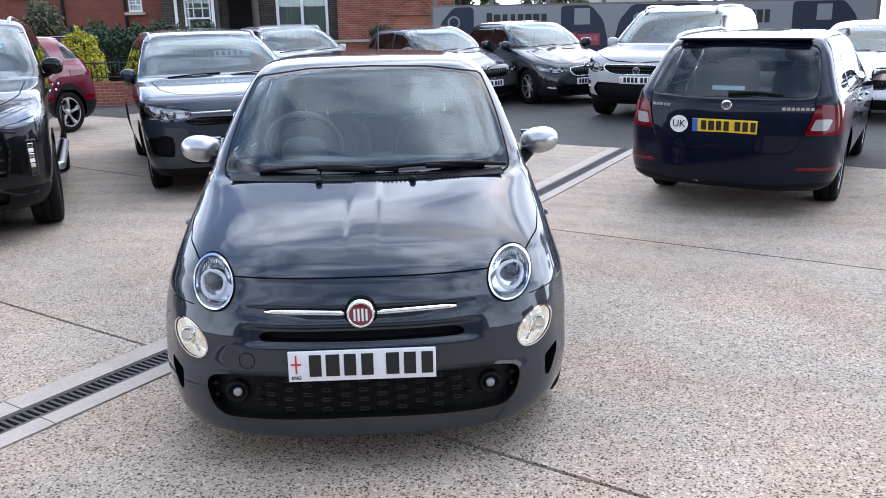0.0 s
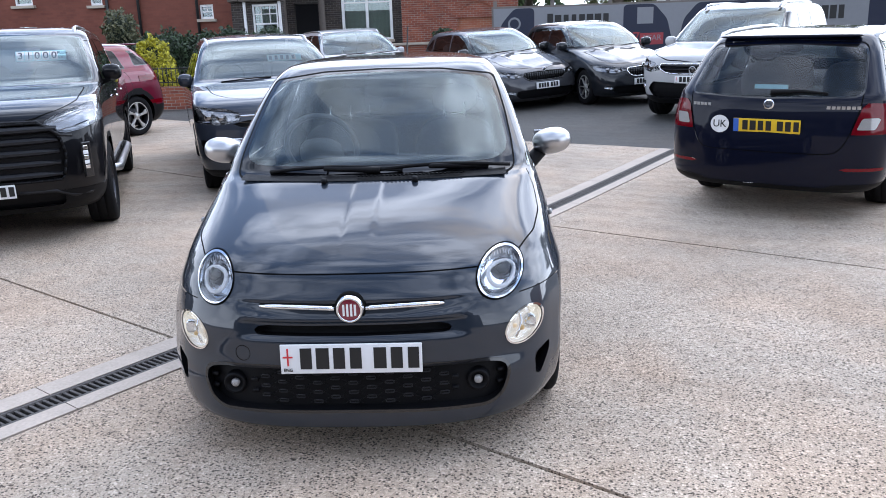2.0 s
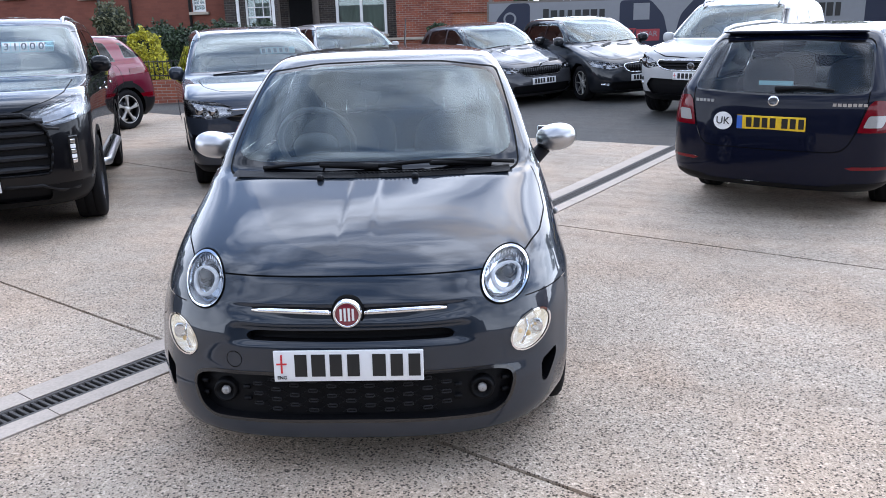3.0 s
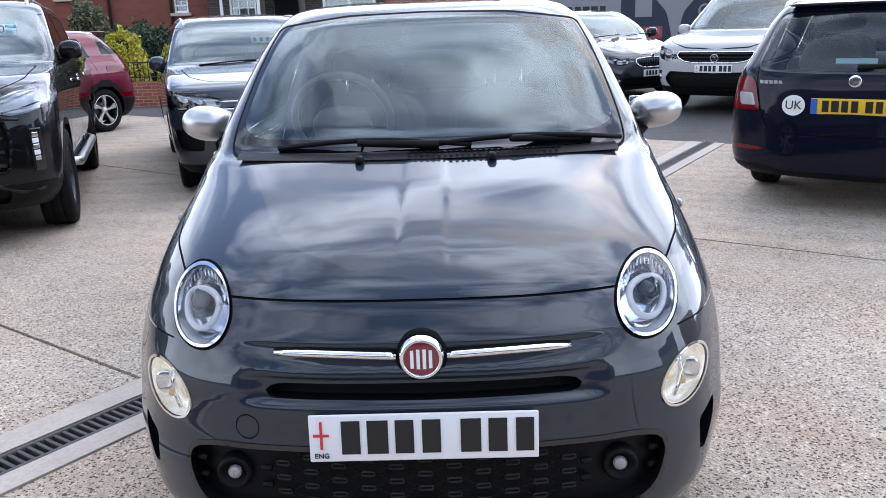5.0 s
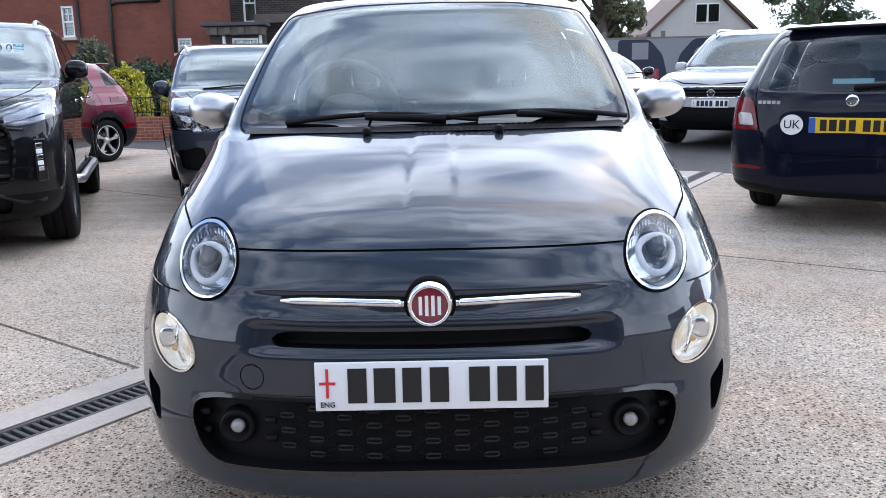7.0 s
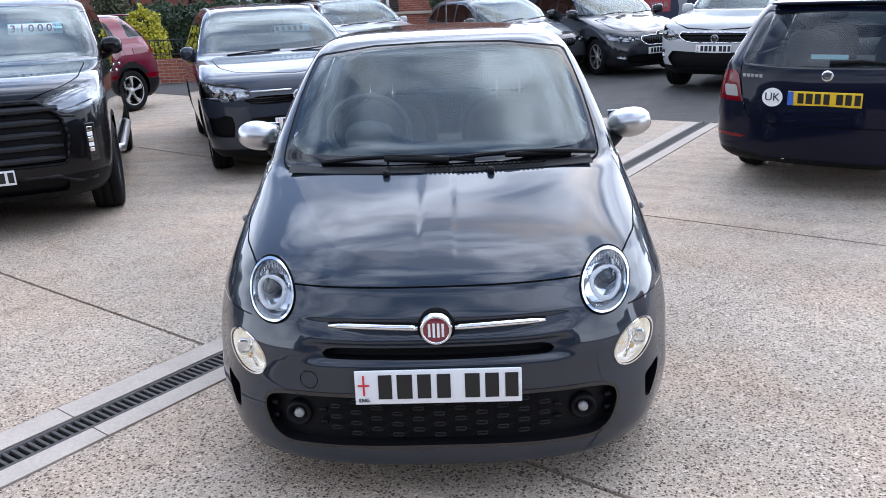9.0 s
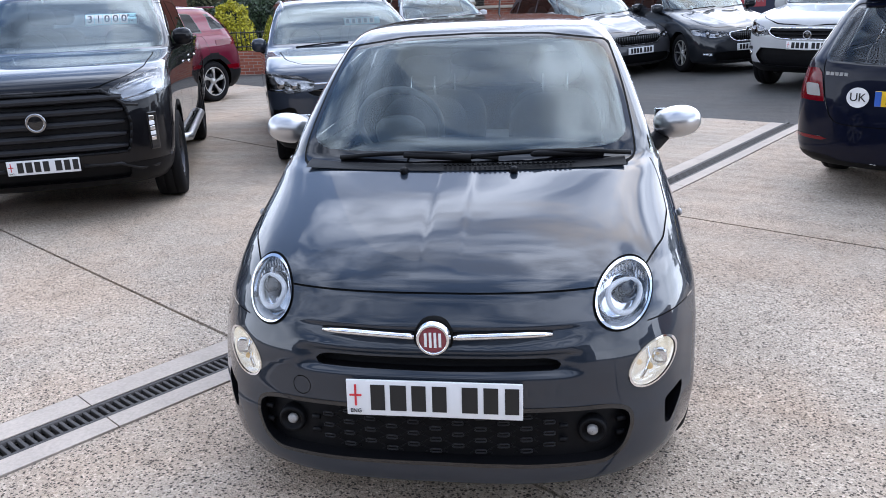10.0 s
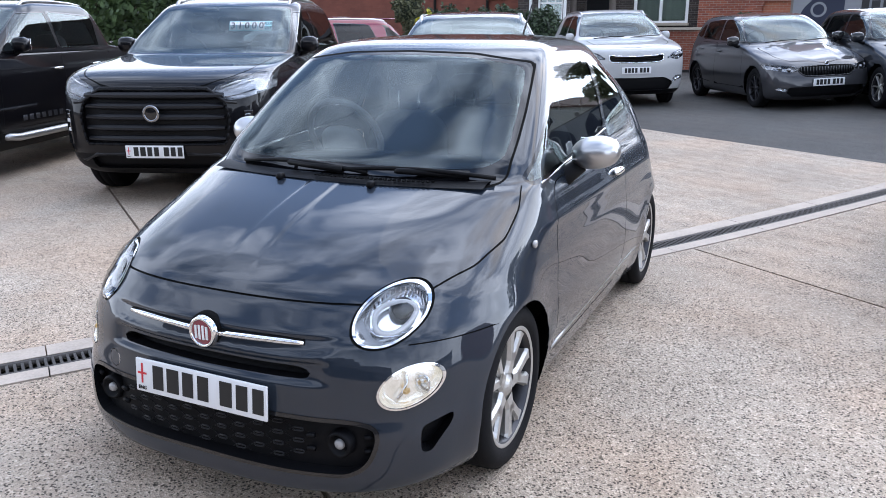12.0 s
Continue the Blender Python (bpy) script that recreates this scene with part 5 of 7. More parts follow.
    part("interior_mirror", blob((0, 1.42, 1.30), (0.11, 0.02, 0.035), 3.0), M_PLASTIC, root)
    return root


def sweep_strip(hw, y, z, depth):
    """The curved strip at the foot of the windscreen."""
    bm = bmesh.new()
    prev = None
    for x in np.linspace(-hw, hw, 25):
        k = 0.27 * x * x
        q = [bm.verts.new((x, y - depth + k, z)), bm.verts.new((x, y - depth * 0.2 + k, z + 0.014)), bm.verts.new((x, y + 0.06 + k, z + 0.02))]
        if prev:
            for a in range(2):
                bm.faces.new((prev[a], q[a], q[a + 1], prev[a + 1]))
        prev = q
    return bm


hatch = small_hatchback(Matrix.Identity(4))

# ---- the parked cars ----
HZ = (0.15, 0.21, 0.34, 0.50, 0.61, 0.71, 0.85, 0.96, 1.03, 1.18, 1.34, 1.42, 1.455, 1.465)
FAB_YF = (0.14, 0.04, 0.0, 0.03, 0.08, 0.20, 0.62, 1.12, 1.26, 1.54, 1.88, 2.14, 2.5, 2.8)
FAB_YR = (3.98, 4.05, 4.10, 4.08, 4.05, 4.02, 3.99, 3.96, 3.94, 3.85, 3.72, 3.55, 3.2, 3.0)
FAB_W = (0.78, 0.84, 0.875, 0.89, 0.89, 0.885, 0.87, 0.845, 0.81, 0.755, 0.69, 0.60, 0.40, 0.05)
fabia = {
    "rows": rows_of(HZ, FAB_YF, FAB_YR, FAB_W, (0.66, 0.28), (0.5, 0.40), 3.2, 3.2, 1.03),
    "paint": M_MIDG, "bowl": M_DCHROME, "screen_mat": M_SCREEN, "cowl": (1.16, 0.98), "cabin_end": 3.7, "seats": (1.95, 2.85),
    "wheel": (0.31, 0.20, 0.21, 0.83, 3.39, 0.86), "spokes": 10, "style": "star", "alloy": M_ALLOYD,
    "screen": [(0, 1.0), (0.68, 1.01), (0.62, 1.20), (0.55, 1.385), (0, 1.41)],
    "windows": [[(1.55, 1.03), (2.42, 1.045), (2.42, 1.36), (2.02, 1.345)], [(2.5, 1.045), (3.25, 1.07), (3.2, 1.33), (2.5, 1.365)], [(3.32, 1.09), (3.6, 1.12), (3.3, 1.31)]],
    "rear": [(0, 1.07), (0.6, 1.08), (0.52, 1.34), (0, 1.36)],
    "doors": [[(1.25, 0.3), (2.45, 0.3), (2.46, 1.0), (1.32, 1.0)], [(2.46, 0.3), (3.1, 0.34), (3.38, 0.75), (3.3, 1.0), (2.46, 1.0)]],
    "bonnet": [(0, 0.16), (0.55, 0.28), (0.68, 0.5), (0.72, 1.08), (0, 1.2)], "bonnet_z": 0.60,
    "lamp": [[(0.44, 0.59), (0.50, 0.655), (0.88, 0.70), (0.88, 0.62), (0.62, 0.565)]],
    "grille": [[(-0.01, 0.50), (0.38, 0.51), (0.48, 0.585), (0.44, 0.645), (-0.01, 0.66)]], "slats": ("v", 19), "grille_curve": 0.25, "surround": M_GLOSSB,
    "lower": [[(-0.01, 0.20), (0.55, 0.205), (0.64, 0.27), (0.62, 0.35), (-0.01, 0.36)]], "fog": [[(0.64, 0.29), (0.78, 0.30), (0.78, 0.34), (0.64, 0.33)]],
    "plate": (-0.012, 0.415), "mirror": (0.87, 1.5, 1.03), "mirror_paint": M_GLOSSB, "handles": [(2.3, 0.86, 0.875), (3.15, 0.88, 0.87)], "badge": (0.10, 0.685, 0.035), "wipers": True,
}


def bonnet_folds(c):
    """Two long folds on the bonnet and a light crease along the flank."""
    if 0.15 < c.y < 1.25 and c.z > 0.62 and abs(c.x) < 0.7:
        at = 0.20 + 0.20 * c.y
        c.z += 0.012 / (1 + ((abs(c.x) - at) / 0.04) ** 2)
    if abs(c.x) > 0.7 and 0.9 < c.y < 3.6:
        c.x += math.copysign(0.010 * math.exp(-(((c.z - 0.80) / 0.03) ** 2)) - 0.014 * math.exp(-(((c.z - 0.55) / 0.12) ** 2)), c.x)


fabia["shape"], fabia["ns"], fabia["na"] = bonnet_folds, 56, (26, 16, 12)
car_grey = build_car("hatchback", on_ground(1.84, 12.6, 29) @ Matrix.Diagonal((1, 1, 1.07, 1)), "graphite-grey five-door hatchback with a black vertical-bar grille", fabia)
fabia_dark = dict(fabia, paint=M_DARKG, alloy=M_ALLOY, spokes=7, surround=M_CHROME, mirror_paint=M_DARKG)
fabia_dark["lamp"] = [[(0.36, 0.60), (0.40, 0.655), (0.86, 0.71), (0.86, 0.61), (0.60, 0.56)]]
fabia_dark["grille"] = [[(-0.01, 0.50), (0.28, 0.51), (0.36, 0.59), (0.33, 0.645), (-0.01, 0.66)]]
car_dark = build_car("hatchback", on_ground(3.64, 12.4, 21.6) @ Matrix.Diagonal((1, 1, 1.06, 1)), "dark anthracite five-door hatchback with a chrome-edged grille", fabia_dark)

# crossover with more height
NIR_Z = (0.20, 0.28, 0.45, 0.65, 0.78, 0.88, 0.98, 1.06, 1.12, 1.26, 1.42, 1.50, 1.535, 1.545)
NIR_YF = (0.14, 0.04, 0.0, 0.03, 0.09, 0.20, 0.60, 1.10, 1.25, 1.52, 1.88, 2.14, 2.5, 2.9)
NIR_YR = (4.2, 4.28, 4.35, 4.34, 4.31, 4.28, 4.25, 4.21, 4.18, 4.06, 3.88, 3.7, 3.4, 3.1)
NIR_W = (0.80, 0.86, 0.895, 0.905, 0.905, 0.90, 0.885, 0.86, 0.825, 0.77, 0.69, 0.60, 0.40, 0.05)
niro = {
    "rows": rows_of(NIR_Z, NIR_YF, NIR_YR, NIR_W, (0.62, 0.28), (0.5, 0.40), 3.3, 3.2, 1.09),
    "paint": M_WHITEP, "bowl": M_DCHROME, "cowl": (1.14, 1.07), "cabin_end": 3.9, "seats": (1.95, 2.85),
    "wheel": (0.325, 0.21, 0.215, 0.85, 3.55, 0.87), "spokes": 5, "cladding": 0.05, "sill": 0.30,
    "screen": [(0, 1.09), (0.68, 1.10), (0.61, 1.28), (0.53, 1.455), (0, 1.48)],
    "windows": [[(1.55, 1.09), (2.45, 1.105), (2.45, 1.43), (2.03, 1.41)], [(2.53, 1.105), (3.4, 1.13), (3.3, 1.40), (2.53, 1.435)]],
    "rear": [(0, 1.13), (0.6, 1.14), (0.52, 1.42), (0, 1.44)],
    "doors": [[(1.25, 0.36), (2.48, 0.36), (2.49, 1.06), (1.32, 1.06)], [(2.49, 0.36), (3.2, 0.40), (3.5, 0.8), (3.4, 1.06), (2.49, 1.06)]],
    "bonnet": [(0, 0.16), (0.55, 0.28), (0.70, 0.5), (0.74, 1.08), (0, 1.2)], "bonnet_z": 0.76,
    "lamp": [[(0.52, 0.74), (0.60, 0.78), (0.90, 0.90), (0.90, 0.78), (0.70, 0.70)]],
    "grille": [[(-0.01, 0.665), (0.42, 0.68), (0.50, 0.735), (0.46, 0.785), (-0.01, 0.775)]], "slats": ("h", 3), "grille_curve": 0.25, "surround": M_CHROME,
    "lower": [[(-0.01, 0.26), (0.60, 0.27), (0.66, 0.36), (0.50, 0.42), (-0.01, 0.42)]], "fog": [[(0.56, 0.40), (0.80, 0.42), (0.80, 0.48), (0.62, 0.47)]],
    "plate": (-0.012, 0.53), "mirror": (0.88, 1.5, 1.10), "handles": [(2.3, 0.93, 0.89)], "rails": (2.1, 3.7, 0.60, 1.50), "wipers": True,
}

blue = dict(niro, paint=M_BLUEG, surround=None, flag=True, slats=("h", 2))
BLU_YF = (0.12, 0.03, 0.0, 0.0, 0.02, 0.07, 0.42) + NIR_YF[7:]
blue["rows"] = rows_of(tuple(z * 1.07 for z in NIR_Z), BLU_YF, tuple(y * 1.02 for y in NIR_YR), tuple(w_ * 1.02 for w_ in NIR_W), (0.50, 0.28), (0.5, 0.40), 3.8, 3.2, 1.16)
for key in ("screen", "windows", "rear", "doors"):
    blue[key] = [(a, b * 1.07) for a, b in niro[key]] if key in ("screen", "rear") else [[(a, b * 1.07) for a, b in q] for q in niro[key]]
blue["mirror_size"] = (0.085, 0.06, 0.075)
blue["cowl"], blue["mirror"], blue["rails"] = (1.14, 1.125), (0.86, 1.55, 1.16), (2.0, 3.8, 0.62, 1.575)
blue["lamp"] = [[(0.46, 0.80), (0.46, 0.875), (0.60, 0.925), (0.96, 0.955), (0.96, 0.80), (0.70, 0.76)]]
blue["grille"] = [[(-0.01, 0.715), (0.40, 0.72), (0.58, 0.755), (0.44, 0.80), (-0.01, 0.80)]]
blue["lower"] = [[(-0.01, 0.33), (0.50, 0.34), (0.58, 0.46), (0.50, 0.60), (-0.01, 0.61)], [(0.66, 0.42), (0.86, 0.44), (0.88, 0.60), (0.70, 0.645), (0.645, 0.60)]]
blue.pop("fog")
blue["plate"], blue["badge"] = (-0.012, 0.53), (0.0, 0.78, 0.06)
white_x = dict(blue, screen_mat=M_SCREEN, paint=M_WHITEP, flag=False, surround=M_CHROME)
del white_x["badge"]
white_x["grille"] = [[(-0.01, 0.735), (0.44, 0.755), (0.50, 0.81), (0.45, 0.86), (-0.01, 0.85)]]
white_x["lamp"] = [[(0.56, 0.82), (0.64, 0.89), (0.95, 0.99), (0.95, 0.87), (0.74, 0.78)]]
white_x["lower"] = [[(-0.01, 0.28), (0.60, 0.29), (0.68, 0.42), (0.52, 0.50), (-0.01, 0.50)]]
white_x["fog"] = [[(0.66, 0.44), (0.86, 0.47), (0.86, 0.535), (0.70, 0.52)]]
white_x["plate"] = (-0.012, 0.62)
car_white = build_car("crossover", on_ground(-1.28, 12.7, 26) @ Matrix.Diagonal((1, 1, 1.06, 1)), "white crossover with silver roof rails and a slim grille", white_x)
car_blue = build_car("crossover", on_ground(-1.55, 5.65, 21.5) @ Matrix.Diagonal((1, 1, 1.025, 1)), "blue-grey crossover with a price card in its windscreen", blue)

for sg in (-1, 1):
    part("chrome_strip", tube([(sg * x, 0.012 + 0.30 * x * x * x, 0.845) for x in np.linspace(0.07, 0.52, 8)], 0.010, 6), M_CHROME, car_blue, "chrome strip between lamp and badge")
    for k in range(3):
        part("pocket_bar", tube([(sg * 0.72, 0.16, 0.48 + 0.05 * k), (sg * 0.82, 0.24, 0.485 + 0.05 * k)], 0.012, 6), M_LINK, car_blue)
red = dict(blue, paint=M_RED, glass=M_TINT, alloy=M_ALLOY, style="twist", spokes=5, flag=False)
red["wheel"] = (0.35, 0.22, 0.245, 0.88, 3.55, 0.90)
red["tail_lamp"] = [[(0.55, 0.98), (0.93, 0.96), (0.93, 1.06), (0.62, 1.10)]]
red["doors"] = red["doors"] + [[(3.78, 0.92), (3.98, 0.92), (3.98, 1.05), (3.78, 1.05)]]
red["windows"] = red["windows"] + [[(3.66, 1.24), (4.05, 1.25), (3.66, 1.47)]]
red["cladding"] = 0.085
red["tail_refl"] = [[(0.70, 0.56), (0.93, 0.56), (0.93, 0.60), (0.70, 0.60)]]
red["tail_black"] = [[(-0.01, 0.2), (0.96, 0.2), (0.96, 0.52), (-0.01, 0.52)]]
car_red = build_car("crossover", on_ground(-7.8, 8.4, -22), "crimson crossover with two-tone twisted alloy wheels", red)
part("roof_spoiler", blob((0, 3.98, 1.60), (0.60, 0.16, 0.022), 3.2, (26, 10)), M_RED, car_red, "crimson roof spoiler")

# pickups
M_SLAT = plain("satin_grille_plastic", (0.010, 0.010, 0.012), 0.42, spec=0.35)
OR_Z = (0.28, 0.36, 0.55, 0.75, 0.90, 1.02, 1.10, 1.16, 1.19, 1.24, 1.42, 1.62, 1.74, 1.80, 1.82)
PK_Z = (0.28, 0.36, 0.55, 0.78, 0.96, 1.09, 1.18, 1.245, 1.275, 1.31, 1.47, 1.65, 1.77, 1.83, 1.85)
PK_YF = (0.16, 0.05, 0.0, 0.0, 0.03, 0.10, 0.35, 1.0, 1.28, 1.38, 1.68, 2.02, 2.28, 2.6, 2.9)
PK_YR = (5.25, 5.30, 5.34, 5.36, 5.36, 5.35, 5.35, 5.34, 5.32, 3.98, 3.92, 3.84, 3.72, 3.55, 3.3)
PK_W = (0.83, 0.885, 0.93, 0.945, 0.95, 0.945, 0.93, 0.915, 0.905, 0.905, 0.86, 0.805, 0.745, 0.58, 0.1)
pick_up = {
    "rows": rows_of(PK_Z, PK_YF, PK_YR, PK_W, (0.58, 0.28), (0.22, 0.3), 3.6, 4.5, 1.29), "ns": 52,
    "paint": M_BLACKP, "sill": 0.47, "bowl": M_LAMPIN, "cowl": (1.28, 1.245), "cabin_end": 3.9, "seats": (2.1, 3.0), "glass": M_GLASSD,
    "wheel": (0.385, 0.25, 0.23, 0.93, 4.08, 0.945), "spokes": 6, "alloy": M_ALLOYD, "cladding": 0.04,
    "screen": [(0, 1.285), (0.80, 1.295), (0.74, 1.48), (0.665, 1.725), (0, 1.765)],
    "windows": [[(1.75, 1.30), (2.62, 1.31), (2.62, 1.70), (2.2, 1.68)], [(2.70, 1.31), (3.55, 1.33), (3.62, 1.67), (2.70, 1.705)]],
    "rear": [(0, 1.33), (0.66, 1.27), (0.58, 1.60), (0, 1.62)],
    "doors": [[(1.42, 0.5), (2.65, 0.5), (2.66, 1.27), (1.45, 1.27)], [(2.66, 0.5), (3.5, 0.5), (3.75, 0.85), (3.78, 1.27), (2.66, 1.27)]],
    "bonnet": [(0, 0.045), (0.45, 0.075), (0.66, 0.2), (0.77, 0.42), (0.78, 1.2), (0, 1.33)], "bonnet_z": 1.04,
    "lamp": [[(0.50, 1.03), (0.62, 1.085), (0.78, 1.14), (0.98, 1.19), (0.98, 1.02), (0.80, 0.955), (0.66, 0.935)]],
    "grille": [[(-0.01, 0.56), (0.63, 0.56), (0.67, 0.78), (0.635, 0.92), (0.49, 1.03), (-0.01, 1.03)]], "slats": ("h", 5), "grille_curve": 0.12, "slat_mat": M_SLAT, "surround": M_PLASTIC,
    "lower": [[(-0.01, 0.34), (0.6, 0.34), (0.62, 0.46), (-0.01, 0.46)]], "plate": (-0.02, 0.50), "flag": True, "mirror": (0.91, 1.80, 1.36), "mirror_size": (0.095, 0.065, 0.082), "handles": [(2.5, 1.09, 0.96), (3.35, 1.11, 0.96)], "handle_mat": M_CHROME, "badge": (-0.01, 0.83, 0.075), "badge_mat": M_DCHROME, "rails": (2.35, 3.75, 0.64, 1.80),
}
truck = build_car("pickup_truck", on_ground(-3.55, 3.42, 21.3), "black double-cab pickup with barred grille and windscreen price card", pick_up, "pickups")
truck_2 = build_car("pickup_truck", on_ground(-6.35, 2.1, 20), "black double-cab pickup with bright side steps", dict(pick_up, plate=(-0.02, 0.52), glass=M_GLASS), "pickups")


def skin(spec, x, h):
    """Where the nose of a car stands at a height and distance from the middle."""
    hs = [r[0] for r in spec["rows"]]
    a, w_, d, n_ = (float(np.interp(h, hs, [r[q] for r in spec["rows"]])) for q in (1, 3, 4, 6))
    return a + d * (1 - (1 - min(0.999, abs(x) / w_) ** n_) ** (1 / n_))


for t_ in (truck, truck_2):
    for sg in (-1, 1):
        pts = [(sg * 0.88, 1.45, 0.43), (sg * 0.955, 1.6, 0.41), (sg * 0.955, 3.5, 0.41), (sg * 0.88, 3.62, 0.43)]
        part("side_step", tube(pts, 0.04, 10), M_STEEL, t_, "bright tubular side step")
        on_nose = lambda x, h, out: (sg * x, skin(pick_up, x, h) - out, h)
        tilt = math.degrees(math.atan2(skin(pick_up, 0.84, 0.7) - skin(pick_up, 0.78, 0.7), 0.06))
        turn = Matrix.Rotation(radians(tilt * sg), 3, "Z")
        bez = part("lamp_bezel", box(on_nose(0.81, 0.70, -0.006), (0.085, 0.03, 0.30), 0.010, rot=turn), M_GLOSSB, t_, "black bezel of the upright lamp", smooth=False)
        for k in range(6):
            h = 0.598 + 0.041 * k
            part("led_block", box(on_nose(0.81, h, 0.010), (0.046, 0.010, 0.033), 0.004, rot=turn), M_CHROME if k % 2 else M_STICK, bez, "bright lamp block", smooth=False)
        part("grille_edge_strip", tube([on_nose(x, h, 0.006) for x, h in ((0.0, 1.046), (0.30, 1.046), (0.48, 1.042), (0.56, 0.985), (0.64, 0.925), (0.73, 0.915))], 0.012, 6), M_SLAT, t_, "satin dark edge strip")
        part("light_guide", tube([on_nose(x, h, 0.003) for x, h in ((0.60, 1.045), (0.72, 1.09), (0.84, 1.115))], 0.008, 6), M_STICK, t_, "white light guide in the headlamp")
        part("headlamp_divider", tube([on_nose(x, h, 0.003) for x, h in ((0.64, 0.965), (0.74, 0.985), (0.86, 1.02))], 0.006, 6), M_DCHROME, t_)
        part("bumper_edge", tube([on_nose(x, h, 0.004) for x, h in ((0.28, 0.475), (0.55, 0.47), (0.68, 0.415), (0.80, 0.42), (0.90, 0.475))], 0.018, 6), M_LINK, t_)

# big white off-roader
WS_YR = (4.85, 4.92, 4.96, 4.98, 4.98, 4.97, 4.97, 4.96, 4.94, 4.90, 4.85, 4.75, 4.55, 4.3, 4.0)
white = dict(pick_up, paint=M_WHITEP, bowl=M_DCHROME, glass=M_TINT, alloy=M_ALLOY, sill=0.40)
white["rows"] = rows_of(tuple(z * 0.97 for z in OR_Z), PK_YF, WS_YR, PK_W, (0.66, 0.28), (0.4, 0.35), 3.2, 3.5, 1.16)
white["lamp"] = [[(0.50, 0.80), (0.62, 0.90), (0.98, 1.0), (0.98, 0.84), (0.72, 0.76)]]
white["grille"] = [[(-0.01, 0.735), (0.40, 0.745), (0.56, 0.83), (0.52, 0.885), (-0.01, 0.89)]]
white["slats"], white["surround"] = ("h", 3), M_CHROME
white["lower"] = [[(-0.01, 0.36), (0.62, 0.37), (0.74, 0.50), (0.66, 0.62), (-0.01, 0.60)]]
white["fog"] = [[(0.80, 0.48), (0.90, 0.50), (0.90, 0.62), (0.80, 0.62)]]
white["plate"], white["badge"], white["mirror"], white["rails"] = (-0.02, 0.66), (0.01, 0.80, 0.06), (0.92, 1.66, 1.17), (2.2, 4.4, 0.62, 1.73)
white["windows"] = [[(1.72, 1.20), (2.62, 1.22), (2.62, 1.60), (2.2, 1.58)], [(2.70, 1.22), (3.45, 1.24), (3.45, 1.60), (2.70, 1.605)], [(3.55, 1.24), (4.5, 1.3), (4.4, 1.55), (3.55, 1.6)]]
white["screen"] = [(0, 1.17), (0.77, 1.18), (0.72, 1.41), (0.655, 1.65), (0, 1.685)]
white["cowl"] = (1.28, 1.13)
white["bonnet_z"] = 0.92
white["doors"] = [[(1.42, 0.5), (2.65, 0.5), (2.66, 1.17), (1.45, 1.17)], [(2.66, 0.5), (3.4, 0.5), (3.5, 0.85), (3.5, 1.17), (2.66, 1.17)]]
white["rear"] = [(0, 1.2), (0.66, 1.2), (0.58, 1.55), (0, 1.57)]
suv_white = build_car("off_roader", on_ground(3.75, 9.7, -34.8), "tall white off-road estate with black bumper and roof rails", white)

# navy estate, tail towards the forecourt
EST_Z = (0.26, 0.31, 0.42, 0.61, 0.73, 0.81, 0.91, 0.99, 1.045, 1.19, 1.37, 1.465, 1.505, 1.52)
EST_YF = (0.14, 0.04, 0.0, 0.03, 0.08, 0.20, 0.70, 1.25, 1.40, 1.70, 2.08, 2.40, 2.8, 3.2)
EST_YR = (4.62, 4.655, 4.662, 4.658, 4.652, 4.642, 4.628, 4.605, 4.56, 4.43, 4.27, 4.15, 3.9, 3.6)
EST_W = (0.80, 0.86, 0.895, 0.907, 0.905, 0.90, 0.885, 0.86, 0.83, 0.775, 0.705, 0.62, 0.42, 0.08)
estate = dict(fabia, paint=M_NAVY)
del estate["shape"]
estate["rows"] = rows_of(EST_Z, EST_YF, EST_YR, tuple(w_ * 0.96 for w_ in EST_W), (0.75, 0.28), (0.44, 0.30), 2.9, 3.0, 1.0)
estate["ns"], estate["na"] = 60, (16, 18, 20)
estate["wheel"], estate["cowl"], estate["cabin_end"], estate["seats"] = (0.315, 0.205, 0.21, 0.88, 3.56, 0.84), (1.30, 0.985), 4.2, (2.1, 3.05)
estate["alloy"] = M_ALLOY
estate["glass"] = M_CLEAR
estate["round"] = 0.012
estate["mirror_paint"] = M_NAVY
estate["screen"] = [(0, 1.01), (0.67, 1.02), (0.61, 1.2), (0.53, 1.385), (0, 1.41)]
estate["windows"] = [[(1.75, 1.0), (2.55, 1.01), (2.55, 1.39), (2.2, 1.38)], [(2.63, 1.01), (3.45, 1.02), (3.45, 1.39), (2.63, 1.395)], [(3.53, 1.02), (4.2, 1.06), (3.95, 1.35), (3.53, 1.39)]]
estate["rear"] = [(0, 1.0), (0.66, 1.02), (0.60, 1.375), (0, 1.39)]
estate["doors"] = [[(1.4, 0.3), (2.58, 0.3), (2.59, 0.98), (1.46, 0.98)], [(2.59, 0.3), (3.25, 0.34), (3.52, 0.75), (3.5, 0.98), (2.59, 0.98)]]
estate["tailgate"] = [(0, 0.565), (0.53, 0.57), (0.60, 0.70), (0.665, 0.975), (0.61, 1.405), (0, 1.435)]
estate["tail_lamp"] = [[(0.61, 0.725), (0.92, 0.725), (0.92, 0.945), (0.70, 0.965), (0.665, 0.93)]]
estate["tail_clear"] = [[(0.645, 0.762), (0.765, 0.762), (0.79, 0.85), (0.675, 0.85)]]
estate["tail_refl"] = [[(0.56, 0.44), (0.84, 0.44), (0.84, 0.465), (0.56, 0.465)]]
estate["tail_black"] = [[(-0.01, 0.15), (0.9, 0.15), (0.9, 0.335), (0.55, 0.33), (0.45, 0.30), (-0.01, 0.30)]]
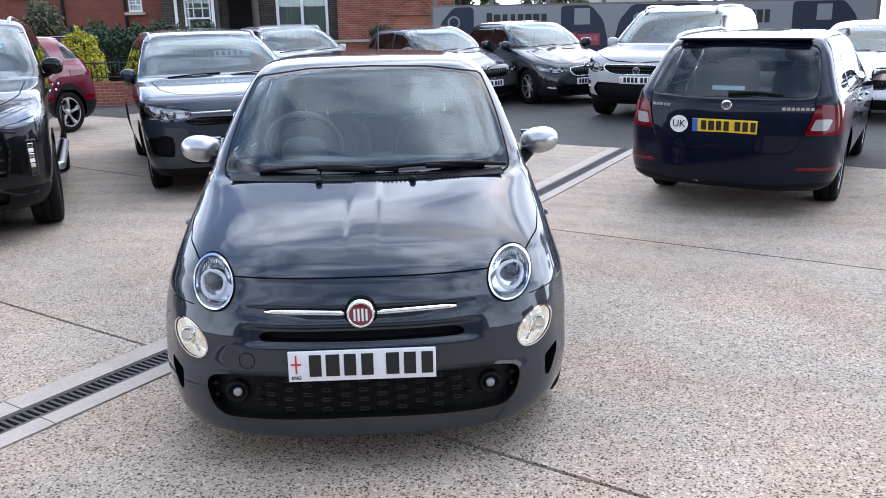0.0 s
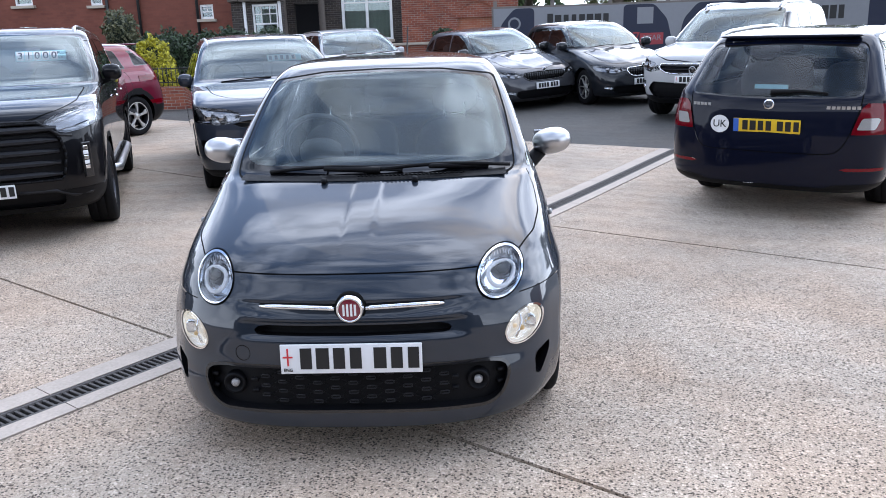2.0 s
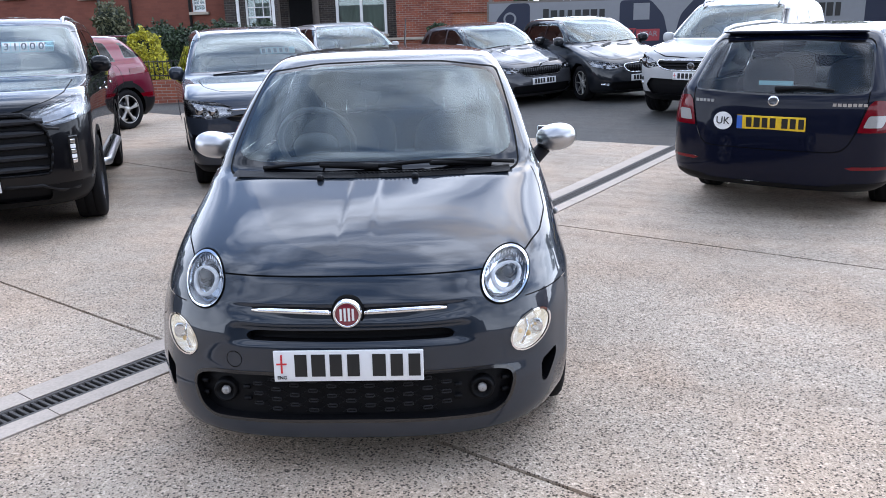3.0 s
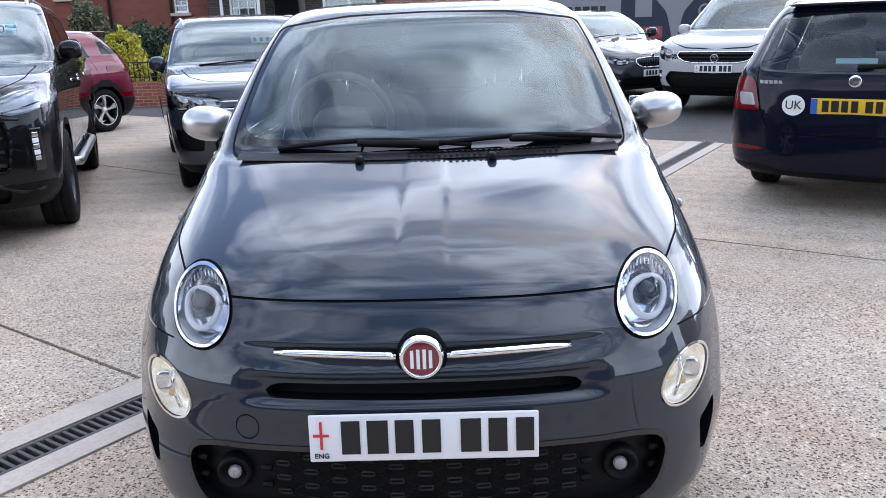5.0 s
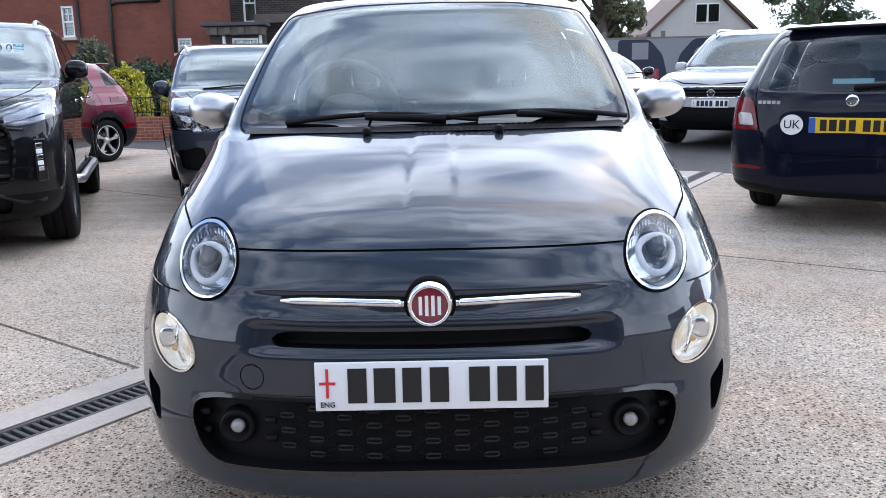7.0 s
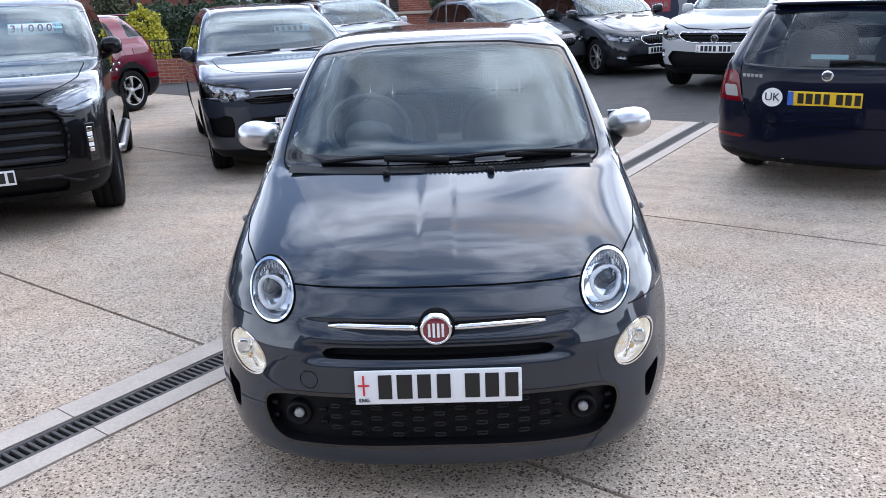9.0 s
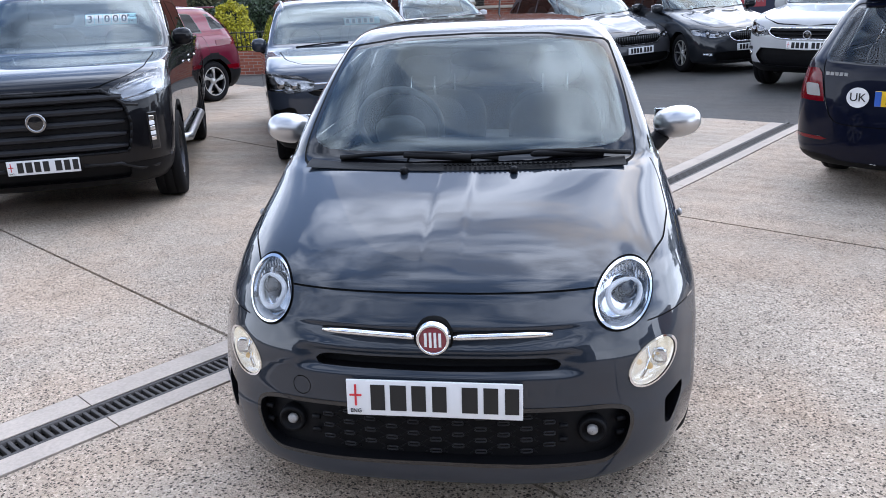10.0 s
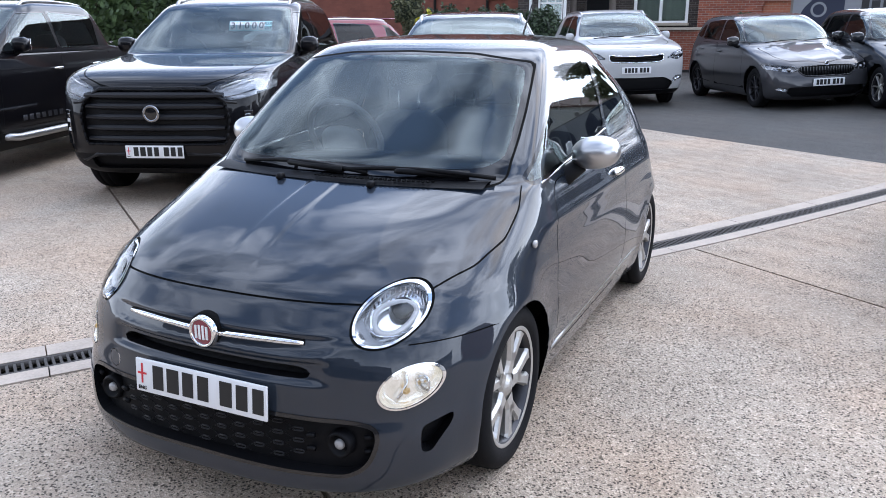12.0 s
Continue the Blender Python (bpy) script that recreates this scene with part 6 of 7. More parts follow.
estate["mirror"], estate["rails"] = (0.88, 1.65, 1.0), (1.95, 4.0, 0.62, 1.475)
del estate["plate"]
OCT = on_ground(5.41, 7.71, 146)
car_navy = build_car("estate_car", OCT, "navy-blue estate car seen from its tail, with a round country sticker", estate)



def tail(x, h):
    """Where the estate's tail stands at a height and distance from the middle."""
    hs = [r[0] for r in estate["rows"]]
    a, w_, d, n_ = (float(np.interp(h, hs, [r[q] for r in estate["rows"]])) for q in (2, 3, 5, 7))
    return a - d * (1 - (1 - min(0.999, abs(x) / w_) ** n_) ** (1 / n_))


plate(car_navy, pose(0, tail(0, 0.775) + 0.008, 0.775, 7, 0, 180), False)
uk = bmesh.new()
bmesh.ops.create_cone(uk, cap_ends=True, segments=40, radius1=0.072, radius2=0.072, depth=0.004)
uk.transform(Matrix.Translation((0.375, tail(0.375, 0.775) + 0.010, 0.775)) @ Matrix.Rotation(radians(-6), 4, "Z") @ Matrix.Diagonal((1.08, 1, 1, 1)) @ Matrix.Rotation(radians(90), 4, "X"))
sticker = part("country_sticker", uk, M_STICK, car_navy, "round white sticker with black letters", smooth=False)
tx = text_mesh("UK", 0.085, 0.0012)
tx.transform(Matrix.Translation((0.375, tail(0.375, 0.775) + 0.014, 0.775)) @ Matrix.Rotation(radians(174), 4, "Z"))
part("lettering", tx, M_BLACKINK, sticker, smooth=False)
bd = lathe([(0.042, -0.004), (0.042, 0.008), (0.036, 0.012), (0.02, 0.010), (0.001, 0.010)], 28, "Y")
bd.transform(Matrix.Translation((0, tail(0, 0.945) + 0.003, 0.945)))
part("badge", bd, M_CHROME, car_navy, "round chrome badge")
for x0, n in ((0.62, 5), (-0.44, 7)):
    b = bmesh.new()
    for k in range(n):
        xx = x0 - 0.034 * k
        add_box(b, (xx, tail(xx, 0.93) + 0.002, 0.93), (0.026, 0.006, 0.024), rot=Matrix.Rotation(radians(-22 * xx), 3, "Z"))
    part("name_bars", b, M_SATIN, car_navy, smooth=False)
part("rear_wiper", tube([(0, tail(0, 1.035) + 0.02, 1.035), (-0.22, tail(0.22, 1.05) + 0.02, 1.05), (-0.42, tail(0.42, 1.035) + 0.015, 1.035)], [0.024, 0.013, 0.009], 8), M_PLASTIC, car_navy)
part("roof_spoiler", blob((0, 4.15, 1.458), (0.565, 0.10, 0.017), 3.2, (28, 10)), M_NAVY, car_navy, "navy roof spoiler")
part("window_card", box((0.02, tail(0.02, 1.075) - 0.02, 1.075), (0.26, 0.004, 0.035)), M_LABEL, car_navy, "pale blue window label", smooth=False)


# pale car nose to nose with the estate, and a van far off
car_pale = build_car("hatchback", on_ground(6.95, 9.1, -34.8), "pale silver hatchback parked nose to nose with the estate", dict(fabia, paint=M_SILVER, alloy=M_ALLOY))
van = dict(niro, paint=M_WHITEP, flag=False)
van["rows"] = [(z * 1.25, yf, yr, w_, df, dr, nf, nr) for z, yf, yr, w_, df, dr, nf, nr in niro["rows"]]
for key in ("screen", "rear"):
    van[key] = [(a, b * 1.25) for a, b in niro[key]]
van["windows"] = [[(a, b * 1.25) for a, b in niro["windows"][0]]]
van["cowl"], van["mirror"] = (1.14, 1.335), (0.88, 1.5, 1.40)
van["doors"] = [[(1.25, 0.36), (2.48, 0.36), (2.49, 1.3), (1.32, 1.3)]]
del van["rails"]
van["ns"], van["na"] = 30, (10, 8, 8)
build_car("van", on_ground(-24.2, 25.5, 35), "small white delivery van far across the street", van, "")


def price_card(owner, x, y, z, w, h, tilt, text):
    """A price card behind the windscreen, each figure on its own square."""
    root = part("price_card", box((0, 0, 0), (w, 0.004, h), 0.001), M_LABEL, owner, "pale blue price card", smooth=False, m=pose(x, y, z, tilt))
    n = len(text) if text else 5
    cell = w / (n + 1)
    for k in range(n):
        cx = -w / 2 + cell * (k + 0.55)
        part("figure_square", box((cx, -0.003, 0), (cell * 0.9, 0.002, h * 0.86)), M_STICK, root, smooth=False)
        if text:
            tx = text_mesh(text[k], h * 0.92, 0.001)
            tx.transform(Matrix.Translation((cx, -0.006, 0)))
            part("figure", tx, M_NAVYB, root, smooth=False)
        else:
            part("figure_bar", box((cx, -0.006, 0), (cell * 0.5, 0.002, h * 0.6)), M_GREYB, root, smooth=False)
    if text:
        for s_, q in (("PLUS", 0.24), ("VAT", -0.22)):
            tx = text_mesh(s_, h * 0.36, 0.001)
            tx.transform(Matrix.Translation((w / 2 - cell * 0.5, -0.004, h * q)))
            part("small_print", tx, M_NAVYB, root, smooth=False)
    return root


price_card(truck, 0.36, 1.84, 1.545, 0.46, 0.115, -33, "31000")
price_card(car_blue, 0.28, 1.72, 1.36, 0.42, 0.09, -35, "")
# name bars low on the second pickup's doors
for k in range(8):
    part("name_bar", box((0.962, 1.75 + 0.115 * k, 0.60), (0.004, 0.07, 0.06)), M_MIDG, truck_2, smooth=False)


# ---- walls and houses ----
def wall(name, x0, x1, y, z0, z1, thick, mat, label, openings=(), cat="wall"):
    """A wall along x with its face at y; openings: x0, x1, z0, z1 cut right through."""
    bm = bmesh.new()
    xs = sorted({x0, x1, *(a for o in openings for a in o[:2])})
    zs = sorted({z0, z1, *(a for o in openings for a in o[2:])})
    for a, b in zip(xs, xs[1:]):
        for c, d in zip(zs, zs[1:]):
            if not any(o[0] - 1e-6 <= a and b <= o[1] + 1e-6 and o[2] - 1e-6 <= c and d <= o[3] + 1e-6 for o in openings):
                add_box(bm, ((a + b) / 2, y + thick / 2, (c + d) / 2), (b - a, thick, d - c))
    bmesh.ops.remove_doubles(bm, verts=bm.verts, dist=1e-4)
    return tagged(part(name, bm, mat, smooth=False), label, cat, kind="structure")


def sash(x0, x1, y, z0, z1, name, lights=1, bars=1, parent=None, label="white-painted sash window", curtain=False):
    """A window in an opening: frame, meeting rail, glazing bars, panes, sill."""
    root = thing(name, Matrix.Identity(4), label, "window", kind="structure")
    t = 0.07
    fr = bmesh.new()
    for x in np.linspace(x0, x1, lights + 1):
        add_box(fr, (x, y + 0.07, (z0 + z1) / 2), (t * 1.4, 0.10, z1 - z0), 0.008)
    for z in (z0 + t / 2, z1 - t / 2):
        add_box(fr, ((x0 + x1) / 2, y + 0.075, z), (x1 - x0, 0.10, t), 0.008)
    part("window_frame", fr, M_FRAME, root, smooth=False)
    for a, b in zip(np.linspace(x0, x1, lights + 1), np.linspace(x0, x1, lights + 1)[1:]):
        zm = (z0 + z1) / 2
        part("meeting_rail", box(((a + b) / 2, y + 0.08, zm), (b - a, 0.07, 0.05), 0.005), M_FRAME, root, smooth=False)
        for k in range(bars):
            x = a + (b - a) * (k + 1) / (bars + 1)
            part("glazing_bar", box((x, y + 0.085, (zm + z1) / 2), (0.025, 0.04, z1 - zm)), M_FRAME, root, smooth=False)
        part("glazing_bar", box(((a + b) / 2, y + 0.085, (zm + z1) / 2), (b - a, 0.04, 0.025)), M_FRAME, root, smooth=False)
        for c, d in ((z0, zm), (zm, z1)):
            part("pane", box(((a + b) / 2, y + 0.10, (c + d) / 2), (b - a, 0.006, d - c)), M_GLASS, root, smooth=False)
    if curtain:
        cu = bmesh.new()
        prev = None
        for x in np.linspace(x0 + 0.05, x1 - 0.05, 40):
            yy = y + 0.22 + 0.02 * math.sin(x * 40)
            q = (cu.verts.new((x, yy, z0 + 0.03)), cu.verts.new((x, yy, z1 - 0.03)))
            if prev:
                cu.faces.new((prev[0], q[0], q[1], prev[1]))
            prev = q
        part("curtain", cu, M_CURT, root)
    part("window_sill", box(((x0 + x1) / 2, y - 0.03, z0 - 0.05), (x1 - x0 + 0.2, 0.22, 0.09), 0.01), M_STONE, root, smooth=False)
    return root


G0 = 0.42
# red-painted house
red_wins = [(-8.66, -8.22, 2.76, 3.22), (-12.32, -11.93, 3.32, 4.3), (-14.9, -14.3, 3.4, 4.6)]
wall("wall_west", -17.5, -7.15, 24.0, G0, 8.0, 0.3, M_REDREND, "tall house wall of red-painted brick", red_wins)
for k, o in enumerate(red_wins):
    sash(*o[:2], 24.0, *o[2:], f"window_{k + 1}", 1, 1)
wall("wall_west_return", -7.45, -7.15, 24.3, G0, 8.0, 0.6, M_REDREND, "return wall of red-painted brick")
for x, top in ((-10.7, 8.0), (-8.73, 8.0), (-11.75, 4.5)):
    part("downpipe", tube([(x, 23.93, 0.4), (x, 23.93, top)], 0.05, 8), M_RAIL)["label"] = "black rainwater pipe on the house wall"

part("downpipe", tube([(-10.66, 23.93, 4.3), (-10.5, 23.92, 4.36), (-9.1, 23.92, 4.38), (-9.08, 23.92, 4.5)], 0.045, 8), M_RAIL)["label"] = "black waste pipe along the house wall"
part("downpipe", tube([(-11.75, 23.93, 4.5), (-11.85, 23.93, 4.6), (-12.25, 23.93, 4.66)], 0.045, 8), M_RAIL)["label"] = "black bent rainwater pipe end"

# sooty brick house with bay and porch
s_wins = [(-7.25, -6.8, 3.95, 5.3), (-4.38, -2.62, 1.95, 4.6)]
wall("wall_north", -8.0, -2.2, 27.0, G0, 9.0, 0.3, M_BRICKD, "soot-darkened brick house front", s_wins + [(-6.2, -5.3, G0, 3.3)])
sash(-7.25, -6.8, 27.0, 3.95, 5.3, "window_4", 1, 1, curtain=True)
wall("wall_bay", -7.4, -5.75, 23.3, G0, 3.2, 0.3, M_BRICKD, "soot-darkened brick front of a bay", [(-6.72, -5.90, 1.9, 3.12)])
wall("wall_bay_side", -7.4, -7.15, 23.6, G0, 3.2, 0.4, M_BRICKD, "soot-darkened brick side of a bay")
sash(-6.72, -5.90, 23.3, 1.9, 3.12, "window_7", 1, 2, curtain=True)
for x in (-6.96, -5.82):
    part("trim", box((x, 23.27, 2.3), (0.09, 0.06, 1.8), 0.01), M_FRAME, smooth=False)["label"] = "white-painted upright beside the bay window"
part("trim", box((-6.575, 23.35, 3.33), (1.75, 0.5, 0.26), 0.02), M_OLDSTONE, smooth=False)["label"] = "weathered stone frieze over the bay"
for x in np.linspace(-7.2, -5.95, 4):
    part("trim", box((x, 23.08, 3.33), (0.22, 0.10, 0.24), 0.03), M_OLDSTONE, smooth=False)["label"] = "carved stone bracket under the bay cornice"
part("trim", box((-6.575, 23.30, 3.52), (2.0, 0.75, 0.11), 0.02), M_SLATE, smooth=False)["label"] = "dark moulded cornice of the bay"
for x in (-6.45, -5.05):
    col = lathe([(0.19, G0), (0.19, G0 + 0.12), (0.13, G0 + 0.2), (0.12, 2.0), (0.11, 3.6), (0.17, 3.72), (0.18, 3.85)], 20, "Z")
    col.transform(Matrix.Translation((x, 26.4, 0)))
    tagged(part("porch_column", col, M_OLDSTONE), "weathered sooty stone column of the house porch", "column", "porch columns")
part("porch_beam", box((-5.75, 26.45, 4.0), (1.9, 0.5, 0.3), 0.02), M_OLDSTONE, smooth=False)["label"] = "stone beam across the porch columns"
sash(-4.38, -2.62, 26.95, 1.95, 4.6, "window_5", 2, 1, curtain=True)
wall("wall_north_east", -2.2, 2.0, 26.6, G0, 9.0, 0.3, M_BRICK, "red brick house front with a bricked arch", [(-0.2, 1.25, 0.5, 2.6)])
wall("wall_plinth", -5.6, 1.0, 25.9, G0, 1.7, 0.35, M_BRICK, "red brick garden wall with moulded cap")
part("wall_cap", box((-2.3, 26.05, 1.74), (6.8, 0.5, 0.09), 0.02), M_STONE, smooth=False)["label"] = "stone coping on the brick wall"
wall("wall_back", -17.4, 1.9, 29, G0, 9.0, 0.3, M_DARK, "dark back wall inside the house")
# bricked-up arch
arch = thing("archway", Matrix.Identity(4), "brick arch filled with paler orange brick", "arch", kind="structure")
part("infill", box((0.52, 26.75, 1.6), (1.5, 0.1, 2.4)), bricks("orange_brick", (0.36, 0.12, 0.06), (0.30, 0.09, 0.05), (0.33, 0.25, 0.19)), arch, smooth=False)
for k in range(19):
    a = math.pi * (k + 0.5) / 19
    part("brick", box((0.52 + 0.80 * math.cos(a), 26.58, 2.45 + 0.80 * math.sin(a)), (0.22, 0.06, 0.10), rot=Matrix.Rotation(-a, 3, "Y")), M_BRICK, arch, smooth=False)

# low garden wall with iron railings
wall("wall_garden", -11.5, -5.0, 16.5, 0.2, 0.85, 0.22, M_BRICK, "low red brick garden wall")
rail = thing("railings", Matrix.Identity(4), "black iron railings on the low wall", "railings")
for z in (0.95, 1.28):
    part("rail", tube([(-11.4, 16.6, z), (-5.1, 16.6, z)], 0.015, 6), M_RAIL, rail)
for x in np.arange(-11.4, -5.1, 0.11):
    part("baluster", cyl((x, 16.6, 0.86), (x, 16.6, 1.33), 0.009, seg=6), M_RAIL, rail)


# ---- greenery ----
def leaves(bm, c, s, n, size, rng, low=0.0):
    """Many small leaves near the surface of an uneven clump."""
    for _ in range(n):
        d = Vector((rng.gauss(0, 1), rng.gauss(0, 1), rng.gauss(0, 1))).normalized()
        r = (0.72 + 0.28 * rng.random()) * (0.8 + 0.35 * noise.noise(d * 2.3 + Vector(c)))
        p = Vector(c) + Vector((d.x * s[0], d.y * s[1], d.z * s[2])) * r
        if p.z < low:
            continue
        a = Vector((rng.gauss(0, 1), rng.gauss(0, 1), rng.gauss(0, 1))).normalized()
        b = a.orthogonal().normalized()
        k = size * (0.6 + 0.8 * rng.random())
        bm.faces.new([bm.verts.new(p + a * k), bm.verts.new(p + b * k * 0.5), bm.verts.new(p - a * k), bm.verts.new(p - b * k * 0.5)])


def bush(name, clumps, n, size, mat, label, seed, cat="bush"):
    rng = random.Random(seed)
    root = thing(name, Matrix.Identity(4), label, cat)
    bm = bmesh.new()
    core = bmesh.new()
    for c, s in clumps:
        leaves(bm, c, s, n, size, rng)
        # near-black solid core: the shaded depth of the clump put in as colour
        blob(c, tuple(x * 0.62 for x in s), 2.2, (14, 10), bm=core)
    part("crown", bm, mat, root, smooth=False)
    part("inner_shade", core, M_CORE, root)
    return root


bush("hedge", [((-8.3 + 0.55 * k, 18.6, 1.45 + 0.08 * math.sin(k * 2.1)), (0.6, 0.6, 0.95)) for k in range(7)], 4200, 0.05, M_HEDGE, "clipped dark green hedge behind the railings", 3, "hedge")
bush("golden_bush", [((-7.75, 17.5, 1.55), (0.5, 0.5, 0.65)), ((-7.5, 17.4, 1.0), (0.45, 0.4, 0.75)), ((-8.0, 17.5, 1.0), (0.45, 0.4, 0.75))], 4200, 0.045, M_GOLD, "bright golden-yellow evergreen bush", 5)
bush("shrub", [((-9.3, 19.2, 2.3), (0.6, 0.5, 0.7)), ((-9.0, 19.3, 1.6), (0.6, 0.5, 0.8))], 1600, 0.05, M_SHRUB, "straggly brown-green shrub against the house", 6)
bush("shrub", [((-0.6, 25.6, 1.95), (0.55, 0.3, 0.35))], 1600, 0.05, M_HEDGE, "small shrub by the brick wall", 8)


def tree(name, x, y, h, r, mat, label, seed, n=9000, trunk=0.35, low=0.3, size=0.11):
    rng = random.Random(seed)
    z0 = rise(x, y)
    root = thing(name, pose(x, y, z0), label, "tree")
    tr = bmesh.new()
    tube([(0, 0, -0.1), (0.1, 0, h * 0.3), (0.0, 0.1, h * 0.6), (0, 0, h * 0.85)], [trunk, trunk * 0.75, trunk * 0.45, 0.05], 10, tr)
    cl = []
    for k in range(16):
        a, q = rng.uniform(0, 2 * math.pi), rng.random()
        z = h * (low + (0.92 - low) * q)
        rad = r * (0.75 * math.sqrt(max(0.05, 1 - (2 * q - 0.8) ** 2 * 0.8)))
        c = Vector((rad * math.cos(a) * rng.uniform(0.4, 1), rad * math.sin(a) * rng.uniform(0.4, 1), z))
        tube([(0, 0, z * 0.7), tuple(c * 0.6 + Vector((0, 0, z * 0.35))), tuple(c)], [trunk * 0.3, trunk * 0.18, 0.03], 6, tr)
        cl.append((c, (r * rng.uniform(0.3, 0.5),) * 2 + (r * rng.uniform(0.28, 0.42),)))
    part("trunk", tr, M_BARK, root)
    bm = bmesh.new()
    for c, s in cl:
        leaves(bm, c, s, n // 16, size, rng)
    part("crown", bm, mat, root, smooth=False)
    return root


tree("tree", 6.2, 31, 7.5, 2.3, M_CONIF, "tall dense cypress behind the hoarding", 11, 30000, size=0.075)
tree("tree", 17.0, 36, 7.6, 3.4, M_TREE, "broad green tree beyond the hoarding", 12, 32000, size=0.08)
tree("tree", 2.6, 30, 4.6, 1.6, M_TREE, "green tree behind the hoarding", 13, 14000, size=0.07)
for k, (x, y, h, r) in enumerate(((-34, 30, 7, 4.0), (-28, 34, 8, 4.5), (-39, 26, 7, 4.0), (-24, 38, 8, 4.5), (-45, 22, 8, 4.5), (-31, 22, 5, 3.0))):
    tree("tree", x, y, h, r, M_TREE, "leafy green tree at the edge of the lot", 20 + k, 9000, low=0.12, size=0.17)

wood_rng = random.Random(77)
wood = bmesh.new()
for k in range(34):
    x, y = -62 + 1.35 * k + wood_rng.uniform(-1, 1), 26 + 0.72 * k + wood_rng.uniform(-2, 2)
    h = wood_rng.uniform(2.2, 3.6)
    leaves(wood, (x, y, rise(x, y) + h), (2.6, 2.2, h * 1.15), 900, 0.24, wood_rng)
tagged(part("far_wood", wood, M_FAR, smooth=False), "dense green wood at the edge of the lot", "wood", kind="stuff")

# ---- hoarding with banners ----
hoarding = thing("hoarding", Matrix.Identity(4), "timber hoarding hung with navy and grey printed banners", "hoarding", kind="structure")
part("boards", box((7.0, 19.08, 1.5), (12.2, 0.06, 2.1)), M_FENCE, hoarding, smooth=False)
for x in np.arange(1.0, 13.2, 1.52):
    part("post", box((x, 19.16, 1.55), (0.1, 0.1, 2.3), 0.01), M_FENCE, hoarding, smooth=False)
part("banner", box((7.0, 19.04, 1.46), (12.1, 0.012, 2.08)), M_GREYB, hoarding, "pale grey printed banner", smooth=False)


def navy(x0, x1, r0, r1):
    pts = rounded([(x0, 0.5), (x1, 0.5), (x1, 2.49), (x0, 2.49)], 0.02)
    if r1:
        pts = [(x0, 0.5), (x1 - 0.5, 0.5), (x1 - 0.15, 0.9), (x1, 1.5), (x1 - 0.15, 2.1), (x1 - 0.5, 2.49), (x0, 2.49)]
    if r0:
        pts = [(x0 + 0.5, 0.5), (x1, 0.5), (x1, 2.49), (x0 + 0.5, 2.49), (x0 + 0.15, 2.1), (x0, 1.5), (x0 + 0.15, 0.9)]
    part("printed_panel", prism(rounded(pts, 0.12), 0.004, "xz", 19.029), M_NAVYB, hoarding, "navy printed field", smooth=False)


navy(1.0, 2.03, True, False)
navy(4.38, 5.68, False, True)
navy(5.82, 8.2, True, False)
navy(10.72, 12.65, False, True)
for x0 in (2.45, 8.55):
    bars = bmesh.new()
    for k, wd in enumerate((0.15, 0.17, 0.13, 0.12, 0.15, 0.17, 0.17, 0.14)):
        add_box(bars, (x0 + 0.21 * k, 19.026, 2.12), (wd, 0.006, 0.34 if k else 0.42))
    part("name_bars", bars, M_BLACKINK, hoarding, smooth=False)
tx = text_mesh("100+years", 0.2)
tx.transform(Matrix.Translation((10.0, 19.028, 1.72)))
part("lettering", tx, M_BLACKINK, hoarding, smooth=False)
tx = text_mesh("7", 0.42)
tx.transform(Matrix.Translation((4.72, 19.022, 1.62)))
part("lettering", tx, M_REDB, hoarding, smooth=False)
part("printed_panel", box((5.13, 19.026, 1.6), (0.62, 0.006, 0.3), 0.002), M_REDB, hoarding, smooth=False)
tx = text_mesh("YEAR", 0.2)
tx.transform(Matrix.Translation((5.15, 19.02, 1.62)))
part("lettering", tx, M_GREYB, hoarding, smooth=False)
for x in (4.95, 11.6):
    part("printed_square", box((x, 19.025, 2.2), (0.42, 0.005, 0.42)), M_GREYB, hoarding, smooth=False)
for x in (1.5, 6.5):
    lg = lathe([(0.17, 0.0), (0.17, -0.006), (0.12, -0.006), (0.12, 0.0)], 28, "Y")
    lg.transform(Matrix.Translation((x, 19.026, 2.1)))
    part("emblem", lg, M_GREYB, hoarding, smooth=False)

# ---- houses beyond ----
def house(name, x0, x1, y, d, z0, ze, zr, wmat, rmat, label, win):
    root = thing(name, Matrix.Identity(4), label, "house")
    xm = (x0 + x1) / 2
    part("wall", prism([(x0, z0), (x1, z0), (x1, ze), (xm, zr), (x0, ze)], d, "xz", y), wmat, root, smooth=False)
    for a, b in ((x0 - 0.3, xm), (x1 + 0.3, xm)):
        sl = (zr - ze) / (xm - x0)
        za = ze - 0.3 * sl
        part("roof", prism([(a, za + 0.06), (xm, zr + 0.06), (xm, zr + 0.26), (a, za + 0.26)], d + 0.5, "xz", y - 0.25), rmat, root, smooth=False)
    for (a, b, c, e) in win:
        wv = part("window", box(((a + b) / 2, y - 0.02, (c + e) / 2), (b - a, 0.08, e - c), 0.01), M_FRAME, root, "white window", smooth=False)
        n = 2
        for k in range(n):
            w1 = (b - a) / n
            part("pane", box((a + w1 * (k + 0.5), y - 0.065, (c + e) / 2), (w1 - 0.12, 0.02, e - c - 0.14)), M_GLOSSB, wv, smooth=False)
    return root


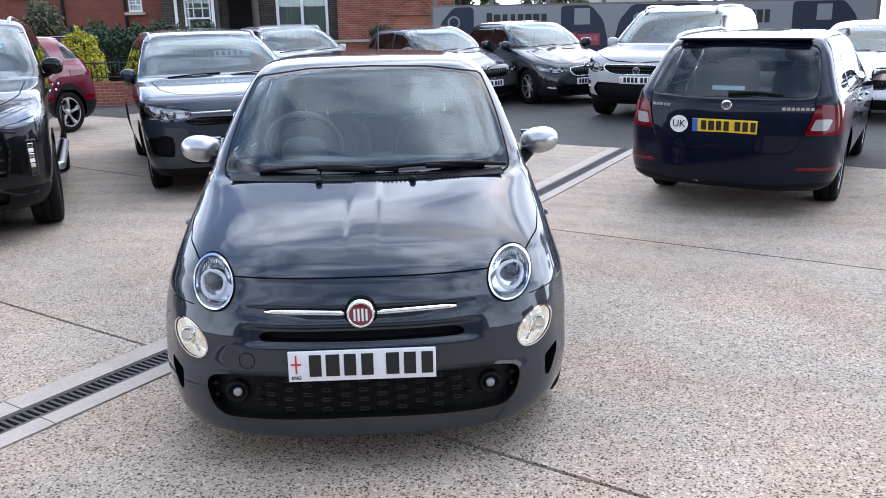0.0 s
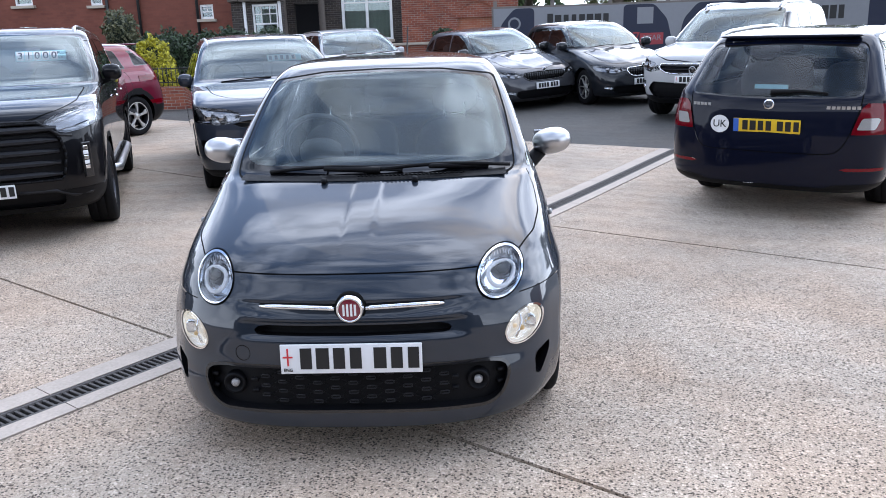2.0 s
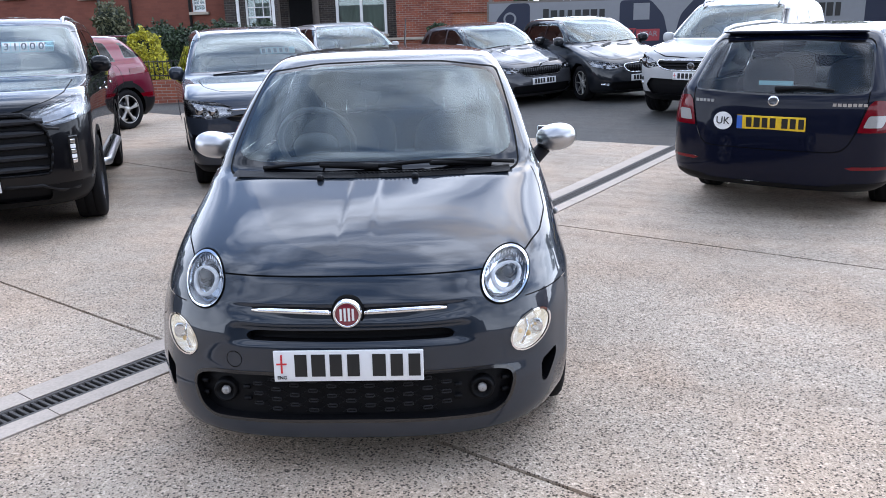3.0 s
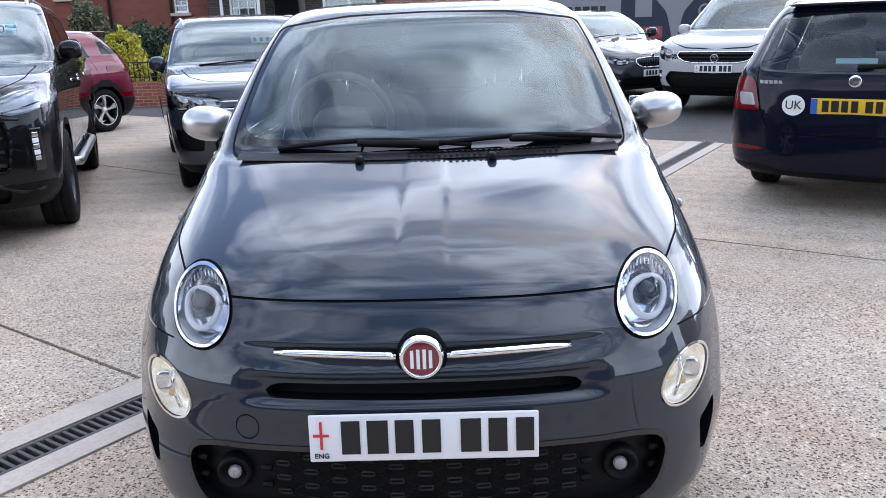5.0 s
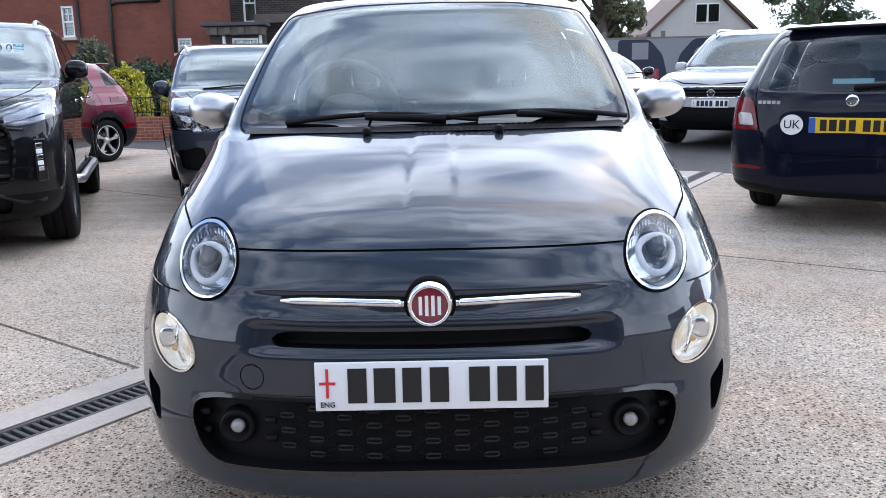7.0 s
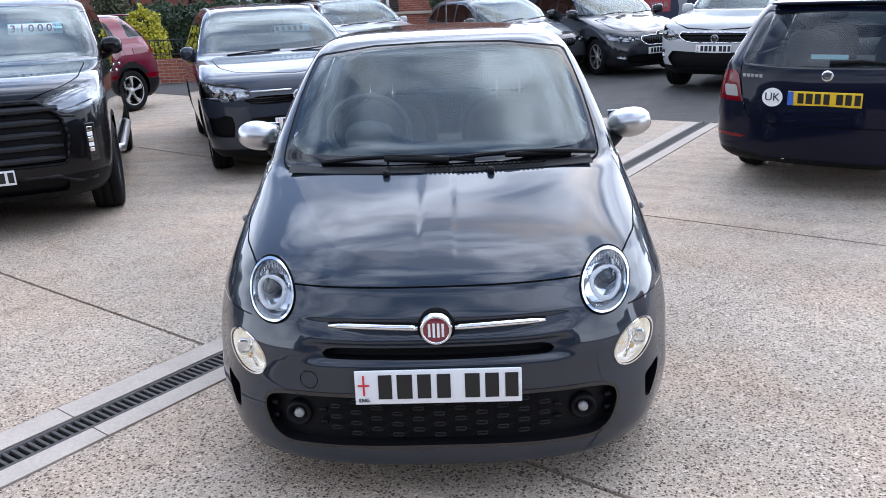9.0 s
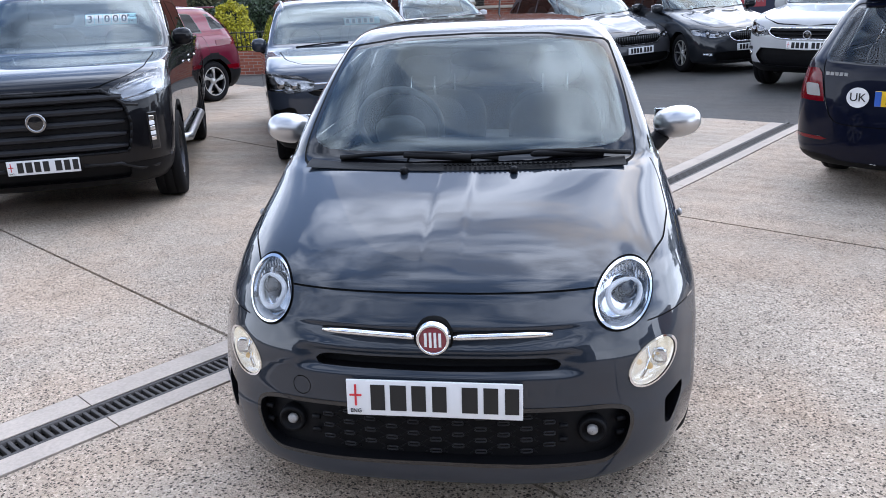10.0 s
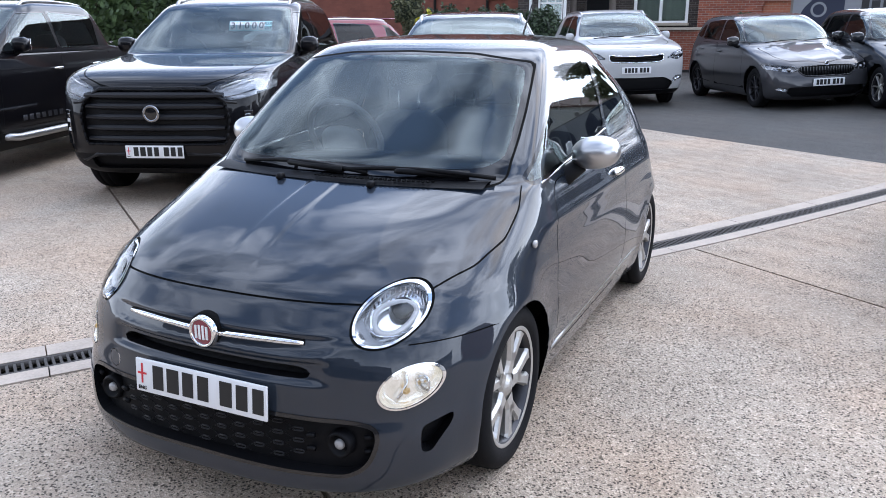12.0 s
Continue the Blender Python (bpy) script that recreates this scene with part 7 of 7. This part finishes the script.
house("house", 11.7, 17.6, 45, 9, 0, 4.7, 7.4, M_RENDER, M_TILE, "cream-rendered bungalow with a brown tiled gable", [(14.2, 15.6, 5.15, 6.25)])

# bare white masts by the far street
for x, y in ((-24.6, 27.2), (-23.7, 26.9), (-22.2, 26.6)):
    mast = part("lamp_post", tube([(x, y, rise(x, y)), (x, y, 5), (x + 0.1, y, 9.0)], [0.07, 0.055, 0.04], 8), M_FRAME)
    tagged(mast, "slender white-painted mast beside the far street", "lamp post", "far masts")

# houses and a tree beside the forecourt, seen only as reflections
house("house", 33.0, 40.0, 5.0, 9, 0, 4.8, 7.6, M_BRICK, M_TILE, "red brick house across the road", [(34.2, 35.8, 1.4, 2.7), (37.2, 38.8, 1.4, 2.7)])
house("house", 34.0, 41.0, -9.0, 9, 0, 4.6, 7.2, M_RENDER, M_SLATE, "rendered house across the road", [(35.4, 36.8, 1.4, 2.7)])
tree("tree", 14.5, 14.0, 6.5, 2.4, M_TREE, "leafy street tree beside the forecourt", 41, 7000, size=0.13)
# added, never in view: dark wall and backing that darken low reflections in the paint
wall("wall_south", -16, 12, -13.0, -0.05, 5.0, 0.3, M_SLATE, "unseen dark grey wall added behind the forecourt for reflections", [(-12, -3, 0.3, 3.0), (-1.5, 8, 0.3, 3.0)])
wall("wall_south_backing", -15.8, 11.8, -15.0, -0.05, 5.0, 0.2, M_DARK, "unseen dark backing added behind the openings of the south wall")


# ---- grate slats of the drain ----
sl_me = None
k = 0
s0 = -1.4
while s0 < 7.75 and k < 290:
    if sl_me is None:
        b = bmesh.new()
        add_box(b, (0, 0, 0), (0.138, 0.014, 0.02), 0.003)
        b.to_mesh(sl_me := bpy.data.meshes.new("slat"))
        b.free()
        sl_me.materials.append(M_IRON)
    ob = new("slat", sl_me)
    ob.parent = drain
    x, y = st(s0, -1.55)
    ob.matrix_basis = pose(x, y, rise(x, y) - 0.010, 0, 0, math.degrees(math.atan2(NY, NX)))
    s0 += 0.032
    k += 1
for t in (-1.612, -1.488):
    part("grate_edge", sheet(-16.4, 7.84, t - 0.012, t + 0.012, 90, 1, 0.001, 0.02), M_IRON, drain)
